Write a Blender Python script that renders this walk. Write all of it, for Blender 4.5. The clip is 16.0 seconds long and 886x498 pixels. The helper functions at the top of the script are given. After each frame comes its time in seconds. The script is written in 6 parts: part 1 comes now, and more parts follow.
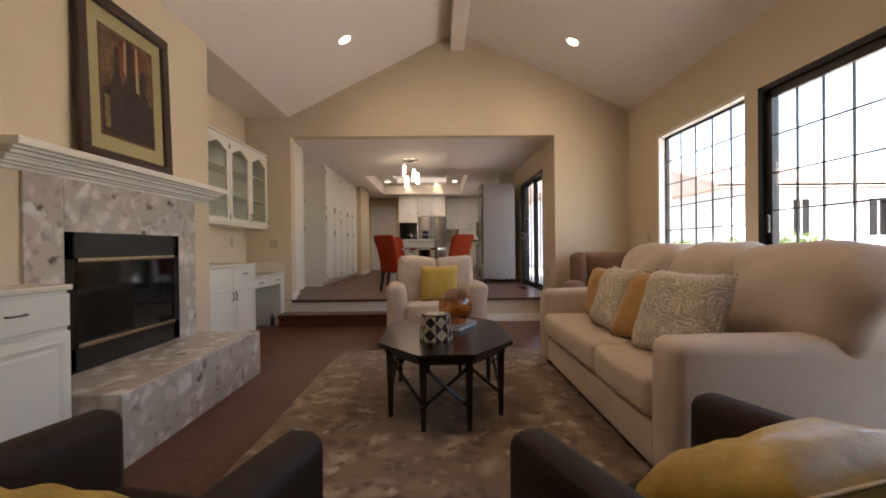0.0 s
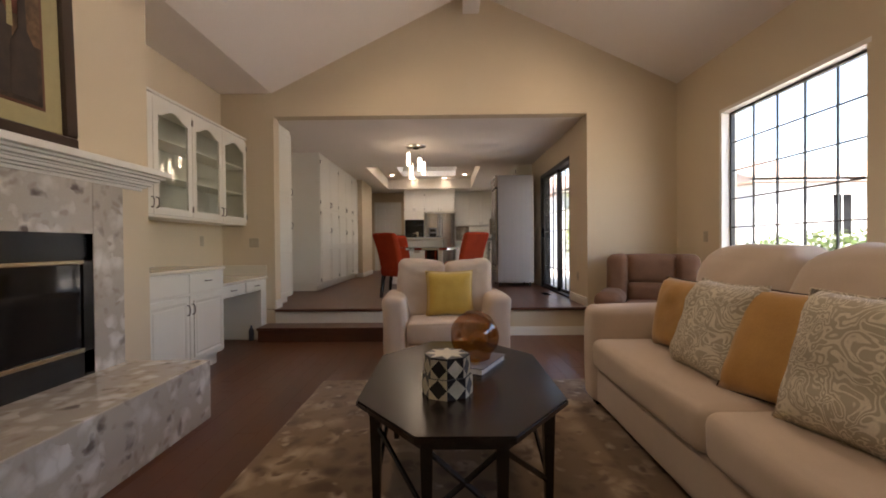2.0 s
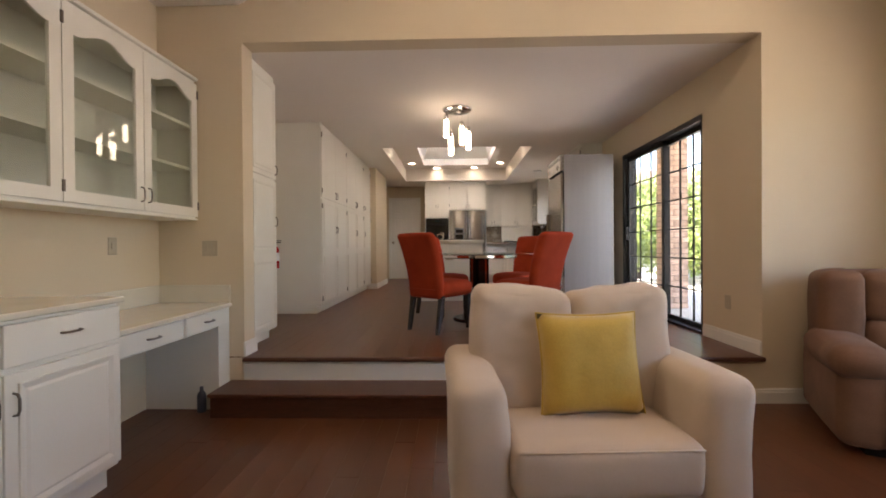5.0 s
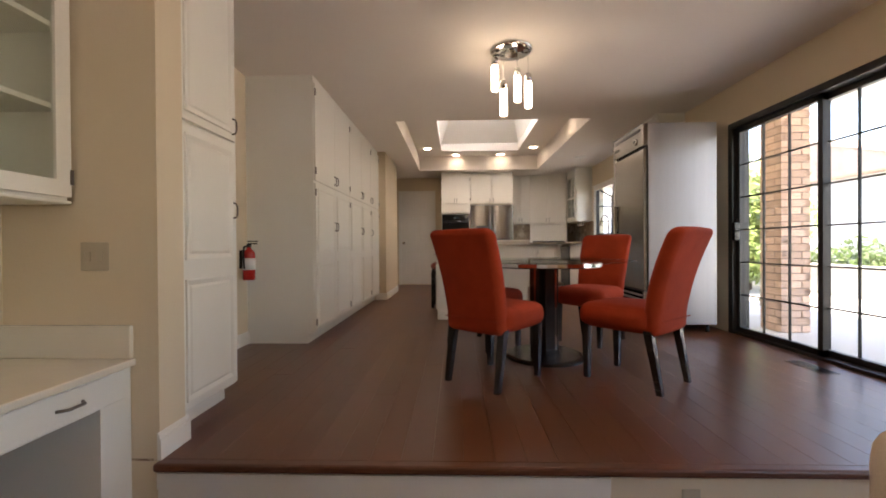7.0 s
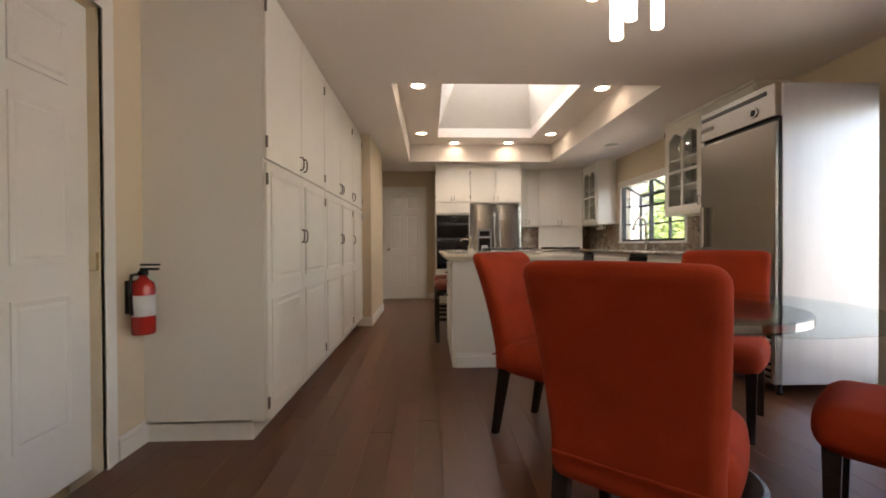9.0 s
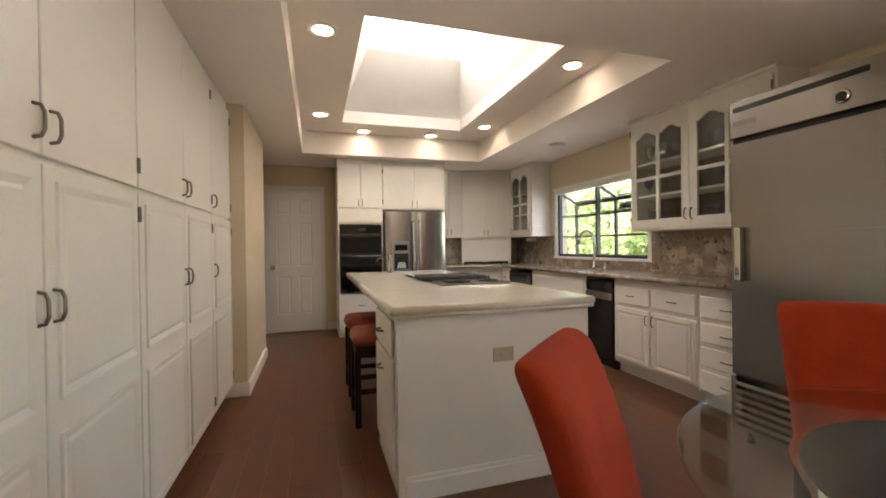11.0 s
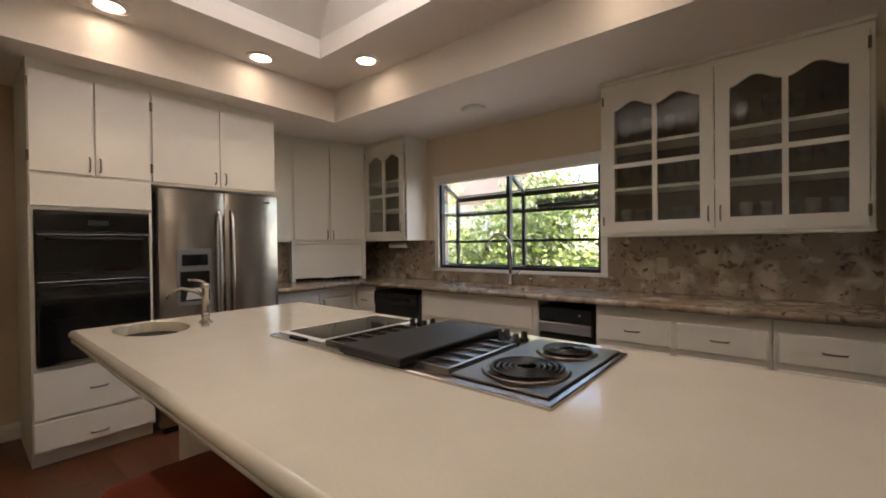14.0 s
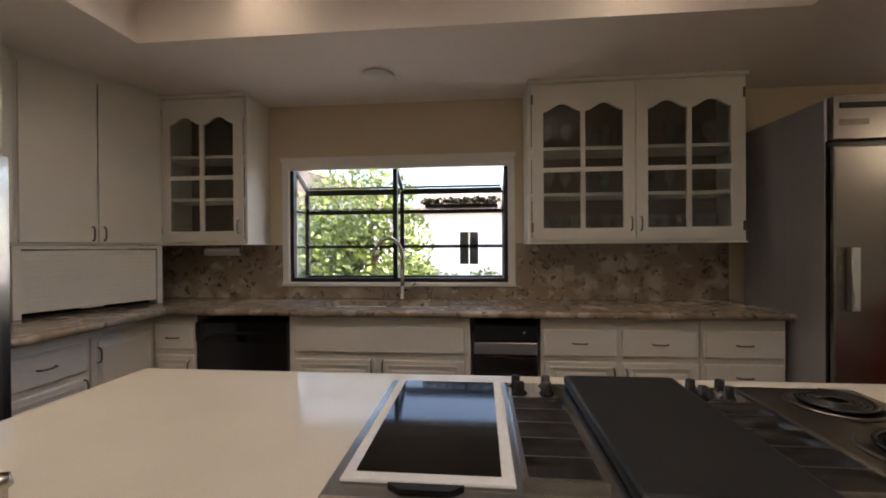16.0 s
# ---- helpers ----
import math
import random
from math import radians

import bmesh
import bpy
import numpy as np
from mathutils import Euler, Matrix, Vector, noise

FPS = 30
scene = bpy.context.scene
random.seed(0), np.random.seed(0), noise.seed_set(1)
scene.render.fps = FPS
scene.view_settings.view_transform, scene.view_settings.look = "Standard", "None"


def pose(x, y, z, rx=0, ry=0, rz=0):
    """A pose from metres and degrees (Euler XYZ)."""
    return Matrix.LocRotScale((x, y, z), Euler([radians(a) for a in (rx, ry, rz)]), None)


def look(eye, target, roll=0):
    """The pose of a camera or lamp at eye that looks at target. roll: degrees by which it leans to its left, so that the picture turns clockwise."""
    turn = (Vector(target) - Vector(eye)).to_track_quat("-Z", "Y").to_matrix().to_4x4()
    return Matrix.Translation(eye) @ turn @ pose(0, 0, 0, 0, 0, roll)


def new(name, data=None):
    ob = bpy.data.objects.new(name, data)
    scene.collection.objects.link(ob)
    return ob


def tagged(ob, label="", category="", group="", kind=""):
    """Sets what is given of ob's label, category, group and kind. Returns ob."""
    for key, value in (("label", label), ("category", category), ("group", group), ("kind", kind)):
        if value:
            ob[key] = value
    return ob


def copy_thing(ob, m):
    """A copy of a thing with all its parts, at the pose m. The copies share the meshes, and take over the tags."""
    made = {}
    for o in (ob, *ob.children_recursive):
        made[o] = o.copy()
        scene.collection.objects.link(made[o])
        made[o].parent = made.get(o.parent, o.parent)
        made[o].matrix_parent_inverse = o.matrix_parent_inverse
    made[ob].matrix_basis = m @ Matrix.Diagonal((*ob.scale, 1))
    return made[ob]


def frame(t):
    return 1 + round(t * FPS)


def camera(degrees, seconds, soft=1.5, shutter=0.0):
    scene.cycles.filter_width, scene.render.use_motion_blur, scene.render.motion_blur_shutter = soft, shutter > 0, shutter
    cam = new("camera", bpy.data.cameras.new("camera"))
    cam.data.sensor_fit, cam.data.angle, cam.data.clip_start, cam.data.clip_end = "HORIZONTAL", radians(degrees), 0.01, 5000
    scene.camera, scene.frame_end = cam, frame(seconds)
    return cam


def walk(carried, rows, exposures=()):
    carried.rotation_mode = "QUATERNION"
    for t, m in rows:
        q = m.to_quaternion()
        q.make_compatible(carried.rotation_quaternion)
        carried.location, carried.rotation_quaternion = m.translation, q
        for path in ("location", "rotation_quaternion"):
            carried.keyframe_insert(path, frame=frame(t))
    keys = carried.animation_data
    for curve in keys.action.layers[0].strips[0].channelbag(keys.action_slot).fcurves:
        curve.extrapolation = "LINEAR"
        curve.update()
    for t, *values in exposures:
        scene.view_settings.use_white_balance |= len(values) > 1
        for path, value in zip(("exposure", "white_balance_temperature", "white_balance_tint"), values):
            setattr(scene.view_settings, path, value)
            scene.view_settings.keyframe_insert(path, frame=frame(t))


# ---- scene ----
cam = camera(94.1, 16.0, soft=1.8)
PATH = [
    (0, (0.37, 0.064, 1.112), (0.39, 2.064, 1.1), -0.6),
    (0.5, (0.37, 0.236, 1.114), (0.374, 2.236, 1.097), -0.6),
    (1, (0.362, 0.47, 1.128), (0.366, 2.47, 1.105), -0.6),
    (1.5, (0.359, 0.733, 1.13), (0.354, 2.733, 1.108), -0.5),
    (2, (0.347, 1.026, 1.136), (0.33, 3.026, 1.115), -0.5),
    (2.5, (0.317, 1.356, 1.142), (0.299, 3.355, 1.123), -0.6),
    (3, (0.262, 1.672, 1.144), (0.237, 3.672, 1.127), -0.4),
    (3.5, (0.143, 1.999, 1.157), (0.121, 3.999, 1.143), -0.5),
    (4, (0.069, 2.323, 1.179), (0.035, 4.323, 1.161), -0.5),
    (4.2, (0.012, 2.468, 1.17), (-0.024, 4.468, 1.161), -0.6),
    (4.7, (-0.125, 2.83, 1.175), (-0.17, 4.83, 1.164), -0.5),
    (6.5, (-0.47, 4.155, 1.206), (-0.536, 6.154, 1.194), -0.5),
    (7, (-0.58, 4.523, 1.212), (-0.644, 6.522, 1.199), -0.4),
    (7.5, (-0.65, 4.88, 1.205), (-0.721, 6.879, 1.199), -0.4),
    (8, (-0.773, 5.264, 1.21), (-0.822, 7.264, 1.204), -0.5),
    (8.2, (-0.828, 5.422, 1.23), (-0.854, 7.422, 1.216), -0.4),
    (10.5, (-1.135, 7.059, 1.542), (-0.736, 9.019, 1.529), -0.8),
    (11, (-1.166, 7.455, 1.563), (-0.577, 9.367, 1.549), -0.8),
    (11.5, (-1.19, 7.86, 1.59), (-0.452, 9.718, 1.573), -0.8),
    (12, (-1.193, 8.242, 1.604), (-0.297, 10.03, 1.588), -0.7),
    (12.5, (-1.169, 8.635, 1.618), (-0.135, 10.347, 1.603), -0.8),
    (13, (-1.198, 9.026, 1.628), (-0.011, 10.636, 1.611), -0.7),
    (13.5, (-1.144, 9.382, 1.625), (0.207, 10.857, 1.615), -0.6),
    (14, (-1.168, 9.756, 1.634), (0.363, 11.042, 1.616), -0.7),
    (14.5, (-1.136, 10.098, 1.636), (0.563, 11.153, 1.618), -0.6),
    (15, (-1.095, 10.436, 1.649), (0.734, 11.245, 1.638), -0.5),
    (15.5, (-1.042, 10.747, 1.665), (0.896, 11.237, 1.646), -0.5),
    (16, (-0.964, 11.082, 1.665), (1.027, 11.266, 1.654), -0.4),
]
EXPOSURE = [(0, 3.05, 7500, 18), (0.6, 2.9, 7500, 18), (2, 2.95, 7500, 18), (4, 3.35, 7400, 18), (8, 3.3, 7500, 18), (11, 3.5, 7300, 14), (13, 3.1, 7400, 16), (14.5, 2.58, 7400, 18), (16, 2.35, 7400, 18)]
walk(cam, [(t, look(eye, target, roll)) for t, eye, target, roll in PATH], EXPOSURE)

# ---- world and light ----
world = bpy.data.worlds.new("sky")
scene.world = world
world.use_nodes = True
wn = world.node_tree.nodes
sky = wn.new("ShaderNodeTexSky")
sky.sky_type, sky.sun_disc = "NISHITA", False
sky.sun_elevation, sky.sun_rotation = radians(57), radians(186)
world.node_tree.links.new(sky.outputs[0], wn["Background"].inputs[0])
wn["Background"].inputs[1].default_value = 0.15


def lamp(name, kind, m, power, colour=(1, 1, 1), **more):
    data = bpy.data.lights.new(name, kind)
    data.energy, data.color = power, colour
    if kind == "AREA":
        data.shape, data.size, data.size_y = "RECTANGLE", more["size"][0], more["size"][1]
    if kind == "SUN":
        data.angle = radians(more["angle"])
    if kind == "SPOT":
        data.spot_size, data.spot_blend, data.shadow_soft_size = radians(more["cone"]), 0.9, 0.05
    if kind == "POINT":
        data.shadow_soft_size = more["radius"]
    ob = new(name, data)
    ob.matrix_world = m
    return ob


# the sun stands high in the south
lamp("sun", "SUN", look((-1.0, -9, 14), (0, 0, 0)), 3.0, (1, 0.95, 0.88), angle=0.5)

# ---- materials ----


def material(name, colour, rough=0.5, metal=0.0, dark=None, scale=8.0, amount=1.0, grain=0.0, grain_scale=200.0,
             stretch=(1, 1, 1), bump=0.0, bump_scale=120.0, spec=0.5, vary=0.0, rough_vary=0.0, sheen=0.0):
    """Colour that drifts between two tones at one scale, finer grain at another, and a fine relief."""
    mat = bpy.data.materials.new(name)
    mat.use_nodes = True
    nt = mat.node_tree
    n, link = nt.nodes, nt.links.new
    b = n["Principled BSDF"]
    b.inputs["Roughness"].default_value, b.inputs["Metallic"].default_value = rough, metal
    b.inputs["Specular IOR Level"].default_value = spec
    if sheen:
        b.inputs["Sheen Weight"].default_value = sheen
    tc = n.new("ShaderNodeTexCoord")
    mp = n.new("ShaderNodeMapping")
    mp.inputs["Scale"].default_value = stretch
    link(tc.outputs["Object"], mp.inputs["Vector"])
    if dark is None:
        dark = tuple(c * 0.9 for c in colour)
    big = n.new("ShaderNodeTexNoise")
    big.inputs["Scale"].default_value, big.inputs["Detail"].default_value = scale, 5
    link(mp.outputs[0], big.inputs["Vector"])
    ramp = n.new("ShaderNodeMapRange")
    ramp.inputs["From Min"].default_value, ramp.inputs["From Max"].default_value = 0.5 - 0.25 / max(amount, 0.01), 0.5 + 0.25 / max(amount, 0.01)
    link(big.outputs["Fac"], ramp.inputs["Value"])
    mix = n.new("ShaderNodeMix")
    mix.data_type = "RGBA"
    mix.inputs[6].default_value, mix.inputs[7].default_value = (*dark, 1), (*colour, 1)
    link(ramp.outputs[0], mix.inputs["Factor"])
    out = mix.outputs[2]
    if grain:
        fine = n.new("ShaderNodeTexNoise")
        fine.inputs["Scale"].default_value, fine.inputs["Detail"].default_value = grain_scale, 3
        link(mp.outputs[0], fine.inputs["Vector"])
        mr = n.new("ShaderNodeMapRange")
        mr.inputs["From Min"].default_value, mr.inputs["From Max"].default_value = 0.3, 0.7
        mr.inputs["To Min"].default_value, mr.inputs["To Max"].default_value = 1 - grain, 1 + grain
        link(fine.outputs["Fac"], mr.inputs["Value"])
        hs = n.new("ShaderNodeHueSaturation")
        link(out, hs.inputs["Color"])
        link(mr.outputs[0], hs.inputs["Value"])
        out = hs.outputs[0]
    if vary:
        info = n.new("ShaderNodeObjectInfo")
        mr = n.new("ShaderNodeMapRange")
        mr.inputs["To Min"].default_value, mr.inputs["To Max"].default_value = 1 - vary, 1 + vary
        link(info.outputs["Random"], mr.inputs["Value"])
        hs = n.new("ShaderNodeHueSaturation")
        link(out, hs.inputs["Color"])
        link(mr.outputs[0], hs.inputs["Value"])
        out = hs.outputs[0]
    link(out, b.inputs["Base Color"])
    if rough_vary:
        mr = n.new("ShaderNodeMapRange")
        mr.inputs["To Min"].default_value, mr.inputs["To Max"].default_value = rough - rough_vary, rough + rough_vary
        link(big.outputs["Fac"], mr.inputs["Value"])
        link(mr.outputs[0], b.inputs["Roughness"])
    if bump:
        tex = n.new("ShaderNodeTexNoise")
        tex.inputs["Scale"].default_value, tex.inputs["Detail"].default_value = bump_scale, 4
        link(mp.outputs[0], tex.inputs["Vector"])
        bp = n.new("ShaderNodeBump")
        bp.inputs["Strength"].default_value, bp.inputs["Distance"].default_value = bump, 0.004
        link(tex.outputs["Fac"], bp.inputs["Height"])
        link(bp.outputs[0], b.inputs["Normal"])
    return mat


def speckled(name, base, spots, rough=0.2, scale=14.0):
    """Polished stone: cells of several tones broken up by noise."""
    mat = material(name, base, rough, scale=3.0, grain=0.06, grain_scale=300)
    nt = mat.node_tree
    n, link = nt.nodes, nt.links.new
    b = n["Principled BSDF"]
    out = b.inputs["Base Color"].links[0].from_socket
    tc = n.new("ShaderNodeTexCoord")
    warp = n.new("ShaderNodeTexNoise")
    warp.inputs["Scale"].default_value, warp.inputs["Detail"].default_value = scale * 0.6, 4
    link(tc.outputs["Object"], warp.inputs["Vector"])
    add = n.new("ShaderNodeVectorMath")
    add.operation = "MULTIPLY_ADD"
    add.inputs[1].default_value = (0.18, 0.18, 0.18)
    link(warp.outputs["Color"], add.inputs[0])
    link(tc.outputs["Object"], add.inputs[2])
    for k, (colour, share, size) in enumerate(spots):
        v = n.new("ShaderNodeTexVoronoi")
        v.inputs["Scale"].default_value, v.inputs["Randomness"].default_value = scale * size, 1
        link(add.outputs[0], v.inputs["Vector"])
        sep = n.new("ShaderNodeSeparateColor")
        link(v.outputs["Color"], sep.inputs[0])
        pick = n.new("ShaderNodeMapRange")
        pick.inputs["From Min"].default_value, pick.inputs["From Max"].default_value = 1 - share - 0.08, 1 - share + 0.08
        link(sep.outputs[k % 3], pick.inputs["Value"])
        near = n.new("ShaderNodeMapRange")
        near.inputs["From Min"].default_value, near.inputs["From Max"].default_value = 0.55, 0.2
        link(v.outputs["Distance"], near.inputs["Value"])
        mul = n.new("ShaderNodeMath")
        mul.operation = "MULTIPLY"
        link(pick.outputs[0], mul.inputs[0])
        link(near.outputs[0], mul.inputs[1])
        mix = n.new("ShaderNodeMix")
        mix.data_type = "RGBA"
        mix.inputs[7].default_value = (*colour, 1)
        link(mul.outputs[0], mix.inputs["Factor"])
        link(out, mix.inputs[6])
        out = mix.outputs[2]
    link(out, b.inputs["Base Color"])
    return mat


def glass(name, tint=(1, 1, 1), gloss=0.08):
    mat = bpy.data.materials.new(name)
    mat.use_nodes = True
    nt = mat.node_tree
    n, link = nt.nodes, nt.links.new
    n.remove(n["Principled BSDF"])
    clear, shine, mix, fres = n.new("ShaderNodeBsdfTransparent"), n.new("ShaderNodeBsdfGlossy"), n.new("ShaderNodeMixShader"), n.new("ShaderNodeLayerWeight")
    clear.inputs[0].default_value = (*tint, 1)
    shine.inputs["Roughness"].default_value = 0.01
    power, mul = n.new("ShaderNodeMath"), n.new("ShaderNodeMath")
    power.operation, mul.operation = "POWER", "MULTIPLY_ADD"
    power.inputs[1].default_value = 4.0
    mul.inputs[1].default_value, mul.inputs[2].default_value = 0.45, gloss * 0.4
    link(fres.outputs["Facing"], power.inputs[0])
    link(power.outputs[0], mul.inputs[0])
    link(mul.outputs[0], mix.inputs[0])
    link(clear.outputs[0], mix.inputs[1])
    link(shine.outputs[0], mix.inputs[2])
    link(mix.outputs[0], n["Material Output"].inputs[0])
    return mat


def glow(name, colour, strength):
    mat = bpy.data.materials.new(name)
    mat.use_nodes = True
    n = mat.node_tree.nodes
    b = n["Principled BSDF"]
    b.inputs["Base Color"].default_value = (*colour, 1)
    b.inputs["Emission Color"].default_value = (*colour, 1)
    b.inputs["Emission Strength"].default_value = strength
    return mat


PAINT = material("beige_paint", (0.70, 0.585, 0.42), 0.75, dark=(0.67, 0.555, 0.395), scale=1.5, bump=0.15, bump_scale=90, grain=0.015)
CEIL = material("ceiling_paint", (0.88, 0.81, 0.74), 0.85, dark=(0.85, 0.78, 0.71), scale=1.2, bump=0.3, bump_scale=70, grain=0.02)
WHITE = material("white_cabinet_paint", (0.80, 0.77, 0.69), 0.35, dark=(0.77, 0.735, 0.65), scale=2.5, grain=0.015, bump=0.05, bump_scale=60)
TRIM = material("white_trim_paint", (0.82, 0.79, 0.73), 0.4, dark=(0.79, 0.76, 0.69), scale=4, grain=0.02)
WOOD_FLOOR = material("mahogany_plank", (0.124, 0.043, 0.0185), 0.31, dark=(0.104, 0.035, 0.0145), scale=0.8, grain=0.04, grain_scale=9,
                      stretch=(9, 0.7, 1), spec=0.5, vary=0.09)
UNDER = material("floor_underlay", (0.03, 0.014, 0.01), 0.8)
STEP_WOOD = material("mahogany_step", (0.12, 0.042, 0.022), 0.33, dark=(0.075, 0.027, 0.014), scale=2.2, grain=0.25, grain_scale=26, stretch=(0.7, 9, 9), bump=0.05)
MARBLE = speckled("cream_marble", (0.52, 0.46, 0.39), [((0.68, 0.63, 0.57), 0.5, 1.0), ((0.40, 0.33, 0.27), 0.3, 1.6), ((0.75, 0.71, 0.66), 0.25, 0.7), ((0.08, 0.055, 0.05), 0.07, 1.3)], 0.18, 11)
GRANITE = speckled("brown_granite", (0.36, 0.285, 0.21), [((0.56, 0.48, 0.38), 0.45, 0.35), ((0.26, 0.195, 0.145), 0.35, 0.55), ((0.56, 0.48, 0.39), 0.22, 1.1), ((0.19, 0.125, 0.09), 0.22, 1.5), ((0.06, 0.05, 0.045), 0.10, 2.2)], 0.18, 14)
QUARTZ = material("cream_quartz", (0.74, 0.68, 0.56), 0.12, dark=(0.70, 0.64, 0.52), scale=6, grain=0.03, grain_scale=350, rough_vary=0.03)
BLACK_FRAME = material("black_window_metal", (0.018, 0.015, 0.014), 0.4, grain=0.1, scale=10)
GLASS = glass("window_glass", (0.90, 0.92, 0.93))
CAB_GLASS = glass("cabinet_glass", (0.93, 0.95, 0.93), 0.1)
TABLE_GLASS = glass("table_glass", (0.90, 0.94, 0.92), 0.14)
STEEL = material("brushed_steel", (0.52, 0.50, 0.48), 0.22, 1.0, dark=(0.50, 0.485, 0.47), scale=3, grain=0.02, grain_scale=60, stretch=(40, 40, 0.08))
CASE_STEEL = material("pale_steel_side", (0.46, 0.45, 0.46), 0.40, 0.75, dark=(0.42, 0.41, 0.42), scale=2.0, grain=0.03, grain_scale=80, stretch=(8, 8, 0.3), rough_vary=0.05)
CHROME = material("polished_chrome", (0.75, 0.74, 0.72), 0.08, 1.0, scale=5)
NICKEL = material("brushed_nickel", (0.55, 0.50, 0.43), 0.25, 1.0, scale=20)
PEWTER = material("dark_pewter", (0.23, 0.20, 0.17), 0.32, 1.0, scale=30, grain=0.1)
BRASS = material("aged_brass", (0.62, 0.52, 0.36), 0.22, 1.0, scale=12, grain=0.08)
BLACK_GLASS = material("black_oven_glass", (0.008, 0.008, 0.009), 0.06, scale=5)
BLACK = material("black_enamel", (0.012, 0.011, 0.011), 0.25, grain=0.1, scale=10)
SOOT = material("fire_box_dark", (0.02, 0.018, 0.016), 0.9, scale=14, grain=0.3)
CREAM_CLOTH = material("cream_upholstery", (0.62, 0.50, 0.40), 0.9, dark=(0.56, 0.45, 0.355), scale=5, grain=0.06, grain_scale=420, bump=0.35, bump_scale=480, sheen=0.25)
BROWN_CLOTH = material("taupe_suede", (0.205, 0.100, 0.054), 0.85, dark=(0.145, 0.068, 0.036), scale=7, grain=0.08, grain_scale=160, bump=0.25, bump_scale=220, sheen=0.06)
DARK_LEATHER = material("espresso_leather", (0.034, 0.014, 0.008), 0.6, dark=(0.020, 0.009, 0.006), scale=9, grain=0.12, bump=0.25, bump_scale=160, spec=0.25)
YELLOW = material("mustard_satin", (0.60, 0.40, 0.07), 0.6, dark=(0.50, 0.32, 0.05), scale=9, grain=0.06, bump=0.3, bump_scale=60, sheen=0.3)
GOLD = material("ochre_velvet", (0.50, 0.26, 0.06), 0.65, dark=(0.40, 0.20, 0.045), scale=9, grain=0.06, bump=0.3, bump_scale=60, sheen=0.3)
RED = material("rust_red_suede", (0.40, 0.046, 0.015), 0.85, dark=(0.31, 0.034, 0.011), scale=8, grain=0.06, grain_scale=180, bump=0.2, bump_scale=260, sheen=0.0, spec=0.2)
RED_LEATHER = material("chestnut_leather", (0.30, 0.055, 0.025), 0.4, dark=(0.22, 0.04, 0.02), scale=9, grain=0.06, bump=0.15, bump_scale=200)
ESPRESSO = material("espresso_wood", (0.022, 0.013, 0.010), 0.25, dark=(0.016, 0.010, 0.008), scale=3, grain=0.08, grain_scale=40, stretch=(5, 0.6, 5), rough_vary=0.04)
AMBER = glass("amber_glass", (0.70, 0.42, 0.15), 0.35)
LAMP_GLASS = glow("lit_lamp_glass", (1, 0.88, 0.70), 1.8)
BULB = glow("lit_bulb", (1, 0.88, 0.72), 3.5)
EXT_RED = material("red_enamel", (0.45, 0.02, 0.015), 0.25, scale=9, grain=0.05)
PALE = material("pale_plastic", (0.50, 0.42, 0.30), 0.4, scale=12)
PAPER = material("white_paper", (0.8, 0.8, 0.78), 0.8, scale=30, grain=0.03)

# ---- mesh helpers ----


def mesh_of(bm, name, mat, smooth=False):
    bmesh.ops.recalc_face_normals(bm, faces=bm.faces)
    me = bpy.data.meshes.new(name)
    bm.to_mesh(me)
    bm.free()
    if mat is not None:
        me.materials.append(mat)
    if smooth:
        for p in me.polygons:
            p.use_smooth = True
    return me


def part(name, bm, mat, parent, label="", smooth=False):
    ob = new(name, mesh_of(bm, name, mat, smooth))
    ob.parent = parent
    if label:
        tagged(ob, label)
    return ob


def thing(name, m, label, category, group="", kind=""):
    ob = new(name)
    ob.empty_display_size = 0.1
    ob.matrix_world = m
    return tagged(ob, label, category, group, kind)


def solid(name, bm, mat, label, category, kind="", smooth=False, group=""):
    ob = new(name, mesh_of(bm, name, mat, smooth))
    return tagged(ob, label, category, group, kind)


def B():
    return bmesh.new()


def box(bm, x0, y0, z0, x1, y1, z1, bevel=0.0, seg=2):
    r = bmesh.ops.create_cube(bm, size=1)
    vs = r["verts"]
    for v in vs:
        v.co = Vector((x0 + (v.co.x + 0.5) * (x1 - x0), y0 + (v.co.y + 0.5) * (y1 - y0), z0 + (v.co.z + 0.5) * (z1 - z0)))
    if bevel:
        es = list({e for v in vs for e in v.link_edges})
        bmesh.ops.bevel(bm, geom=es, offset=bevel, segments=seg, affect="EDGES", profile=0.5)
    return bm


def one(*args, **kw):
    return box(B(), *args, **kw)


def prism(bm, pts, axis, a, b):
    """A polygon, in the two axes other than axis, drawn out from a to b."""
    def at(p, c):
        q = list(p)
        q.insert("xyz".index(axis), c)
        return q
    lo = [bm.verts.new(at(p, a)) for p in pts]
    hi = [bm.verts.new(at(p, b)) for p in pts]
    bm.faces.new(lo)
    bm.faces.new(hi[::-1])
    for i in range(len(pts)):
        j = (i + 1) % len(pts)
        bm.faces.new((lo[i], lo[j], hi[j], hi[i]))
    return bm


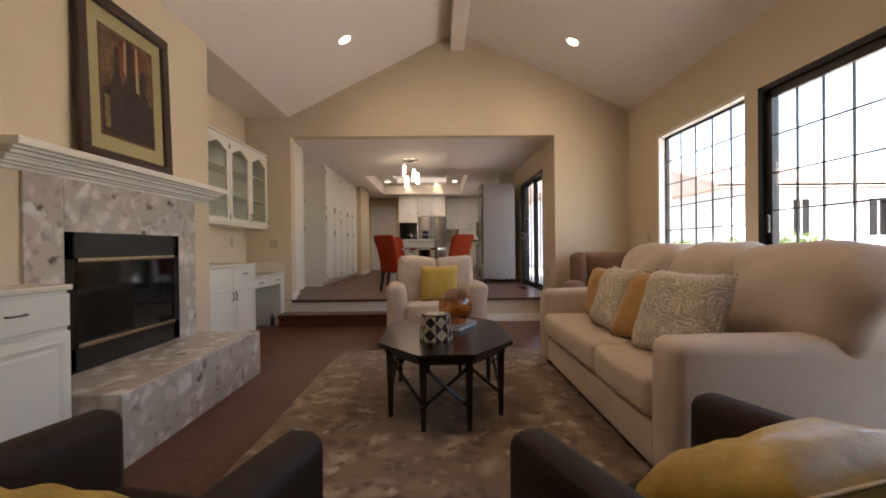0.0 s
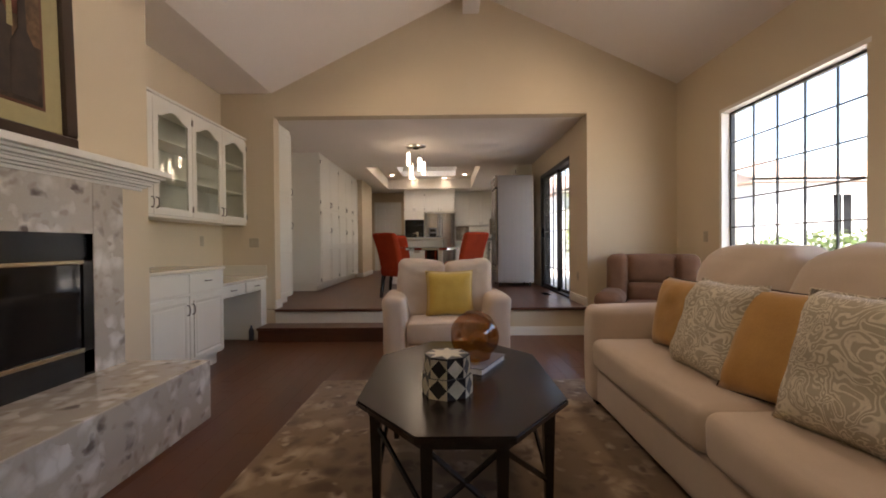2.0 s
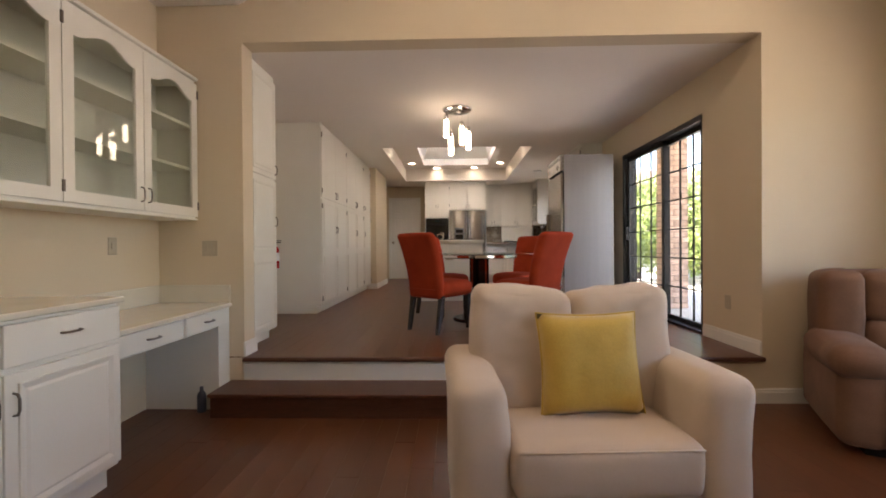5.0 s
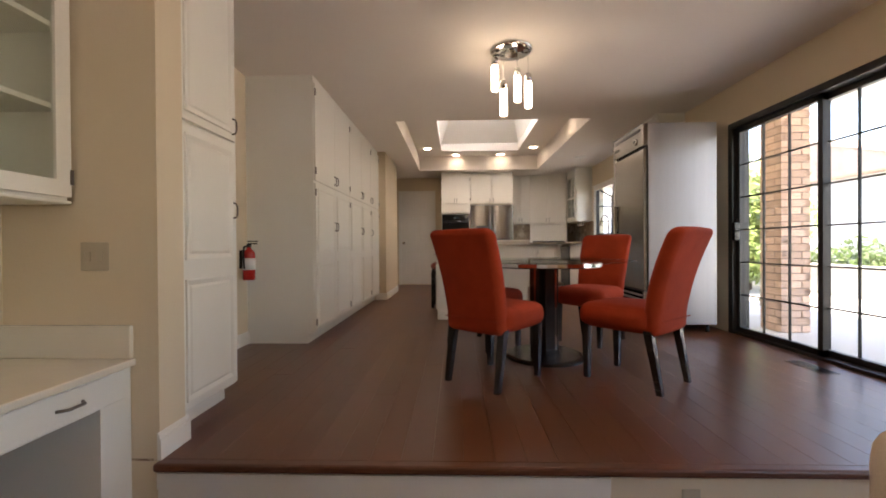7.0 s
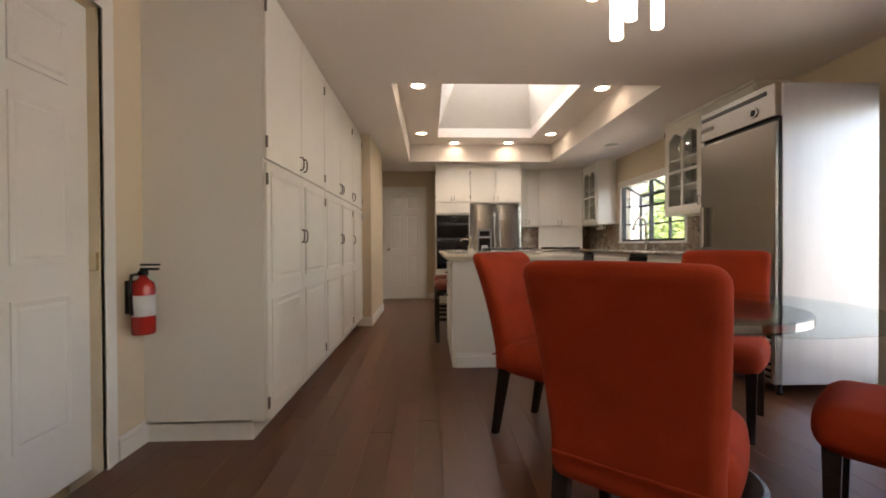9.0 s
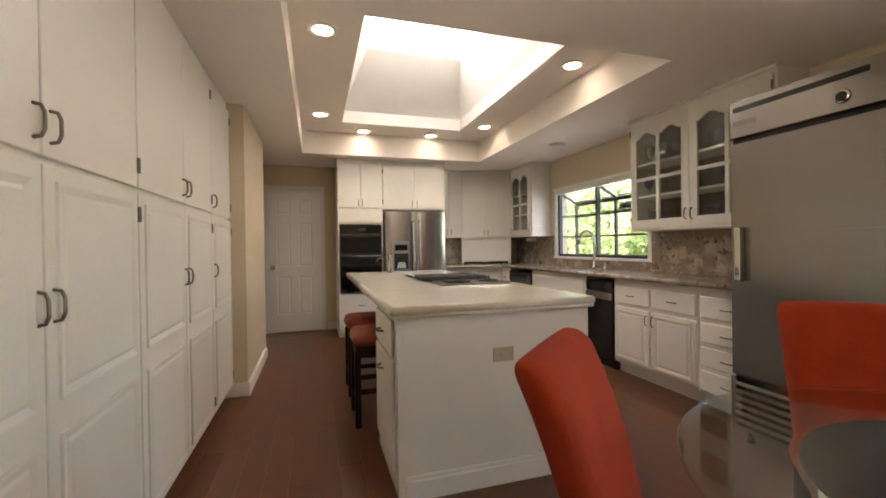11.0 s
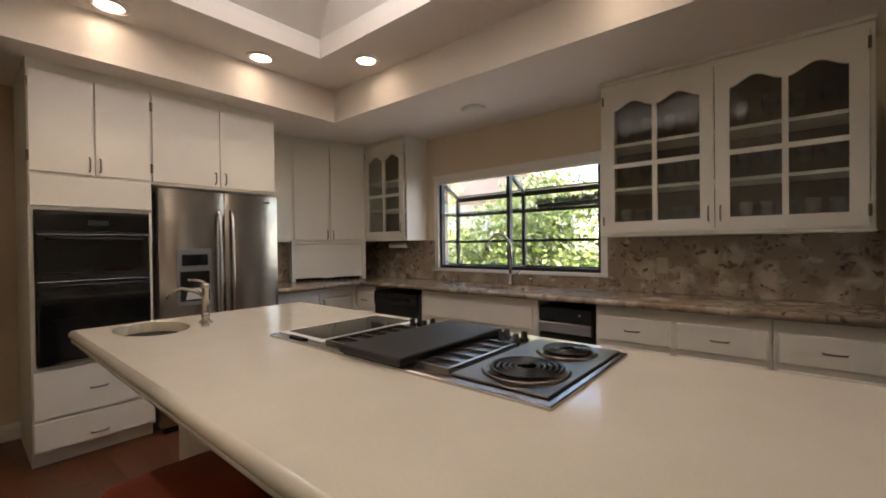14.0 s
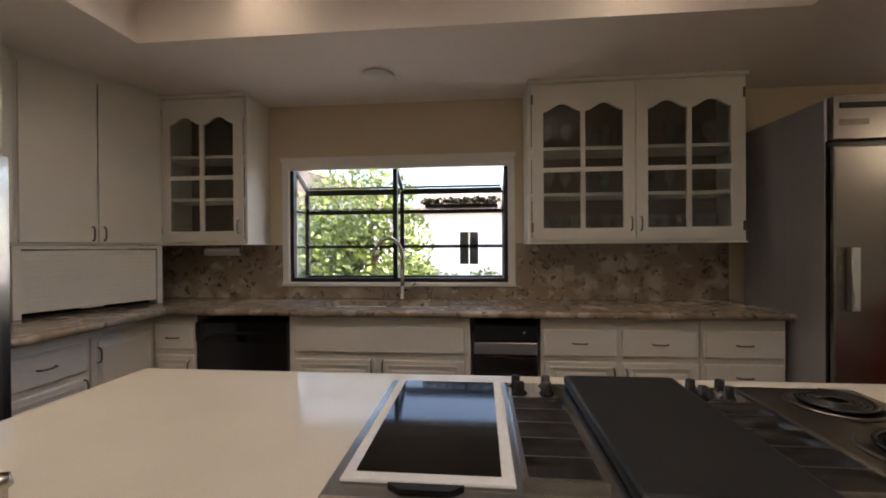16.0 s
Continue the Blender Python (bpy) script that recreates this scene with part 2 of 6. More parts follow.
def lathe(bm, profile, n=24, centre=(0, 0, 0), squash=1.0):
    """Profile rows of (radius, z), turned about z."""
    rings = []
    for r, z in profile:
        if r < 1e-5:
            rings.append([bm.verts.new((centre[0], centre[1], centre[2] + z))])
        else:
            rings.append([bm.verts.new((centre[0] + r * math.cos(2 * math.pi * i / n), centre[1] + squash * r * math.sin(2 * math.pi * i / n), centre[2] + z)) for i in range(n)])
    for a, b in zip(rings, rings[1:]):
        for i in range(n):
            j = (i + 1) % n
            q = [a[i % len(a)], a[j % len(a)], b[j % len(b)], b[i % len(b)]]
            q = list(dict.fromkeys(q))
            if len(q) > 2:
                bm.faces.new(q)
    for ring in (rings[0], rings[-1]):
        if len(ring) > 2:
            bm.faces.new(ring)
    return bm


def tube(bm, pts, r, n=8, taper=None):
    pts = [Vector(p) for p in pts]
    rings = []
    up = None
    for i, p in enumerate(pts):
        d = (pts[min(i + 1, len(pts) - 1)] - pts[max(i - 1, 0)]).normalized()
        if up is None:
            up = d.orthogonal().normalized()
        up = (up - d * up.dot(d)).normalized()
        side = d.cross(up)
        rad = r if taper is None else r + (taper - r) * i / (len(pts) - 1)
        rings.append([bm.verts.new(p + rad * (math.cos(2 * math.pi * k / n) * up + math.sin(2 * math.pi * k / n) * side)) for k in range(n)])
    for a, b in zip(rings, rings[1:]):
        for k in range(n):
            bm.faces.new((a[k], a[(k + 1) % n], b[(k + 1) % n], b[k]))
    bm.faces.new(rings[0][::-1])
    bm.faces.new(rings[-1])
    return bm


def rounded(bm, x0, y0, z0, x1, y1, z1, p=8, n=6, sag=0.0, lump=0.0, seed=0, crown=None):
    """A soft block: rounded edges (tighter with a higher p), faces that belly out a little, an uneven skin."""
    c = Vector(((x0 + x1) / 2, (y0 + y1) / 2, (z0 + z1) / 2))
    h = Vector(((x1 - x0) / 2, (y1 - y0) / 2, (z1 - z0) / 2))
    r = min(0.42 / p, min(h) * 0.9)
    belly = (0.016 if p <= 8 else 0.005) if crown is None else crown
    n = max(4, n // 2)
    lines = []
    for k in range(3):
        inner = h[k] - r
        rim = [r * s for s in (1.0, 0.85, 0.6, 0.3)]
        lines.append([-inner - s for s in rim] + [inner * (2 * i / n - 1) for i in range(n + 1)] + [inner + s for s in rim[::-1]])
    made = {}

    def vert(q):
        key = tuple(round(k, 5) for k in q)
        if key not in made:
            v = Vector(q)
            core = Vector([max(-(h[k] - r), min(h[k] - r, v[k])) for k in range(3)])
            out = v - core
            w = core + out.normalized() * r if out.length > 1e-9 else v
            u = [min(1.0, abs(w[k]) / h[k]) for k in range(3)]
            for k in range(3):
                o = [m for m in range(3) if m != k]
                if abs(q[k]) > h[k] - 1e-6:
                    w[k] += math.copysign(belly * (1 - u[o[0]] ** 2) * (1 - u[o[1]] ** 2), q[k])
            if lump:
                w += w.normalized() * lump * noise.noise((c + w) * 6 + Vector((seed, 0, 0)))
            made[key] = bm.verts.new(c + w)
        return made[key]
    for ax in range(3):
        o = [m for m in range(3) if m != ax]
        la, lb = lines[o[0]], lines[o[1]]
        for s in (-1, 1):
            for i in range(len(la) - 1):
                for j in range(len(lb) - 1):
                    quad = []
                    for a, b in ((i, j), (i + 1, j), (i + 1, j + 1), (i, j + 1)):
                        q = [0.0, 0.0, 0.0]
                        q[ax], q[o[0]], q[o[1]] = s * h[ax], la[a], lb[b]
                        quad.append(vert(q))
                    bm.faces.new(quad)
    return bm


def pillow(bm, w, h, t, n=12, seed=0):
    """A knife-edge cushion that stands in the xz plane with its foot at z 0."""
    grid = {}
    for side in (-1, 1):
        for i in range(n + 1):
            for j in range(n + 1):
                u, v = 2 * i / n - 1, 2 * j / n - 1
                rim = i in (0, n) or j in (0, n)
                if rim and side == 1:
                    grid[side, i, j] = grid[-1, i, j]
                    continue
                pinch = 1 - 0.07 * (1 - abs(u) ** 2) * abs(v) ** 3, 1 - 0.07 * (1 - abs(v) ** 2) * abs(u) ** 3
                fat = ((1 - u ** 4) * (1 - v ** 4)) ** 0.5
                fold = 0.07 * noise.noise(Vector((u * 2.2 + seed, v * 2.2, side * 3)))
                grid[side, i, j] = bm.verts.new((u * w / 2 * pinch[1], side * t / 2 * fat * (1 + 3 * fold) + 0.01 * fold, h / 2 + v * h / 2 * pinch[0]))
    for side in (-1, 1):
        for i in range(n):
            for j in range(n):
                bm.faces.new([grid[side, a, b] for a, b in ((i, j), (i + 1, j), (i + 1, j + 1), (i, j + 1))])
    return bm


def plate(bm, outer, holes, y0, y1):
    """A board in the xz plane from y0 to y1 with holes cut through."""
    edges = []
    for loop in [outer] + holes:
        vs = [bm.verts.new((x, y0, z)) for x, z in loop]
        edges += [bm.edges.new((vs[i], vs[(i + 1) % len(vs)])) for i in range(len(vs))]
    r = bmesh.ops.triangle_fill(bm, edges=edges, use_beauty=True, use_dissolve=False)
    faces = [g for g in r["geom"] if isinstance(g, bmesh.types.BMFace)]
    ext = bmesh.ops.extrude_face_region(bm, geom=faces)
    for g in ext["geom"]:
        if isinstance(g, bmesh.types.BMVert):
            g.co.y = y1
    return bm


def rect(x0, z0, x1, z1):
    return [(x0, z0), (x1, z0), (x1, z1), (x0, z1)]


def arched(x0, z0, x1, z1, rise=0.07, n=16):
    """A pane with a cathedral top: level shoulders and a raised bow."""
    top = [(x1 + (x0 - x1) * i / n, z1 - rise * (0.5 + 0.5 * math.cos(2 * math.pi * i / n))) for i in range(n + 1)]
    return [(x0, z0), (x1, z0)] + top


def raised_panel(bm, x0, z0, x1, z1, y, lift=0.009, slope=0.028):
    """A raised field on a door's face, which looks to -y at y."""
    a = [(x0, z0), (x1, z0), (x1, z1), (x0, z1)]
    s = slope
    rings = [[(p[0], y + 0.002, p[1]) for p in a],
             [(x0, y - lift, z0), (x1, y - lift, z0), (x1, y - lift, z1), (x0, y - lift, z1)],
             [(x0 + 0.006, y - lift, z0 + 0.006), (x1 - 0.006, y - lift, z0 + 0.006), (x1 - 0.006, y - lift, z1 - 0.006), (x0 + 0.006, y - lift, z1 - 0.006)],
             [(x0 + s, y - 0.002, z0 + s), (x1 - s, y - 0.002, z0 + s), (x1 - s, y - 0.002, z1 - s), (x0 + s, y - 0.002, z1 - s)],
             [(x0 + s + 0.012, y - 0.007, z0 + s + 0.012), (x1 - s - 0.012, y - 0.007, z0 + s + 0.012), (x1 - s - 0.012, y - 0.007, z1 - s - 0.012), (x0 + s + 0.012, y - 0.007, z1 - s - 0.012)]]
    vs = [[bm.verts.new(p) for p in ring] for ring in rings]
    for lo, hi in zip(vs, vs[1:]):
        for i in range(4):
            bm.faces.new((lo[i], lo[(i + 1) % 4], hi[(i + 1) % 4], hi[i]))
    bm.faces.new(vs[-1])
    return bm


def pull(kind, x, z, y, length=0.085):
    """A bridge handle in front of a face at y: upright 'v' or level 'h'."""
    pts = [(0, 0), (0.004, -0.018), (0.022, -0.025), (length - 0.022, -0.025), (length - 0.004, -0.018), (length, 0)]
    if kind == "v":
        return tube(B(), [(x, y + d, z + s - length / 2) for s, d in pts], 0.005, 6)
    return tube(B(), [(x + s - length / 2, y + d, z) for s, d in pts], 0.005, 6)


def hinge(x, z, y):
    return tube(B(), [(x, y - 0.004, z - 0.03), (x, y - 0.004, z + 0.03)], 0.007, 6)


def cabinet(name, label, m, w, d, h, fronts, toe=0.1, foot=0.0, group="", category="cabinet", lip=0.004):
    """A painted cabinet, its face at y = 0 looking to -y. fronts: (kind, x0, z0, x1, z1, handle, rails);
    rails are the levels that split a door's raised fields."""
    root = thing(name, m, label, category, group)
    bm = one(0, 0.0, foot + toe, w, d, h)
    if toe:
        box(bm, 0.0, 0.06, foot, w, d, foot + toe + 0.01)
    part("body", bm, WHITE, root)
    for kind, x0, z0, x1, z1, handle, rails in fronts:
        g = lip
        bm = one(x0 + g, -0.02, z0 + g, x1 - g, -0.001, z1 - g, 0.008 if lip > 0.01 else 0.004, 2)
        levels = [z0] + list(rails or ()) + [z1]
        if rails is not None and kind != "drawer":
            for a, b in zip(levels, levels[1:]):
                raised_panel(bm, x0 + 0.05, a + 0.045, x1 - 0.05, b - 0.045, -0.02)
        front = part("drawer" if kind == "drawer" else "door", bm, WHITE, root)
        if handle:
            part("handle", pull(handle[0], handle[1], handle[2], -0.02), PEWTER, front, "dark pewter bridge handle", True)
        if kind in ("door_l", "door_r"):
            hx = x0 if kind == "door_l" else x1
            for hz in (z0 + 0.09, z1 - 0.09):
                part("hinge", hinge(hx, hz, -0.018), PEWTER, front)
    return root

# ---- the shell ----
FLOOR2, CEIL2 = 0.35, 2.75
LX, RX, KX, YN, YS = -2.46, 3.21, 2.10, 13.80, -1.4


def structure(name, bm, mat, label, category="wall"):
    return solid(name, bm, mat, label, category, "structure")


floor_low = structure("floor", one(LX, YS, -0.1, RX, 6.17, -0.012), UNDER, "dark reddish mahogany plank floor of the sitting room", "floor")
floor_high = structure("floor_raised", one(LX, 6.182, 0.0, KX, YN, FLOOR2 - 0.012), UNDER, "dark reddish mahogany plank floor of dining area and kitchen", "floor")

bm = one(LX - 0.15, YS, 0, LX, 7.10, 4.6)
box(bm, LX - 0.15, 7.10, 2.42, LX, 7.90, 4.6)
box(bm, LX - 0.15, 7.90, 0, LX, YN, 4.6)
structure("wall_west", bm, PAINT, "plain beige painted wall")
bm = one(LX - 0.15, YS - 0.15, 0, RX + 0.15, YS, 4.6)
structure("wall_south", bm, PAINT, "plain beige painted wall")

# east wall of the sitting room, with a window and a sliding door
W0, W1, WZ0, WZ1 = 3.86, 5.34, 0.68, 2.48
# opening widened southwards out of view to let in more daylight
S0, S1, SZ1 = 0.52, 3.70, 2.48
bm = one(RX, W1, 0, RX + 0.16, 6.33, 4.6)
box(bm, RX, S1, 0, RX + 0.16, W0, 4.6)
box(bm, RX, W0, 0, RX + 0.16, W1, WZ0)
box(bm, RX, W0, WZ1, RX + 0.16, W1, 4.6)
box(bm, RX, S0, SZ1, RX + 0.16, S1, 4.6)
box(bm, RX, YS - 0.15, 0, RX + 0.16, S0, 4.6)
structure("wall_east", bm, PAINT, "beige painted wall with window and sliding door")

# gable wall between sitting room and dining area
bm = one(LX, 6.17, 0, -1.80, 6.33, 4.6)
box(bm, KX, 6.17, 0, RX, 6.33, 4.6)
box(bm, -1.80, 6.17, CEIL2, KX, 6.33, 4.6)
structure("wall_gable", bm, PAINT, "beige gable wall with a wide opening to the dining area")

# east wall of dining area and kitchen
D0, D1, DZ1 = 6.90, 8.66, 2.38
K0, K1, KZ0, KZ1 = 10.88, 12.56, 1.40, 2.30
bm = one(KX, 6.33, 0, KX + 0.16, D0, 3.2)
box(bm, KX, D0, DZ1, KX + 0.16, D1, 3.2)
box(bm, KX, D1, 0, KX + 0.16, K0, 3.2)
box(bm, KX, K0, 0, KX + 0.16, K1, KZ0)
box(bm, KX, K0, KZ1, KX + 0.16, K1, 3.2)
box(bm, KX, K1, 0, KX + 0.16, YN + 0.15, 3.2)
box(bm, KX, D0, 0, KX + 0.16, D1, FLOOR2 - 0.01)
structure("wall_kitchen_east", bm, PAINT, "beige painted wall with sliding door and garden window")
DX0, DX1, DZ = -1.81, -1.105, 2.395
bm = one(LX - 0.15, YN, 0, DX0, YN + 0.15, 3.2)
box(bm, DX0, YN, DZ, DX1, YN + 0.15, 3.2)
box(bm, DX1, YN, 0, KX, YN + 0.15, 3.2)
structure("wall_north", bm, PAINT, "beige painted wall with a white panelled door")
structure("wall_pier", one(LX, 11.19, FLOOR2, -1.72, 12.48, CEIL2), PAINT, "beige painted wall pier beside the tall cabinets")

# sloped ceiling of the sitting room and its soffit
RIDGE, RZ, EZ, EZR = 0.67, 4.27, 3.04, 3.10
bm = prism(B(), [(-1.82, EZ), (RIDGE, RZ), (RIDGE, RZ + 0.15), (-1.82, EZ + 0.15)], "y", YS, 6.17)
prism(bm, [(RIDGE, RZ), (RX + 0.1, EZR - 0.045), (RX + 0.1, EZR + 0.12), (RIDGE, RZ + 0.15)], "y", YS, 6.17)
box(bm, LX, YS, EZ, -1.82, 6.17, EZ + 0.15)
ceiling_low = structure("ceiling", bm, CEIL, "white sloped ceiling of the sitting room", "ceiling")
structure("ridge_beam", one(RIDGE - 0.10, YS, 3.99, RIDGE + 0.10, 6.17, 4.3, 0.008, 1), CEIL, "white painted ridge beam", "trim")

# flat ceiling with a tray and the well of a skylight
T = (-1.31, 9.58, 1.06, 12.88)
K = (-0.85, 10.10, 0.61, 12.42)
TZ, KZ = 3.03, 3.64
O = (-0.62, 10.40, 0.41, 11.80)
bm = B()
for x0, y0, x1, y1 in ((LX, 6.33, KX, T[1]), (LX, T[3], KX, YN), (LX, T[1], T[0], T[3]), (T[2], T[1], KX, T[3])):
    box(bm, x0, y0, CEIL2, x1, y1, CEIL2 + 0.12)
for x0, y0, x1, y1 in ((T[0] - 0.1, T[1] - 0.1, T[0], T[3] + 0.1), (T[2], T[1] - 0.1, T[2] + 0.1, T[3] + 0.1), (T[0], T[1] - 0.1, T[2], T[1]), (T[0], T[3], T[2], T[3] + 0.1)):
    box(bm, x0, y0, CEIL2 + 0.12, x1, y1, TZ + 0.1)
for x0, y0, x1, y1 in ((T[0], T[1], T[2], K[1]), (T[0], K[3], T[2], T[3]), (T[0], K[1], K[0], K[3]), (K[2], K[1], T[2], K[3])):
    box(bm, x0, y0, TZ, x1, y1, TZ + 0.1)
structure("ceiling_flat", bm, CEIL, "white flat ceiling with a deep lit tray", "ceiling")
WELL = thing("skylight_well", pose(0, 0, 0), "white skylight well narrowing up to the light", "trim", kind="structure")
for x0, y0, x1, y1 in ((K[0] - 0.05, K[1] - 0.05, K[0], K[3] + 0.05), (K[2], K[1] - 0.05, K[2] + 0.05, K[3] + 0.05), (K[0], K[1] - 0.05, K[2], K[1]), (K[0], K[3], K[2], K[3] + 0.05)):
    part("kerb", one(x0, y0, TZ + 0.10, x1, y1, TZ + 0.14), TRIM, WELL)
lo = [(K[0], K[1]), (K[2], K[1]), (K[2], K[3]), (K[0], K[3])]
hi = [(O[0], O[1]), (O[2], O[1]), (O[2], O[3]), (O[0], O[3])]
cx, cy = (K[0] + K[2]) / 2, (K[1] + K[3]) / 2
for k in range(4):
    q = [(*lo[k], TZ + 0.14), (*lo[(k + 1) % 4], TZ + 0.14), (*hi[(k + 1) % 4], KZ), (*hi[k], KZ)]
    bm = B()
    face = [bm.verts.new(p) for p in q]
    back = [bm.verts.new((cx + (p[0] - cx) * 1.08, cy + (p[1] - cy) * 1.05, p[2] + 0.001)) for p in q]
    bm.faces.new(face)
    bm.faces.new(back[::-1])
    for m in range(4):
        bm.faces.new((face[m], face[(m + 1) % 4], back[(m + 1) % 4], back[m]))
    part("splay", bm, TRIM, WELL)
bm = one(O[0] - 0.02, O[1] - 0.02, KZ + 0.002, O[2] + 0.02, O[3] + 0.02, KZ + 0.02)
DIFF = bpy.data.materials.new("opal_acrylic")
DIFF.use_nodes = True
dn = DIFF.node_tree.nodes
tr = dn.new("ShaderNodeBsdfTranslucent")
tr.inputs[0].default_value = (0.78, 0.77, 0.75, 1)
DIFF.node_tree.links.new(tr.outputs[0], dn["Material Output"].inputs[0])
structure("skylight_1", bm, DIFF, "opal acrylic skylight bright with daylight", "skylight")
# roofs shut the shell from above
bm = prism(B(), [(LX - 0.6, 3.35), (RIDGE, 4.75), (RX + 0.7, 3.3), (RX + 0.7, 3.38), (RIDGE, 4.85), (LX - 0.6, 3.45)], "y", YS - 0.5, 6.4)
for x0, y0, x1, y1 in ((LX - 0.5, 6.4, KX + 0.35, 9.9), (LX - 0.5, 12.6, KX + 0.35, YN + 0.5), (LX - 0.5, 9.9, -0.93, 12.6), (0.70, 9.9, KX + 0.35, 12.6)):
    box(bm, x0, y0, 3.2, x1, y1, 3.35)
for x0, y0, x1, y1 in ((-1.02, 9.9, O[0] - 0.02, 12.6), (O[2] + 0.02, 9.9, 0.8, 12.6), (O[0] - 0.02, 9.85, O[2] + 0.02, O[1] - 0.02), (O[0] - 0.02, O[3] + 0.02, O[2] + 0.02, 12.65)):
    box(bm, x0, y0, KZ + 0.005, x1, y1, KZ + 0.05)
structure("roof", bm, material("roof_felt", (0.12, 0.1, 0.09), 0.9), "dark roof over the rooms", "roof")

# skirting
SK = 0.11


def skirting(x0, y0, x1, y1, z, inward):
    """A moulded skirting board along one straight run, proud of the wall towards inward."""
    bm = B()
    ix, iy = inward
    for t, z0, z1 in ((0.016, 0, SK - 0.025), (0.011, SK - 0.025, SK - 0.008), (0.006, SK - 0.008, SK)):
        box(bm, min(x0, x1, x0 + ix * t, x1 + ix * t), min(y0, y1, y0 + iy * t, y1 + iy * t), z + z0,
            max(x0, x1, x0 + ix * t, x1 + ix * t), max(y0, y1, y0 + iy * t, y1 + iy * t), z + z1)
    return solid("baseboard", bm, TRIM, "white moulded skirting board", "baseboard", "structure")


skirting(0.02, 6.17, KX, 6.17, 0, (0, -1))
skirting(KX, 6.17, RX, 6.17, 0, (0, -1))
skirting(RX, W0 - 0.15, RX, 6.15, 0, (-1, 0))
skirting(-1.80, 6.155, -1.80, 6.345, FLOOR2, (1, 0))
skirting(-1.89, 11.19, -1.705, 11.19, FLOOR2, (0, -1))
skirting(-1.72, 11.19, -1.72, 12.48, FLOOR2, (1, 0))
skirting(KX, 6.17, KX, D0 - 0.02, FLOOR2, (-1, 0))
skirting(LX, 7.98, LX, 8.17, FLOOR2, (1, 0))
skirting(DX1 + 0.09, YN, -0.88, YN, FLOOR2, (0, -1))
# riser of the raised floor and its nosing
bm = one(-1.80, 6.158, 0.17, 0.02, 6.169, 0.315)
box(bm, -1.80, 6.150, 0.235, 0.02, 6.160, 0.30)
structure("riser_trim", bm, TRIM, "white painted riser above the wooden step", "trim")
structure("platform_riser", one(0.02, 6.160, 0.11, KX, 6.169, 0.32), PAINT, "beige riser of the raised floor", "wall")
structure("nosing", one(-1.80, 6.125, FLOOR2 - 0.035, KX, 6.20, FLOOR2 - 0.001, 0.010, 2), STEP_WOOD, "dark wooden nosing along the raised floor", "trim")
step = thing("wooden_step", pose(0, 0, 0), "dark mahogany box step before the raised floor", "step")
part("tread", one(-1.90, 5.84, 0.145, 0.02, 6.157, 0.172, 0.006), STEP_WOOD, step)
part("riser", one(-1.89, 5.865, 0.0, 0.0, 6.155, 0.145), STEP_WOOD, step)


# ---- windows and doors ----


def grid_panel(root, x, y0, y1, z0, z1, cols, rows, stile, name="panel", top=None):
    """A glazed leaf in a plane of constant x with a metal rim and thin bars."""
    bm = one(x - 0.02, y0, z0, x + 0.02, y0 + stile, z1)
    box(bm, x - 0.02, y1 - stile, z0, x + 0.02, y1, z1)
    box(bm, x - 0.02, y0, z0, x + 0.02, y1, z0 + stile)
    box(bm, x - 0.02, y0, z1 - stile, x + 0.02, y1, z1)
    leaf = part(name, bm, BLACK_FRAME, root)
    for i in range(1, cols):
        y = y0 + stile + (y1 - y0 - 2 * stile) * i / cols
        part("glazing_bar", one(x - 0.008, y - 0.006, z0, x + 0.008, y + 0.006, z1), BLACK_FRAME, leaf)
    for i in range(1, rows):
        z = z0 + stile + (z1 - z0 - 2 * stile) * i / rows
        part("glazing_bar", one(x - 0.008, y0, z - 0.006, x + 0.008, y1, z + 0.006), BLACK_FRAME, leaf)
    pane = part("pane", one(x - 0.003, y0 + stile * 0.5, z0 + stile * 0.5, x + 0.003, y1 - stile * 0.5, z1 - stile * 0.5), GLASS, leaf)
    pane.visible_shadow = False
    return leaf


win = thing("window_1", pose(0, 0, 0), "tall black gridded window in a white reveal", "window", kind="structure")
grid_panel(win, RX + 0.10, W0, W1, WZ0, WZ1, 5, 6, 0.028, "window_frame")
bm = one(RX - 0.02, W0 - 0.02, WZ0 - 0.03, RX + 0.13, W1 + 0.02, WZ0 + 0.004, 0.006)
part("sill", bm, TRIM, win)
bm = one(RX - 0.004, W1 - 0.006, WZ0, RX + 0.14, W1 + 0.03, WZ1 + 0.03)
box(bm, RX - 0.004, W0 - 0.03, WZ1 - 0.006, RX + 0.14, W1, WZ1 + 0.03)
part("reveal", bm, TRIM, win)

slide = thing("door_1", pose(0, 0, 0), "black framed sliding glass door with thin grid bars and an added unseen leaf", "sliding door", kind="structure")
bm = one(RX + 0.0, S1 - 0.05, 0, RX + 0.15, S1, SZ1)
box(bm, RX + 0.0, S0, 0, RX + 0.15, S0 + 0.05, SZ1)
box(bm, RX + 0.0, S0, SZ1 - 0.05, RX + 0.15, S1, SZ1)
box(bm, RX + 0.0, S0, 0, RX + 0.15, S1, 0.03)
part("frame", bm, BLACK_FRAME, slide)
leaf = grid_panel(slide, RX + 0.05, 2.60, S1 - 0.05, 0.03, SZ1 - 0.05, 4, 7, 0.07, "leaf")
part("latch", one(RX - 0.005, S1 - 0.11, 1.20, RX + 0.03, S1 - 0.07, 1.36, 0.006), BLACK, leaf)
grid_panel(slide, RX + 0.10, 1.60, 2.68, 0.03, SZ1 - 0.05, 4, 7, 0.07, "leaf")
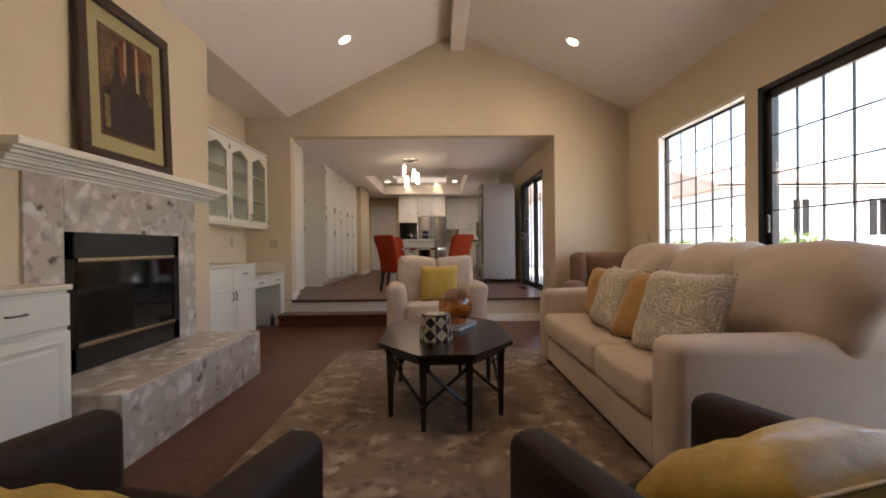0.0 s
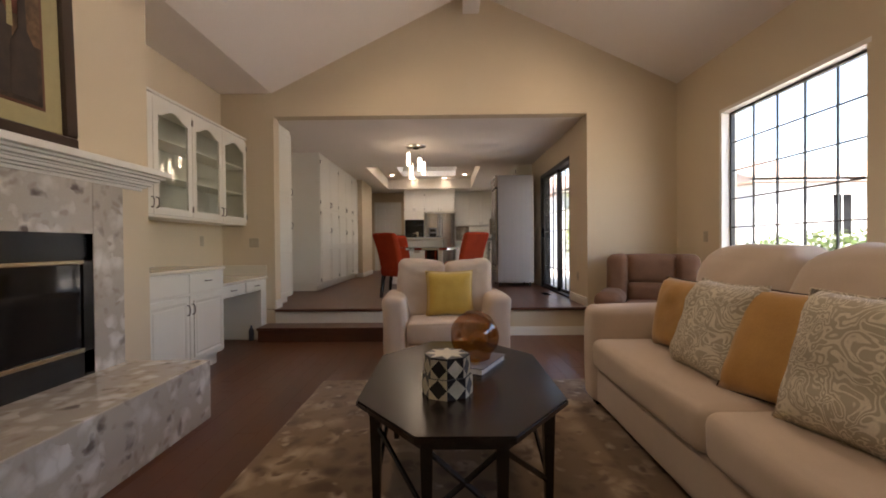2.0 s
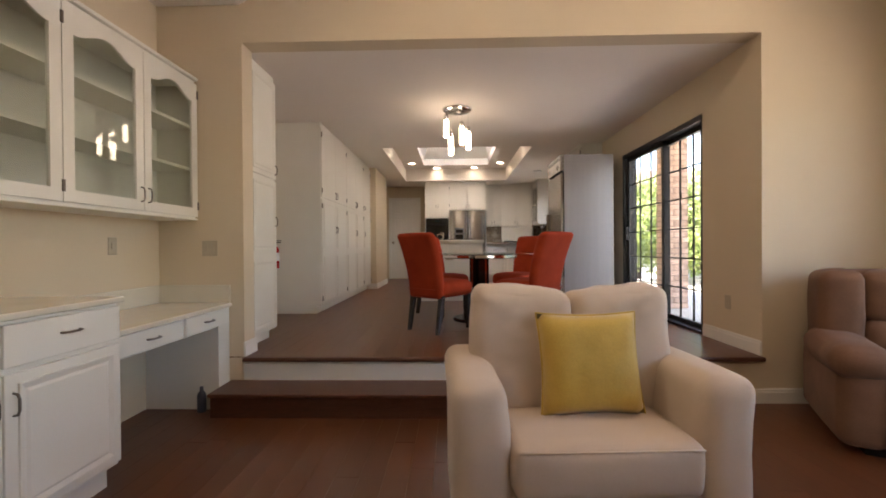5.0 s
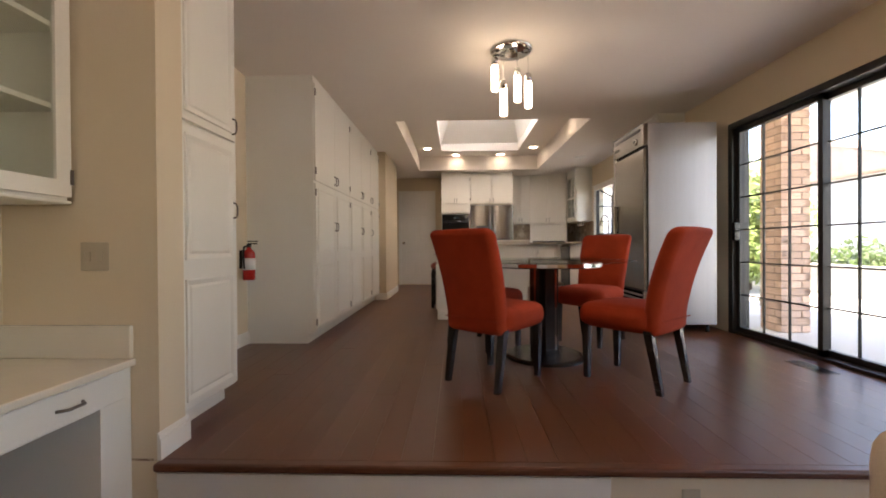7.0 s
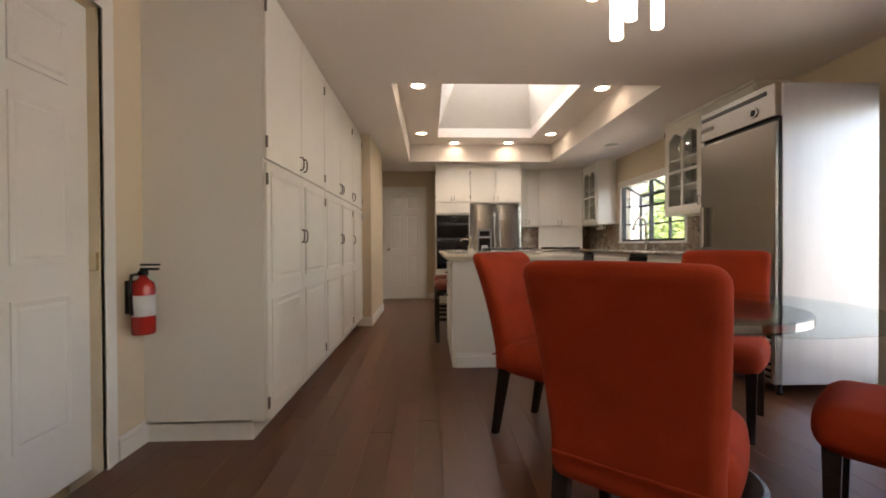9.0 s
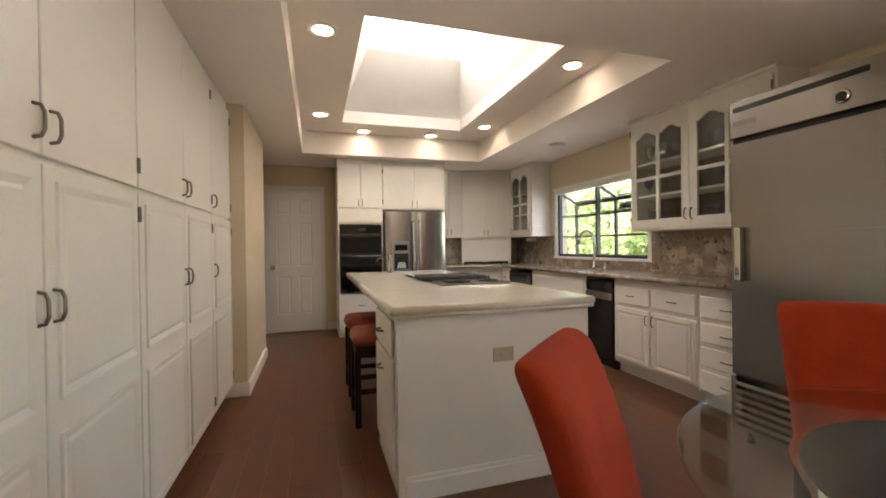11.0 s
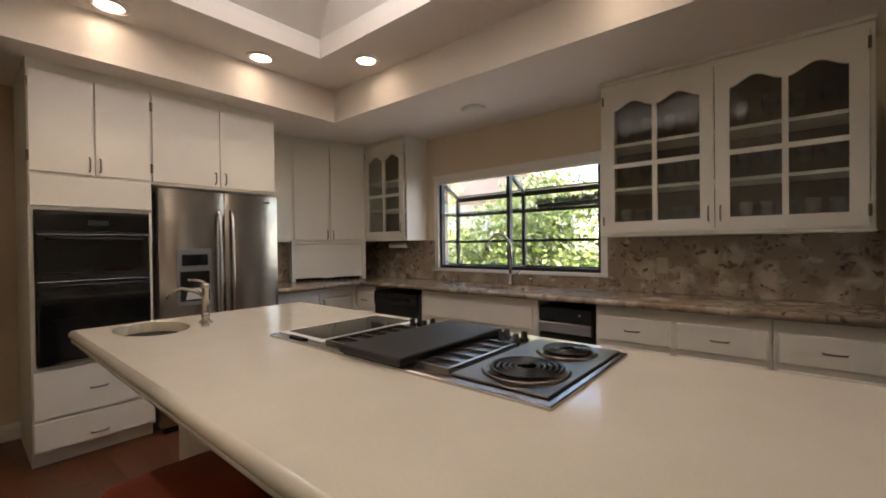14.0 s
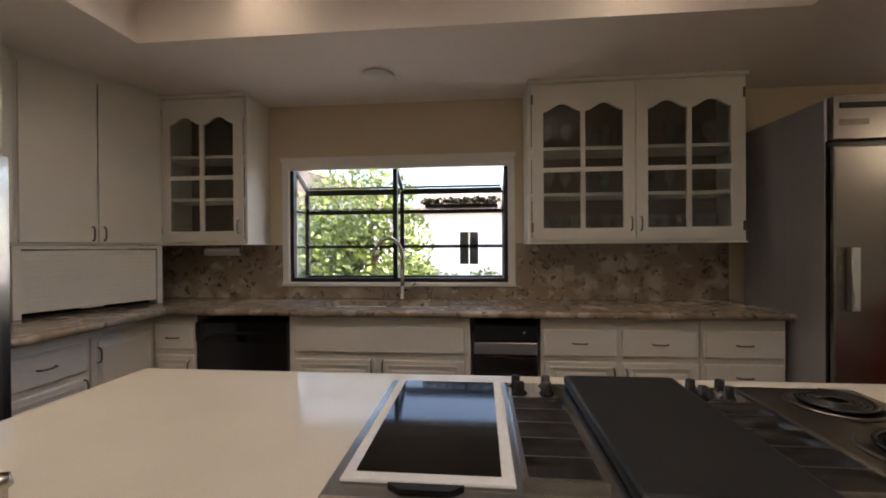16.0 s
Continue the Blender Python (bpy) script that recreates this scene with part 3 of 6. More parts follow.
# unseen third leaf, added for the extra daylight
grid_panel(slide, RX + 0.05, S0 + 0.05, 1.67, 0.03, SZ1 - 0.05, 4, 7, 0.07, "leaf")

slide = thing("door_2", pose(0, 0, 0), "black framed sliding glass door to the patio", "sliding door", kind="structure")
bm = one(KX - 0.01, D1 - 0.06, FLOOR2, KX + 0.15, D1, DZ1)
box(bm, KX - 0.0, D0, FLOOR2, KX + 0.15, D0 + 0.03, DZ1)
box(bm, KX - 0.01, D0, DZ1 - 0.055, KX + 0.15, D1, DZ1)
box(bm, KX - 0.0, D0, FLOOR2 - 0.01, KX + 0.15, D1, FLOOR2 + 0.025)
part("frame", bm, BLACK_FRAME, slide)
leaf = grid_panel(slide, KX + 0.05, 7.66, D1 - 0.06, FLOOR2 + 0.025, DZ1 - 0.055, 3, 6, 0.045, "leaf")
part("latch", one(KX - 0.02, D1 - 0.11, 1.25, KX + 0.03, D1 - 0.06, 1.42, 0.006), BLACK, leaf)
grid_panel(slide, KX + 0.10, D0 + 0.03, 7.74, FLOOR2 + 0.025, DZ1 - 0.055, 3, 6, 0.045, "leaf")

# garden window that stands out over the sink
gw = thing("window_2", pose(0, 0, 0), "black metal garden window bowed out over the sink", "window", kind="structure")
GX, KM = 2.43, 11.715
for y in (K0, KM, K1 - 0.032):
    part("back_post", one(KX + 0.02, y, KZ0, KX + 0.07, y + 0.032, KZ1), BLACK_FRAME, gw)
    part("front_post", one(GX - 0.03, y, KZ0, GX, y + 0.032, 2.12), BLACK_FRAME, gw)
    part("rafter", prism(B(), [(KX + 0.071, KZ1 - 0.04), (GX - 0.002, 2.115), (GX - 0.002, 2.145), (KX + 0.071, KZ1 - 0.005)], "y", y + 0.002, y + 0.028), BLACK_FRAME, gw)
    part("foot_bar", one(KX + 0.071, y + 0.002, KZ0, GX - 0.031, y + 0.03, KZ0 + 0.03), BLACK_FRAME, gw)
for y0, y1 in ((K0 + 0.033, KM - 0.001), (KM + 0.033, K1 - 0.033)):
    part("back_sill_bar", one(KX + 0.022, y0, KZ0, KX + 0.068, y1, KZ0 + 0.03), BLACK_FRAME, gw)
    part("back_head_bar", one(KX + 0.022, y0, KZ1 - 0.03, KX + 0.068, y1, KZ1), BLACK_FRAME, gw)
    for z, h in ((KZ0, 0.03), (1.657, 0.024), (1.94, 0.03), (2.10, 0.045)):
        part("glazing_bar", one(GX - 0.028, y0, z, GX - 0.004, y1, z + h), BLACK_FRAME, gw)
    part("vent_sash", one(GX - 0.045, y0 + 0.01, 2.15, GX - 0.02, y1 - 0.01, 2.165), PEWTER, gw)
for y in (K0, K1 - 0.012):
    for z in (1.66, 1.945):
        part("glazing_bar", one(KX + 0.071, y, z, GX - 0.031, y + 0.012, z + 0.02), BLACK_FRAME, gw)
part("shelf", one(KX + 0.08, K0 + 0.04, 1.962, GX - 0.035, K1 - 0.04, 1.970), GLASS, gw)
for nm, bm in (("pane", one(GX - 0.014, K0, KZ0, GX - 0.010, K1, 2.12)), ("pane", one(KX + 0.07, K0 + 0.008, KZ0, GX - 0.03, K0 + 0.012, 2.1)), ("pane", one(KX + 0.07, K1 - 0.012, KZ0, GX - 0.03, K1 - 0.008, 2.1)),
               ("pane", prism(B(), [(KX + 0.05, KZ1 - 0.015), (GX - 0.01, 2.135), (GX - 0.01, 2.139), (KX + 0.05, KZ1 - 0.011)], "y", K0, K1))):
    part(nm, bm, GLASS, gw).visible_shadow = False
bm = one(KX - 0.03, K0 - 0.05, KZ0 - 0.03, KX + 0.10, K1 + 0.05, KZ0 - 0.002, 0.004)
box(bm, KX + 0.07, K0, KZ0 - 0.05, GX + 0.02, K1, KZ0 - 0.004)
part("sill", bm, TRIM, gw)
bm = one(KX - 0.025, K0 - 0.04, KZ1 - 0.005, KX + 0.05, K1 + 0.04, KZ1 + 0.03)
box(bm, KX - 0.035, K0 - 0.05, KZ1 + 0.03, KX + 0.05, K1 + 0.05, KZ1 + 0.05)
box(bm, KX - 0.015, K0 - 0.04, KZ1 - 0.04, KX + 0.02, K1 + 0.04, KZ1 - 0.005)
part("head_casing", bm, TRIM, gw)
bm = one(KX - 0.012, K1 - 0.004, KZ0, KX + 0.03, K1 + 0.045, KZ1)
box(bm, KX - 0.012, K0 - 0.045, KZ0, KX + 0.03, K0 + 0.004, KZ1)
part("side_casing", bm, TRIM, gw)


def casing(root, axis_at, a0, a1, z0, z1, flip, w=0.065):
    """Door casing on the wall face y = axis_at that looks to -y."""
    bm = B()
    for t, o in ((0.014, w), (0.020, w * 0.45)):
        box(bm, a0 - o, axis_at - t, z0, a0, axis_at, z1 + o)
        box(bm, a1, axis_at - t, z0, a1 + o, axis_at, z1 + o)
        box(bm, a0, axis_at - t, z1, a1, axis_at, z1 + o)
    part("casing", bm, TRIM, root)


def panel_leaf(w, h, t):
    bm = one(0, 0, 0, w, t, h, 0.003, 1)
    c = w / 2
    for a, b in ((0.24, 0.80), (0.93, 1.57), (1.68, h - 0.12)):
        for x0, x1 in ((0.10, c - 0.045), (c + 0.045, w - 0.10)):
            raised_panel(bm, x0, a, x1, b, 0.0, 0.007, 0.025)
    return bm


# unseen slab added to keep daylight from leaking round the panelled door
structure("door_light_stop", one(DX0, YN + 0.06, 0, DX1, YN + 0.15, DZ), PAINT, "unseen beige slab stopping daylight under the panelled door")
d3 = thing("door_3", pose(0, 0, 0), "white six-panel interior door, shut", "door", kind="structure")
leaf = part("leaf", panel_leaf(DX1 - DX0, DZ - FLOOR2 - 0.012, 0.04), TRIM, d3)
leaf.matrix_world = pose(DX0, YN - 0.005, FLOOR2 + 0.01)
casing(d3, YN, DX0, DX1, FLOOR2, DZ, 0)
bm = lathe(B(), [(0, 0.075), (0.018, 0.072), (0.027, 0.058), (0.024, 0.042), (0.01, 0.03), (0.01, 0.012), (0.03, 0.01), (0.032, 0.0)], 16)
knob = part("knob", bm, NICKEL, leaf, "round nickel knob", True)
knob.matrix_local = pose(0.05, 0, 0.93, 90)
d4 = thing("door_4", pose(0, 0, 0), "white side door shut in its casing", "door", kind="structure")
leaf = part("leaf", panel_leaf(0.80, 2.06, 0.04), TRIM, d4)
leaf.matrix_world = pose(LX - 0.05, 7.10, FLOOR2 + 0.005, 0, 0, 90)
bm = B()
for t, o in ((0.014, 0.07), (0.020, 0.03)):
    box(bm, LX, 7.10 - o, FLOOR2, LX + t, 7.10, 2.42 + o)
    box(bm, LX, 7.90, FLOOR2, LX + t, 7.90 + o, 2.42 + o)
    box(bm, LX, 7.10, 2.42, LX + t, 7.90, 2.42 + o)
part("casing", bm, TRIM, d4)
part("strike_plate", one(LX - 0.04, 7.885, 1.25, LX - 0.01, 7.901, 1.33), BRASS, d4)
# added slab, never in view, keeps outside light off the shut side door
structure("side_door_light_stop", one(LX - 0.3, 6.9, 0, LX - 0.17, 8.1, 2.7), PAINT, "unseen beige slab closing off the side door from outside")

# ---- sitting room: fireplace and built-in cabinets ----


def on_west(x, y, z=0.0):
    """A pose on the west side: the face looks to +x, local x runs to +y."""
    return pose(x, y, z, 0, 0, 90)


def on_east(x, y, z=0.0):
    """A pose on the east side: the face looks to -x, local x runs to -y."""
    return pose(x, y, z, 0, 0, -90)


CY0, CY1, FY0, FY1 = 0.85, 3.97, 2.44, 3.48
bm = one(LX, CY0, 0, -1.79, FY0, EZ)
box(bm, LX, FY1, 0, -1.79, CY1, EZ)
box(bm, LX, FY0, 1.22, -1.79, FY1, EZ)
box(bm, LX, FY0, 0, -1.79, FY1, 0.383)
structure("chimney_breast", bm, PAINT, "beige painted chimney breast")
fire = thing("fireplace", pose(0, 0, 0), "cream marble fireplace with a raised hearth and black insert", "fireplace")
bm = one(-1.789, FY1, 0.385, -1.768, 3.71, 1.527, 0.002, 1)
part("surround_leg", bm, MARBLE, fire, "cream marble slab")
part("surround_leg", one(-1.789, 2.21, 0.385, -1.768, FY0, 1.527, 0.002, 1), MARBLE, fire, "cream marble slab")
part("surround_head", one(-1.789, FY0 + 0.001, 1.22, -1.768, FY1 - 0.001, 1.527, 0.002, 1), MARBLE, fire, "cream marble slab")
part("hearth", one(-1.789, 2.15, 0.0, -1.23, 3.75, 0.385, 0.006, 2), MARBLE, fire, "raised cream marble hearth")
bm = B()
for proud, z0, z1 in ((0.020, 1.555, 1.575), (0.045, 1.575, 1.588), (0.075, 1.588, 1.606), (0.085, 1.606, 1.618), (0.120, 1.618, 1.636), (0.150, 1.636, 1.650), (0.190, 1.650, 1.690)):
    box(bm, -1.789, 2.02 - proud * 0.4 + 0.08, z0 - 0.03, -1.789 + proud, 3.90 + proud * 0.4 - 0.02, z1 - 0.03, 0.003, 1)
part("mantel_shelf", bm, TRIM, fire, "white moulded mantel shelf")
bm = one(-1.80, FY0, 0.40, -1.772, FY0 + 0.07, 1.22)
box(bm, -1.80, FY1 - 0.07, 0.40, -1.772, FY1, 1.22)
box(bm, -1.80, FY0, 1.06, -1.772, FY1, 1.22)
box(bm, -1.80, FY0, 0.386, -1.772, FY1, 0.53)
part("insert_frame", bm, BLACK, fire, "black metal insert")
for z in (1.04, 0.53):
    part("brass_rail", one(-1.785, FY0 + 0.08, z, -1.755, FY1 - 0.08, z + 0.026, 0.006), BRASS, fire, "brass trim bar")
for k in range(2):
    y = FY0 + 0.08 + k * 0.44
    part("glass_door", one(-1.783, y, 0.556, -1.777, y + 0.437, 1.04), BLACK_GLASS, fire, "smoked glass door")
for k in range(7):
    part("louvre", one(-1.778, FY0 + 0.05, 1.085 + k * 0.017, -1.766, FY1 - 0.05, 1.093 + k * 0.017), BLACK, fire)
part("fire_box", one(-2.35, FY0, 0.384, -1.81, FY1, 1.219), SOOT, fire)

# a painting of bottles rests on the mantel
pict = thing("framed_picture", pose(-1.752, 2.505, 1.66, 0, -1.6, 0) @ Matrix.Diagonal((1, 0.925, 1, 1)), "framed still-life painting of wine bottles, dark wood frame", "painting")
PW, PH = 0.90, 1.08


def upright(bm, y0, z0, y1, z1, x0, x1, bevel=0.0):
    return box(bm, x0, y0, z0, x1, y1, z1, bevel, 1)


bm = B()
for y0, z0, y1, z1 in ((0, 0, PW, 0.085), (0, PH - 0.085, PW, PH), (0, 0.085, 0.085, PH - 0.085), (PW - 0.085, 0.085, PW, PH - 0.085)):
    upright(bm, y0, z0, y1, z1, 0.0, 0.04, 0.008)
part("frame", bm, material("dark_walnut_frame", (0.045, 0.024, 0.016), 0.35, scale=9, grain=0.2), pict)
part("mat_board", upright(B(), 0.08, 0.08, PW - 0.08, PH - 0.08, 0.005, 0.018), material("straw_mat", (0.42, 0.36, 0.19), 0.9, scale=20, grain=0.03), pict)
part("inner_fillet", upright(B(), 0.185, 0.185, PW - 0.185, PH - 0.185, 0.018, 0.021), material("rust_fillet", (0.14, 0.06, 0.03), 0.7), pict)
ART = [("painted_ground", (0.19, 0.105, 0.05), 0.20, 0.20, 0.70, 0.88), ("painted_shade", (0.06, 0.035, 0.022), 0.20, 0.20, 0.70, 0.50),
       ("painted_red", (0.20, 0.05, 0.02), 0.36, 0.62, 0.60, 0.86), ("painted_ochre", (0.30, 0.22, 0.09), 0.22, 0.24, 0.36, 0.45)]
for k, (nm, c, y0, z0, y1, z1) in enumerate(ART):
    part(nm, upright(B(), y0, z0, y1, z1, 0.021 + 0.0008 * k, 0.0216 + 0.0008 * k), material(nm, c, 0.7, dark=tuple(v * 0.45 for v in c), scale=9, amount=2.0, grain=0.25, grain_scale=40), pict)
GREYBROWN = material("painted_bottle", (0.05, 0.028, 0.02), 0.6, dark=(0.025, 0.016, 0.012), scale=12, grain=0.2)
for k, (cy, h, w) in enumerate(((0.34, 0.58, 0.15), (0.47, 0.66, 0.15), (0.60, 0.50, 0.14))):
    prof = [(-w / 2, 0), (w / 2, 0), (w / 2, h * 0.5), (w * 0.16, h * 0.68), (w * 0.14, h), (-w * 0.14, h), (-w * 0.16, h * 0.68), (-w / 2, h * 0.5)]
    part("painted_bottle", prism(B(), [(cy + a, 0.22 + b) for a, b in prof], "x", 0.0242, 0.0250 + 0.0006 * k), GREYBROWN, pict)
part("painted_light", prism(B(), [(0.52, 0.55), (0.55, 0.55), (0.545, 0.86), (0.525, 0.86)], "x", 0.0242, 0.0262), material("painted_light", (0.40, 0.33, 0.17), 0.7, scale=12, grain=0.3), pict)
part("painted_light", prism(B(), [(0.40, 0.66), (0.425, 0.62), (0.43, 0.86), (0.41, 0.86)], "x", 0.0242, 0.0262), material("painted_pale", (0.34, 0.27, 0.15), 0.7, scale=12, grain=0.3), pict)

# base cabinets on both sides of the chimney breast


def base_unit(y, w, label, x=-1.86, depth=0.595):
    half = w / 2
    fr = [("drawer", 0.0, 0.735, half, 0.905, None, None), ("drawer", half, 0.735, w, 0.905, ("h", half * 1.5, 0.83), None),
          ("door", 0.0, 0.135, half, 0.72, ("v", half - 0.035, 0.60), ()), ("door", half, 0.135, w, 0.72, ("v", half + 0.035, 0.60), ())]
    return cabinet("base_cabinet", label, on_west(x, y), w, depth, 0.915, fr, 0.12)


base_unit(CY1 + 0.005, 1.07, "white painted two-door base cabinet with drawers")
base_unit(1.05, 1.085, "white painted two-door base cabinet beside the hearth", -1.485, 0.30)
for y, xa, xb in ((CY1 + 0.003, LX + 0.001, -1.83), (1.048, -1.788, -1.455)):
    solid("counter_slab", one(xa, y, 0.917, xb, y + 1.09, 0.945, 0.006, 2), QUARTZ, "cream laminate top on the base cabinet", "worktop")
desk = thing("built_in_desk", pose(0, 0, 0), "white built-in desk with two small drawers", "desk")
part("desk_top", one(LX + 0.001, 5.06, 0.735, -1.89, 6.165, 0.764, 0.005, 2), QUARTZ, desk, "cream laminate desk top")
part("upstand", one(LX + 0.001, 6.145, 0.7645, -1.90, 6.166, 0.90, 0.004, 1), QUARTZ, desk)
part("upstand", one(LX + 0.001, 5.06, 0.7645, LX + 0.02, 6.144, 0.90, 0.004, 1), QUARTZ, desk)
part("side_panel", one(LX + 0.001, 6.02, 0.0, -1.915, 6.165, 0.734), WHITE, desk)
part("apron", one(LX + 0.001, 5.05, 0.60, -1.935, 6.02, 0.734), WHITE, desk)
for y0, y1 in ((5.10, 5.62), (5.66, 6.13)):
    dr = part("drawer", one(-1.935, y0, 0.61, -1.912, y1, 0.728, 0.004, 1), WHITE, desk)
    part("handle", tube(B(), [(-1.912, (y0 + y1) / 2 - 0.05, 0.67), (-1.885, (y0 + y1) / 2 - 0.03, 0.67), (-1.885, (y0 + y1) / 2 + 0.03, 0.67), (-1.912, (y0 + y1) / 2 + 0.05, 0.67)], 0.006, 6), PEWTER, dr, "dark pewter handle", True)
bm = lathe(B(), [(0.0, 0), (0.028, 0), (0.03, 0.01), (0.03, 0.12), (0.022, 0.14), (0.012, 0.15), (0.012, 0.18), (0, 0.18)], 14, (-2.02, 5.98, 0.0))
solid("spray_bottle", bm, material("slate_plastic", (0.06, 0.07, 0.10), 0.4), "small slate-coloured bottle under the desk", "bottle", smooth=True)


def glass_cabinet(name, label, m, w, d, h, doors, shelves, panes, frame_w=0.065, top_h=0.14, rise=0.07, inside=WHITE, group=""):
    """A wall cabinet with arched glazed doors; doors: (x0, x1, handle side)."""
    root = thing(name, m, label, "cabinet", group)
    bm = one(0, 0.0, 0, 0.018, d, h)
    box(bm, w - 0.018, 0.0, 0, w, d, h)
    box(bm, 0.018, 0.0, 0, w - 0.018, d, 0.03)
    box(bm, 0.018, 0.0, h - 0.05, w - 0.018, d, h)
    part("body", bm, WHITE, root)
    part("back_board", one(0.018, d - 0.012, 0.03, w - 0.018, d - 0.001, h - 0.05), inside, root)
    for z in shelves:
        part("shelf", one(0.02, 0.004, z, w - 0.02, d - 0.014, z + 0.02), WHITE, root)
    for x0, x1, side in doors:
        z0, z1 = 0.015, h - 0.04
        holes = []
        a0, a1, b0, b1 = x0 + frame_w, x1 - frame_w, z0 + frame_w, z1 - top_h
        cols, rows = panes
        bar = 0.028
        cw = (a1 - a0 - bar * (cols - 1)) / cols
        rh = (b1 - b0 - bar * (rows - 1)) / rows
        for c in range(cols):
            for r in range(rows):
                px, pz = a0 + c * (cw + bar), b0 + r * (rh + bar)
                holes.append(arched(px, pz, px + cw, pz + rh + (rise if r == rows - 1 else 0), rise) if r == rows - 1 else rect(px, pz, px + cw, pz + rh))
        bm = plate(B(), rect(x0 + 0.003, z0, x1 - 0.003, z1), holes, -0.022, -0.002)
        dr = part("door", bm, WHITE, root)
        pn = part("pane", one(a0 - 0.01, -0.012, b0 - 0.01, a1 + 0.01, -0.009, b1 + rise), CAB_GLASS, dr)
        pn.visible_shadow = False
        hx = x1 - 0.03 if side == "r" else x0 + 0.03
        part("handle", pull("v", hx, z0 + 0.10, -0.022, 0.09), PEWTER, dr, "dark pewter handle", True)
        ox = x0 + 0.002 if side == "r" else x1 - 0.002
        for hz in (z0 + 0.08, z1 - 0.08):
            part("hinge", hinge(ox, hz, -0.02), PEWTER, dr)
    part("crown_moulding", one(-0.006, -0.028, h - 0.012, w + 0.006, d, h + 0.012, 0.004, 1), WHITE, root)
    part("light_rail", one(-0.004, -0.018, -0.012, w + 0.004, d, 0.0, 0.003, 1), WHITE, root)
    return root


q = 2.18 / 4
glass_cabinet("display_cabinet", "white wall cabinet with arched glass doors, empty shelves", on_west(-2.163, CY1 + 0.005, 1.406), 2.18, 0.295, 1.06,
              [(0.0, q, "r"), (q, 2 * q, "l"), (2 * q, 3 * q, "r"), (3 * q, 4 * q, "l")], (0.36, 0.68), (1, 1))


def plate_cover(name, m, label, kind):
    root = thing(name, m, label, "switch")
    part("cover", one(-0.06 if kind > 1 else -0.036, -0.006, -0.058, 0.06 if kind > 1 else 0.036, 0.0, 0.058, 0.003, 1), PALE, root)
    for k in range(kind):
        x = 0 if kind == 1 else (-0.026, 0.026)[k]
        part("rocker", one(x - 0.012, -0.011, -0.022, x + 0.012, -0.005, 0.022, 0.002, 1), PALE, root)


plate_cover("light_switch", pose(-2.06, 6.169, 1.18), "almond double switch plate on the wall", 2)
plate_cover("wall_socket", on_west(LX + 0.001, 5.73, 1.20), "almond socket plate above the desk", 1)
plate_cover("light_switch", on_east(RX - 0.001, 5.60, 1.20), "almond switch plate beside the window", 1)
plate_cover("wall_socket", on_east(KX - 0.001, 6.55, 0.70), "almond socket plate low on the wall", 1)
plate_cover("wall_socket", pose(0.33, 6.158, 0.20), "almond socket plate in the riser", 1)

# ---- dining area and kitchen: tall cabinets ----
TALL = "tall white cabinets"
H2, HS = CEIL2 - 0.002, 1.80


def tall_unit(y, w, label, foot=FLOOR2):
    c = w / 2
    fr = [("door_l", 0.0, foot + 0.10, c, HS - 0.006, ("v", c - 0.035, 1.42), (1.12,)), ("door_r", c, foot + 0.10, w, HS - 0.006, ("v", c + 0.035, 1.42), (1.12,)),
          ("door_l", 0.0, HS + 0.006, c, H2 - 0.06, ("v", c - 0.035, HS + 0.09), None), ("door_r", c, HS + 0.006, w, H2 - 0.06, ("v", c + 0.035, HS + 0.09), None)]
    return cabinet("tall_cabinet", label, on_west(-1.85, y), w, 0.609, H2, fr, 0.09, FLOOR2, TALL)


tall_unit(8.17, 1.185, "tall white panelled pantry cabinet with four doors")
tall_unit(9.36, 1.19, "tall white panelled pantry cabinet with four doors")
fr = [("door_r", 0.0, FLOOR2 + 0.10, 0.63, HS - 0.006, ("v", 0.035, 1.42), (1.12,)), ("door_r", 0.0, HS + 0.006, 0.63, H2 - 0.06, ("v", 0.035, HS + 0.09), None)]
cabinet("tall_cabinet", "tall white panelled pantry cabinet beside the pier", on_west(-1.85, 10.555), 0.63, 0.609, H2, fr, 0.09, FLOOR2, TALL)
fr = [("door", 0.0, FLOOR2 + 0.10, 0.50, HS - 0.006, ("v", 0.465, 1.42), (1.11,)), ("door", 0.0, HS + 0.006, 0.50, H2 - 0.06, ("v", 0.465, HS + 0.09), ())]
cabinet("tall_cabinet", "narrow tall white cabinet behind the gable wall", on_west(-1.85, 6.335), 0.50, 0.609, H2, fr, 0.09, FLOOR2, TALL)

ext = thing("fire_extinguisher", pose(-2.385, 8.06, 0.93), "red fire extinguisher hung on the wall", "fire extinguisher")
part("cylinder", lathe(B(), [(0, 0), (0.045, 0), (0.05, 0.008), (0.05, 0.22), (0.044, 0.25), (0.02, 0.27), (0.018, 0.285), (0, 0.285)], 18), EXT_RED, ext, smooth=True)
part("label_band", lathe(B(), [(0.0508, 0.09), (0.0512, 0.09), (0.0512, 0.19), (0.0508, 0.19)], 18), PAPER, ext, smooth=True)
bm = one(-0.014, -0.02, 0.285, 0.014, 0.02, 0.31, 0.003)
box(bm, -0.008, -0.012, 0.31, 0.07, 0.012, 0.322)
box(bm, -0.008, -0.012, 0.332, 0.075, 0.012, 0.342)
part("valve", bm, BLACK, ext)
part("hose", tube(B(), [(0, -0.02, 0.295), (-0.01, -0.065, 0.29), (-0.01, -0.075, 0.24), (-0.01, -0.066, 0.10)], 0.008, 6), BLACK, ext, smooth=True)
part("bracket", one(-0.075, -0.02, 0.10, -0.048, 0.02, 0.26), BLACK, ext)

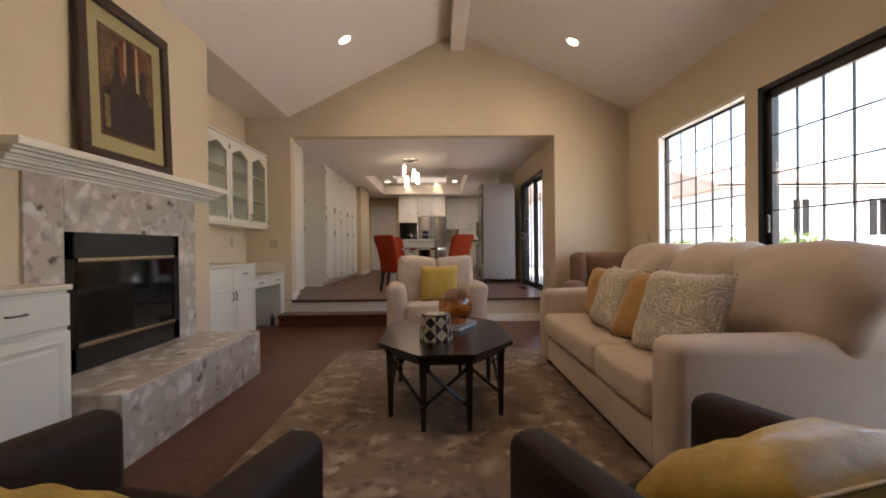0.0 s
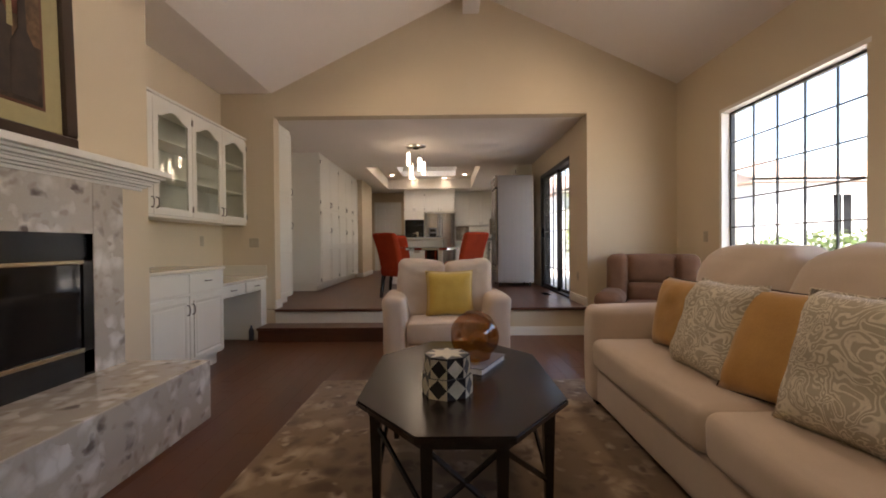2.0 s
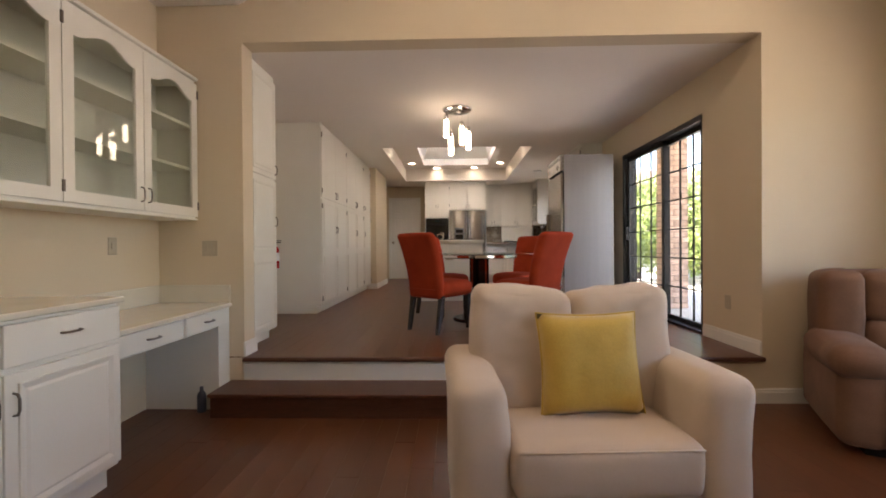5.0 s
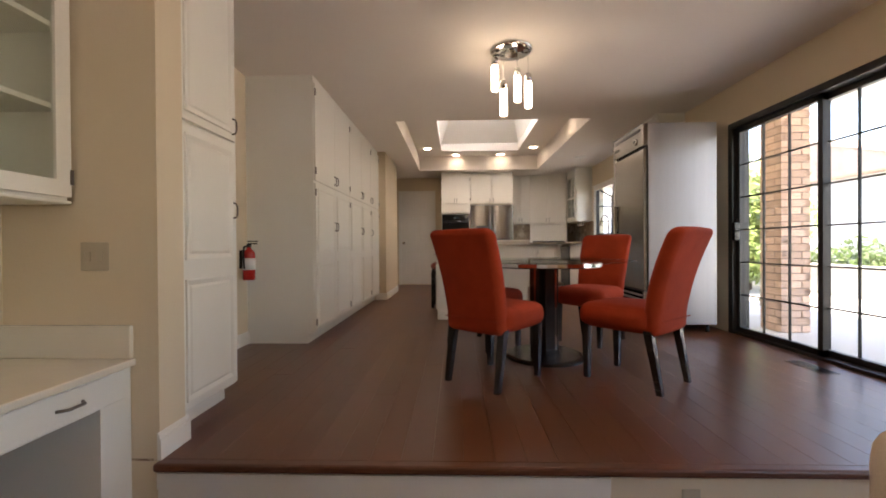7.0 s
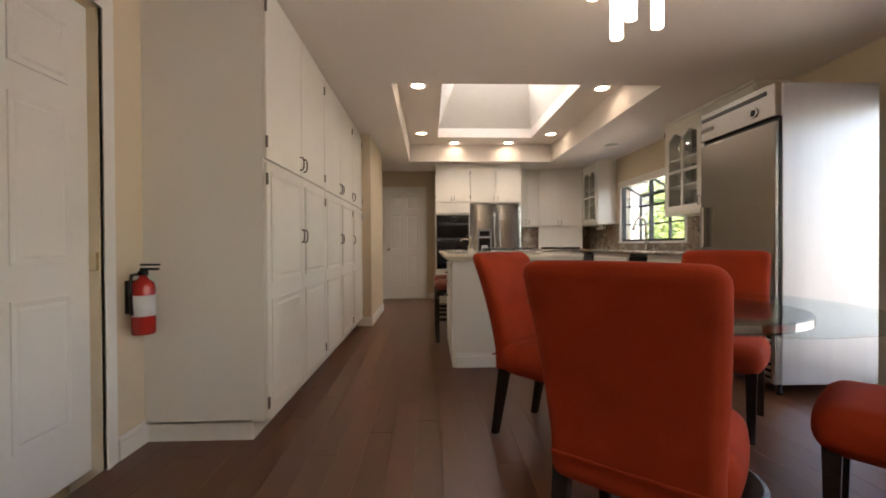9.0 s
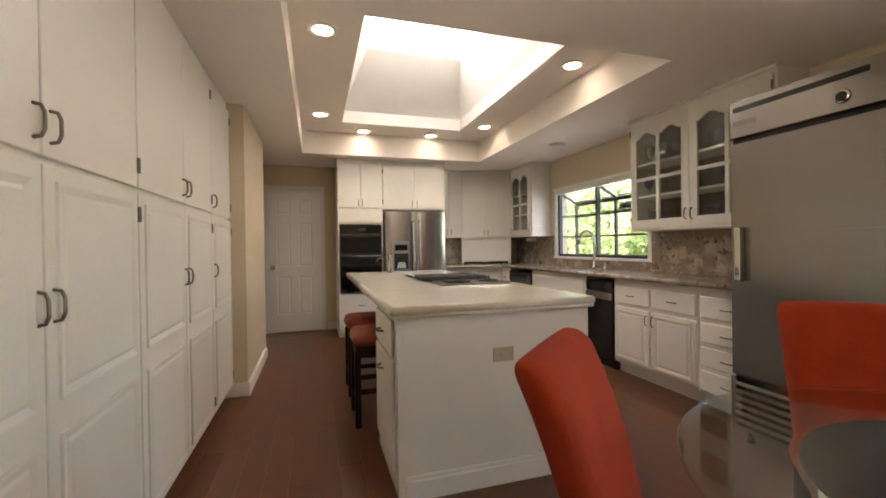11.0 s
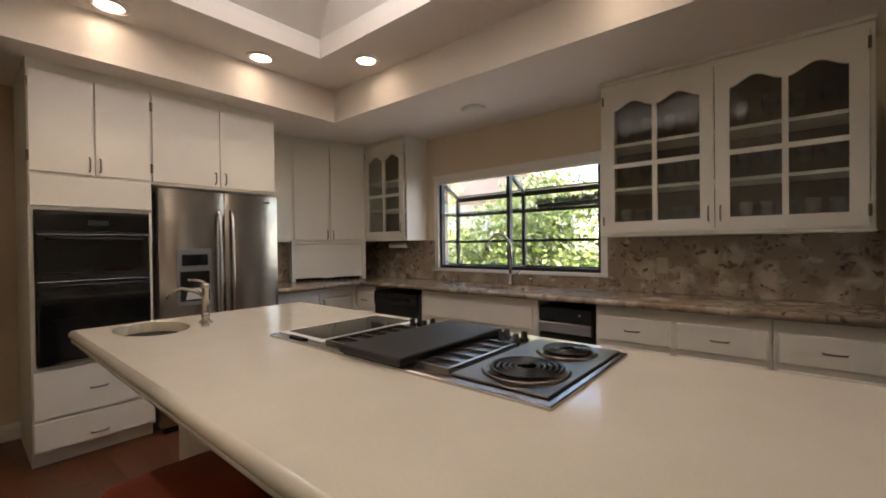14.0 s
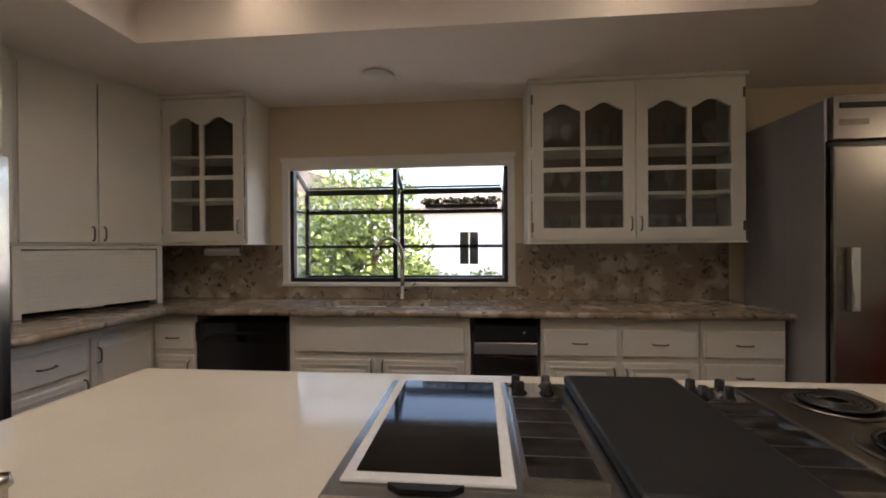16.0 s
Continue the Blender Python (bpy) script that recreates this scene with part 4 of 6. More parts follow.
# ---- kitchen: back run ----
BY = 13.10
fr = [("drawer", 0.0, FLOOR2 + 0.10, 0.60, 0.63, ("h", 0.30, 0.50), None), ("drawer", 0.0, 0.64, 0.60, 0.93, ("h", 0.30, 0.78), None),
      ("drawer", 0.0, 1.89, 0.60, 2.08, None, None)]
tower = cabinet("oven_cabinet", "tall white oven cabinet with drawers and upper doors", pose(-0.885, BY, 0), 0.60, 0.69, H2,
                fr + [("door_l", 0.0, 2.09, 0.30, H2 - 0.06, ("v", 0.275, 2.16), None), ("door_r", 0.30, 2.09, 0.60, H2 - 0.06, ("v", 0.325, 2.16), None)], 0.09, FLOOR2)
oven = thing("double_oven", pose(-0.865, BY, 0.95), "built-in black glass double wall oven", "oven")
part("body", one(0, -0.022, 0, 0.56, 0.02, 0.92, 0.004, 1), BLACK, oven)
for z0, z1 in ((0.03, 0.50), (0.54, 0.78)):
    dr = part("oven_door", one(0.008, -0.045, z0, 0.552, -0.022, z1, 0.005, 2), BLACK_GLASS, oven, "black glass oven door")
    part("handle", tube(B(), [(0.05, -0.045, z1 - 0.03), (0.06, -0.075, z1 - 0.03), (0.5, -0.075, z1 - 0.03), (0.51, -0.045, z1 - 0.03)], 0.009, 8), BLACK, dr, smooth=True)
part("control_panel", one(0.008, -0.032, 0.80, 0.552, -0.022, 0.90), BLACK_GLASS, oven, "black glass control panel")
part("display", one(0.24, -0.034, 0.835, 0.34, -0.0315, 0.865), material("dim_display", (0.03, 0.05, 0.05), 0.2), oven)
part("bottom_trim", one(0.0, -0.04, 0.004, 0.56, -0.02, 0.018), CHROME, oven, "thin chrome trim")
fr = [("door_l", 0.0, 2.09, 0.44, H2 - 0.06, ("v", 0.405, 2.16), None), ("door", 0.44, 2.09, 0.88, H2 - 0.06, ("v", 0.475, 2.16), None)]
bridge = cabinet("wall_cabinet", "white cabinet bridging over the refrigerator", pose(-0.283, BY, 0), 0.885, 0.69, H2, fr, 0.0, 2.075)
structure("fridge_side_panel", one(0.614, BY + 0.1, FLOOR2, 0.621, YN - 0.001, 2.07), WHITE, "white end panel beside the refrigerator", "panel")


def bowed(x0, x1):
    """A door whose front bows gently outwards."""
    arc = [(x0 + (x1 - x0) * k / 24, -0.012 - 0.02 * (1 - abs(k / 12 - 1) ** 2.6)) for k in range(25)]
    return prism(B(), arc + [(x1, 0.055), (x0, 0.055)], "z", 0.05, 1.70)


fridge = thing("refrigerator", pose(-0.262, 13.06, FLOOR2), "stainless side-by-side refrigerator with ice dispenser", "refrigerator")
part("case", one(0.0, 0.06, 0.02, 0.85, 0.74, 1.68, 0.004, 1), material("grey_case", (0.12, 0.12, 0.12), 0.5), fridge)
lw = 0.43
dl = part("freezer_door", bowed(0.0, lw - 0.003), STEEL, fridge, "stainless freezer door")
dr = part("fridge_door", bowed(lw + 0.003, 0.85), STEEL, fridge, "stainless refrigerator door")
for ob in (dl, dr):
    for p in ob.data.polygons:
        p.use_smooth = False
for ob, x in ((dl, lw - 0.045), (dr, lw + 0.045)):
    part("handle", tube(B(), [(x, -0.01, 0.48), (x, -0.055, 0.53), (x, -0.062, 0.95), (x, -0.055, 1.52), (x, -0.01, 1.57)], 0.014, 8), STEEL, ob, "bowed steel handle", True)
dis = part("dispenser", one(0.10, -0.038, 0.88, 0.33, -0.025, 1.28, 0.004, 1), material("grey_plastic", (0.20, 0.20, 0.20), 0.35), dl, "grey ice dispenser")
bm = one(0.12, -0.0405, 0.91, 0.31, -0.0375, 1.12)
bm2 = one(0.13, -0.0405, 1.16, 0.30, -0.0375, 1.24)
part("recess", bm, BLACK, dl, "dark dispenser recess")
part("display", bm2, BLACK_GLASS, dl, "dark display")
part("paddle", prism(B(), [(0.15, 0.92), (0.28, 0.92), (0.26, 1.0), (0.17, 1.0)], "y", -0.052, -0.0406), material("light_grey_plastic", (0.5, 0.5, 0.5), 0.4), dl)
part("badge", one(0.70, -0.030, 1.64, 0.78, -0.024, 1.655), PEWTER, dr)
part("grille", one(0.02, 0.0, 0.0, 0.83, 0.06, 0.045), BLACK, fridge)

# corner uppers, appliance garage and the back counter
WC = "white wall cabinets"
# dark brown lining puts the shade behind the panes into the colour
SHADED_LINING = material("shaded_lining", (0.20, 0.155, 0.12), 0.6, dark=(0.17, 0.13, 0.10), scale=3, grain=0.1, grain_scale=40)
fr = [("door", 0.0, 1.70, 0.20, H2 - 0.05, ("v", 0.17, 1.78), None), ("door", 0.20, 1.70, 0.41, H2 - 0.05, ("v", 0.23, 1.78), None)]
cabinet("wall_cabinet", "white two-door wall cabinet beside the corner", pose(0.622, 13.60, 0), 0.41, 0.195, H2, fr, 0.0, 1.69, WC)
ang = math.degrees(math.atan2(13.33 - 13.60, 1.76 - 1.035))
cw = math.hypot(13.33 - 13.60, 1.76 - 1.035)
fr = [("door", 0.02, 1.70, cw / 2, H2 - 0.05, ("v", cw / 2 - 0.03, 1.76), None), ("door", cw / 2, 1.70, cw - 0.02, H2 - 0.05, ("v", cw / 2 + 0.03, 1.76), None)]
corner = cabinet("corner_cabinet", "white angled corner cabinet with two doors", pose(1.035, 13.60, 0, 0, 0, ang), cw, 0.18, H2, fr, 0.0, 1.69, WC)
gar = thing("appliance_garage", pose(1.035, 13.60, 1.281, 0, 0, ang), "white roll-up appliance garage on the counter", "cabinet")
bm = one(0, 0, 0, 0.035, 0.18, 0.405)
box(bm, cw - 0.035, 0, 0, cw, 0.18, 0.405)
box(bm, 0.035, 0, 0.385, cw - 0.035, 0.18, 0.405)
part("frame", bm, WHITE, gar)
for k in range(12):
    part("shutter_slat", one(0.036, 0.012, 0.03 + k * 0.029, cw - 0.036, 0.026, 0.0585 + k * 0.029, 0.0015, 1), WHITE, gar)
# black strip stands in for the shade in the slot under the shutter
part("slot_shade", one(0.036, 0.10, 0.001, cw - 0.036, 0.11, 0.032), BLACK, gar)
part("lip", one(0.30, -0.004, 0.024, 0.42, 0.02, 0.036, 0.003, 1), WHITE, gar)
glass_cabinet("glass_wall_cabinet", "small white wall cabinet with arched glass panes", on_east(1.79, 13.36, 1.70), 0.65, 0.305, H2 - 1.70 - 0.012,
              [(0.02, 0.63, "r")], (0.30, 0.60), (2, 2), 0.07, 0.16, 0.05, SHADED_LINING)
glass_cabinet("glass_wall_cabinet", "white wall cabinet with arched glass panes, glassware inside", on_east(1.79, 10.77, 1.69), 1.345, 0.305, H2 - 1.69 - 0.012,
              [(0.02, 0.6725, "r"), (0.6725, 1.325, "l")], (0.30, 0.60), (2, 2), 0.075, 0.16, 0.05, SHADED_LINING)

# base run along the east wall
BX = 1.55
BASE = "white base cabinets"


def base_east(y_hi, y_lo, fronts, label):
    return cabinet("base_cabinet", label, on_east(BX, y_hi), y_hi - y_lo, KX - BX - 0.002, 1.236, fronts, 0.10, FLOOR2, BASE, lip=0.016)


def drawer_door(w, n=1, only=False):
    out = []
    for k in range(n):
        a, b = w * k / n, w * (k + 1) / n
        out.append(("drawer", a, 0.995, b, 1.185, ("h", (a + b) / 2, 1.09), None))
        side = b - 0.035 if (n == 1 or k == 0) else a + 0.035
        out.append(("door", a, 0.47, b, 0.995, ("v", side, 0.90), ()))
    return out


base_east(13.22, 12.92, drawer_door(0.30), "narrow white base cabinet with one drawer")
dw = thing("dishwasher", on_east(BX, 12.915, FLOOR2), "black built-in dishwasher under the granite worktop", "dishwasher")
part("door", one(0.004, -0.025, 0.12, 0.616, 0.50, 0.845, 0.006, 1), BLACK, dw)
part("control_panel", one(0.004, -0.032, 0.72, 0.616, -0.024, 0.842, 0.003, 1), BLACK_GLASS, dw)
part("handle", one(0.14, -0.045, 0.765, 0.48, -0.03, 0.785, 0.004, 1), BLACK, dw)
part("kick_plate", one(0.004, 0.03, 0.0, 0.616, 0.06, 0.12), BLACK, dw)
w = 12.295 - 11.15
base_east(12.295, 11.15, [("drawer", 0.02, 0.995, w - 0.02, 1.195, None, None), ("door", 0.02, 0.47, w / 2, 0.985, ("v", w / 2 - 0.035, 0.93), ()), ("door", w / 2, 0.47, w - 0.02, 0.985, ("v", w / 2 + 0.035, 0.93), ())],
          "white sink base cabinet with a false drawer front")
tc = thing("trash_compactor", on_east(BX, 11.14, FLOOR2), "black trash compactor with a steel band", "trash compactor")
part("body", one(0.01, -0.015, 0.09, 0.39, 0.5, 0.848, 0.004, 1), BLACK, tc)
part("control_panel", one(0.01, -0.026, 0.75, 0.39, -0.016, 0.842, 0.003, 1), BLACK_GLASS, tc)
part("steel_band", one(0.01, -0.034, 0.665, 0.39, -0.016, 0.74, 0.006, 1), STEEL, tc)
part("button", lathe(B(), [(0, 0.006), (0.007, 0.005), (0.008, 0)], 10), CHROME, tc).matrix_local = pose(0.31, -0.026, 0.80, 90)
part("drawer_front", one(0.01, -0.026, 0.12, 0.39, -0.014, 0.655, 0.004, 1), BLACK, tc)
part("kick_plate", one(0.01, 0.03, 0.0, 0.39, 0.06, 0.09), BLACK, tc)
base_east(10.73, 9.825, drawer_door(0.905, 2), "white base cabinet with two drawers over two doors")
base_east(9.82, 9.36, [("drawer", 0.0, z0, 0.46, z1, ("h", 0.23, (z0 + z1) / 2), None) for z0, z1 in ((0.46, 0.64), (0.64, 0.815), (0.815, 0.995), (0.995, 1.185))], "white base cabinet with four drawers")
# corner and back base units
cabinet("base_cabinet", "white base cabinet with drawers beside the refrigerator", pose(0.622, 13.20, 0), 0.45, 0.59, 1.236,
        [("drawer", 0.0, 0.995, 0.45, 1.185, ("h", 0.22, 1.09), None), ("door", 0.0, 0.47, 0.45, 0.995, ("v", 0.41, 0.93), ())], 0.10, FLOOR2, BASE, lip=0.016)
ang2, cw2 = math.degrees(math.atan2(-0.0, 1)), 0.47
cabinet("corner_base_cabinet", "white inner corner base cabinet with a folding door", pose(1.075, 13.215, 0), 0.473, 0.57, 1.236,
        [("door", 0.0, 0.47, 0.46, 1.20, ("v", 0.05, 1.08), ())], 0.10, FLOOR2, BASE, lip=0.016)

bm = one(1.50, 9.34, 1.237, KX - 0.001, YN - 0.001, 1.278, 0.007, 2)
top = thing("granite_worktop", pose(0, 0, 0), "brown speckled granite worktop with an undermount sink", "worktop")
SKX0, SKX1, SKA0, SKA1, SKB0, SKB1 = 1.66, 1.98, 11.30, 11.66, 11.70, 12.14
for x0, y0, x1, y1 in ((1.50, 9.34, KX - 0.001, SKA0), (1.50, SKB1, KX - 0.001, 13.10), (1.50, SKA0, SKX0, SKB1), (SKX1, SKA0, KX - 0.001, SKB1), (SKX0, SKA1, SKX1, SKB0), (0.622, 13.10, KX - 0.001, YN - 0.001)):
    part("slab", one(x0, y0, 1.238, x1, y1, 1.278), GRANITE, top)
bm = tube(B(), [(1.50, 9.345, 1.258), (1.50, 13.10, 1.258)], 0.0195, 10)
part("front_edge", bm, GRANITE, top, smooth=True)
part("front_edge", tube(B(), [(0.63, 13.10, 1.258), (1.50, 13.10, 1.258)], 0.0195, 10), GRANITE, top, smooth=True)
splash = structure("backsplash", one(KX - 0.014, 9.36, 1.279, KX - 0.001, K0 - 0.052, 1.688), GRANITE, "brown speckled granite splashback", "backsplash")
structure("backsplash", one(KX - 0.014, K1 + 0.052, 1.279, KX - 0.001, YN - 0.02, 1.688), GRANITE, "brown speckled granite splashback", "backsplash")
structure("backsplash", one(KX - 0.014, K0 - 0.05, 1.279, KX - 0.001, K1 + 0.05, KZ0 - 0.032), GRANITE, "brown speckled granite splashback", "backsplash")
structure("backsplash", one(0.622, YN - 0.014, 1.279, KX - 0.02, YN - 0.001, 1.688), GRANITE, "brown speckled granite splashback", "backsplash")
sink = thing("kitchen_sink", pose(0, 0, 0), "stainless double-bowl undermount sink", "sink")
for a, b, dz in ((SKA0, SKA1, 0.16), (SKB0, SKB1, 0.2)):
    bm = one(SKX0 - 0.004, a - 0.004, 1.236 - dz, SKX0 + 0.004, b + 0.004, 1.237)
    box(bm, SKX1 - 0.004, a - 0.004, 1.236 - dz, SKX1 + 0.004, b + 0.004, 1.237)
    box(bm, SKX0, a - 0.004, 1.236 - dz, SKX1, a + 0.004, 1.237)
    box(bm, SKX0, b - 0.004, 1.236 - dz, SKX1, b + 0.004, 1.237)
    box(bm, SKX0, a, 1.230 - dz, SKX1, b, 1.238 - dz)
    part("bowl", bm, STEEL, sink)
fau = thing("sink_faucet", pose(2.03, 11.66, 1.278), "brushed steel gooseneck faucet with pull-down spray", "faucet")
part("base", lathe(B(), [(0, 0), (0.028, 0), (0.028, 0.008), (0.018, 0.02), (0.016, 0.10), (0, 0.10)], 16), NICKEL, fau, smooth=True)
arc = [(0, 0, 0.09), (0, 0, 0.32)] + [(-0.035 + 0.035 * math.cos(a), 0.095 - 0.095 * math.cos(a), 0.32 + 0.13 * math.sin(a)) for a in [math.pi * k / 12 for k in range(1, 11)]]
part("spout", tube(B(), arc, 0.0145, 10), NICKEL, fau, smooth=True)
e = Vector(arc[-1])
part("spray_head", tube(B(), [e, e + Vector((-0.012, 0.009, -0.04)), e + Vector((-0.022, 0.016, -0.11))], 0.013, 10, 0.021), NICKEL, fau, smooth=True)
part("lever", tube(B(), [(0, -0.015, 0.07), (-0.01, -0.05, 0.085), (-0.01, -0.10, 0.12)], 0.007, 8), NICKEL, fau, smooth=True)
solid("soap_dispenser", lathe(B(), [(0, 0), (0.02, 0), (0.018, 0.01), (0.012, 0.02), (0.012, 0.05), (0.02, 0.055), (0.018, 0.065), (0, 0.068)], 14, (2.03, 11.46, 1.278)), NICKEL, "short nickel soap dispenser by the sink", "soap dispenser", smooth=True)
tow = thing("paper_towel_holder", pose(1.95, 13.0, 1.64), "white paper towel roll under the cabinet", "towel holder")
part("roll", tube(B(), [(0, -0.13, 0), (0, 0.13, 0)], 0.030, 14), PAPER, tow, smooth=True)
part("bracket", one(-0.012, -0.155, -0.02, 0.012, -0.135, 0.058, 0.003), PEWTER, tow)
part("bracket", one(-0.012, 0.135, -0.02, 0.012, 0.155, 0.058, 0.003), PEWTER, tow)
plate_cover("wall_socket", on_east(KX - 0.015, 10.45, 1.47), "beige socket plate on the granite splashback", 1)

# glassware in the glazed cabinet
CLEAR = glass("drinking_glass", (0.86, 0.88, 0.88), 0.4)
rng = random.Random(3)
goblet = [(0, 0), (0.032, 0), (0.03, 0.004), (0.005, 0.012), (0.005, 0.05), (0.03, 0.075), (0.038, 0.11), (0.034, 0.15), (0.032, 0.15), (0.036, 0.11), (0.028, 0.078), (0, 0.06)]
first = None
for zs, cnt, sc in ((1.722, 12, 1.0), (2.010, 9, 1.1), (2.310, 9, 1.15)):
    for k in range(cnt):
        y = 10.70 - 1.20 * (k + 0.5) / cnt + rng.uniform(-0.015, 0.015)
        x = 1.90 + rng.uniform(-0.03, 0.06)
        m = pose(x, y, zs) @ Matrix.Scale(sc, 4)
        if first is None:
            first = solid("wine_glass", lathe(B(), goblet, 12), CLEAR, "clear stemmed glass on a cabinet shelf", "glass", smooth=True, group="glasses in the cabinet")
            first.matrix_world = m
        else:
            g = first.copy()
            scene.collection.objects.link(g)
            g.matrix_world = m

# commercial reach-in refrigerator
ref = thing("reach_in_refrigerator", pose(1.25, 9.345, FLOOR2, 0, 0, -90), "tall stainless commercial reach-in refrigerator", "refrigerator")
W, D, HH = 0.74, 0.70, 2.05
part("case", one(0, 0.045, 0.08, W, D, HH, 0.006, 1), CASE_STEEL, ref)
DOOR_STEEL = material("dull_brushed_steel", (0.33, 0.31, 0.285), 0.26, 1.0, dark=(0.30, 0.285, 0.265), scale=2.0, grain=0.04, grain_scale=60, stretch=(0.1, 0.1, 60), rough_vary=0.04)
door = part("door", one(0.006, 0.0, 0.415, W - 0.006, 0.044, 1.80, 0.006, 2), DOOR_STEEL, ref, "brushed steel door")
part("gasket", one(0.012, 0.040, 0.41, W - 0.012, 0.046, 1.80), BLACK, ref)
part("gasket", one(0.0, 0.03, 0.405, W, 0.0445, 1.832), BLACK, ref)
top = part("header", one(0.004, -0.004, 1.832, W - 0.004, 0.0435, HH, 0.004, 1), DOOR_STEEL, ref, "brushed steel header")
part("slot", one(0.03, -0.008, 1.985, W - 0.07, -0.003, 2.012), BLACK, top, "black grip slot")
part("gauge", lathe(B(), [(0, 0.010), (0.03, 0.010), (0.034, 0.0)], 18), CHROME, top, "round dial", True).matrix_local = pose(W - 0.17, -0.005, 1.90, 90)
part("gauge_face", lathe(B(), [(0, 0.0115), (0.024, 0.0112), (0.024, 0.009)], 18), BLACK, top).matrix_local = pose(W - 0.17, -0.005, 1.90, 90)
part("maker_plate", one(0.03, -0.007, 1.90, 0.16, -0.003, 1.93), PEWTER, top)
part("handle", one(0.055, -0.045, 0.98, 0.095, -0.004, 1.30, 0.008, 2), CHROME, door, "upright steel handle")
for k in range(7):
    z = 0.09 + k * 0.044
    part("louvre", prism(B(), [(-0.004, z), (-0.004, z + 0.022), (0.028, z + 0.034), (0.028, z + 0.026)], "x", 0.03, W - 0.03), CHROME, ref)
part("louvre_back", one(0.01, 0.031, 0.085, W - 0.01, 0.044, 0.40), BLACK, ref)
part("louvre_frame", one(0.0, 0.0, 0.085, 0.03, 0.044, 0.40), STEEL, ref)
part("louvre_frame", one(W - 0.03, 0.0, 0.085, W, 0.044, 0.40), STEEL, ref)
for x, y in ((0.06, 0.08), (W - 0.06, 0.08), (0.06, D - 0.06), (W - 0.06, D - 0.06)):
    part("leg", lathe(B(), [(0, 0), (0.02, 0), (0.02, 0.02), (0.014, 0.03), (0.014, 0.08), (0, 0.08)], 12, (x, y, 0)), BLACK, ref, smooth=True)

# ---- kitchen island ----
isl = thing("kitchen_island", pose(0, 0, 0), "white kitchen island with drawers and a bar side", "island")
IX0, IX1, IY0, IY1, IZ = -0.85, 0.279, 9.33, 12.17, 1.282
bm = one(-0.805, 9.385, FLOOR2, 0.255, 10.02, 1.236)
box(bm, -0.45, 10.02, FLOOR2, 0.23, 12.10, 1.236)
part("body", bm, WHITE, isl)
part("end_skirting", one(-0.775, 9.362, FLOOR2, 0.265, 9.384, FLOOR2 + 0.095, 0.003, 1), TRIM, isl)
part("end_skirting", one(-0.775, 9.371, FLOOR2 + 0.095, 0.265, 9.384, FLOOR2 + 0.115, 0.003, 1), TRIM, isl)
for z0, z1 in ((1.02, 1.20), (0.46, 1.0)):
    dr = part("drawer" if z0 > 1 else "door", one(-0.825, 9.45, z0, -0.806, 9.98, z1, 0.008, 2), WHITE, isl)
    part("handle", tube(B(), [(-0.825, 9.67, z1 - 0.09), (-0.853, 9.69, z1 - 0.09), (-0.853, 9.75, z1 - 0.09), (-0.825, 9.77, z1 - 0.09)], 0.0055, 6), PEWTER, dr, smooth=True)
for k in range(4):
    y = 10.1 + k * 0.5
    part("door", one(0.231, y, 0.46, 0.25, y + 0.49, 1.2, 0.004, 1), WHITE, isl)
plate_cover("wall_socket", pose(-0.256, 9.384, 1.006, 0, 90, 0), "white socket plate on the island end", 1)
itop = thing("island_worktop", pose(0, 0, 0), "cream quartz island top with a rounded edge", "worktop")
SNX, SNY, SRX, SRY = -0.603, 11.915, 0.135, 0.20
hole = [(SNX + SRX * math.cos(2 * math.pi * k / 36), SNY + SRY * math.sin(2 * math.pi * k / 36)) for k in range(36)]
bm = plate(B(), rect(IX0 + 0.02, IY0 + 0.02, IX1 - 0.02, IY1 - 0.02), [hole], 1.238, IZ)
for v in bm.verts:
    v.co = Vector((v.co.x, v.co.z, v.co.y))
part("slab", bm, QUARTZ, itop)
for a, b in (((IX0, IY0), (IX0, IY1)), ((IX1, IY0), (IX1, IY1)), ((IX0, IY0), (IX1, IY0)), ((IX0, IY1), (IX1, IY1))):
    sx, sy = (0.02 if a[0] == IX0 else -0.02), (0.02 if a[1] == IY0 else -0.02)
    pa = (a[0] + 0.02, a[1] + 0.02 if a[1] == IY0 else a[1] - 0.02) if a[0] == IX0 else (a[0] - 0.02, a[1] + 0.02)
    pb = (b[0] + (0.02 if b[0] == IX0 else -0.02), b[1] + (0.02 if b[1] == IY0 else -0.02))
    part("bullnose", tube(B(), [(*pa, 1.262), (*pb, 1.262)], 0.0205, 12), QUARTZ, itop, smooth=True)
    part("bead", tube(B(), [(*pa, 1.236), (*pb, 1.236)], 0.012, 8), QUARTZ, itop, smooth=True)
bar = thing("bar_sink", pose(SNX, SNY, 0), "small oval steel bar sink sunk in the island top", "sink")
bm = lathe(B(), [(1.06, 1.235), (0.99, 1.236), (0.97, 1.20), (0.90, 1.13), (0.70, 1.105), (0.0, 1.10)], 36)
for v in bm.verts:
    v.co.x *= SRX
    v.co.y *= SRY
part("bowl", bm, DOOR_STEEL, bar, smooth=True)
bf = thing("bar_faucet", pose(-0.405, 11.86, IZ), "nickel bar faucet with a curved spout", "faucet")
part("post", lathe(B(), [(0, 0), (0.03, 0), (0.03, 0.006), (0.016, 0.02), (0.02, 0.04), (0.014, 0.07), (0.014, 0.16), (0.02, 0.165), (0.018, 0.185), (0, 0.19)], 16), NICKEL, bf, smooth=True)
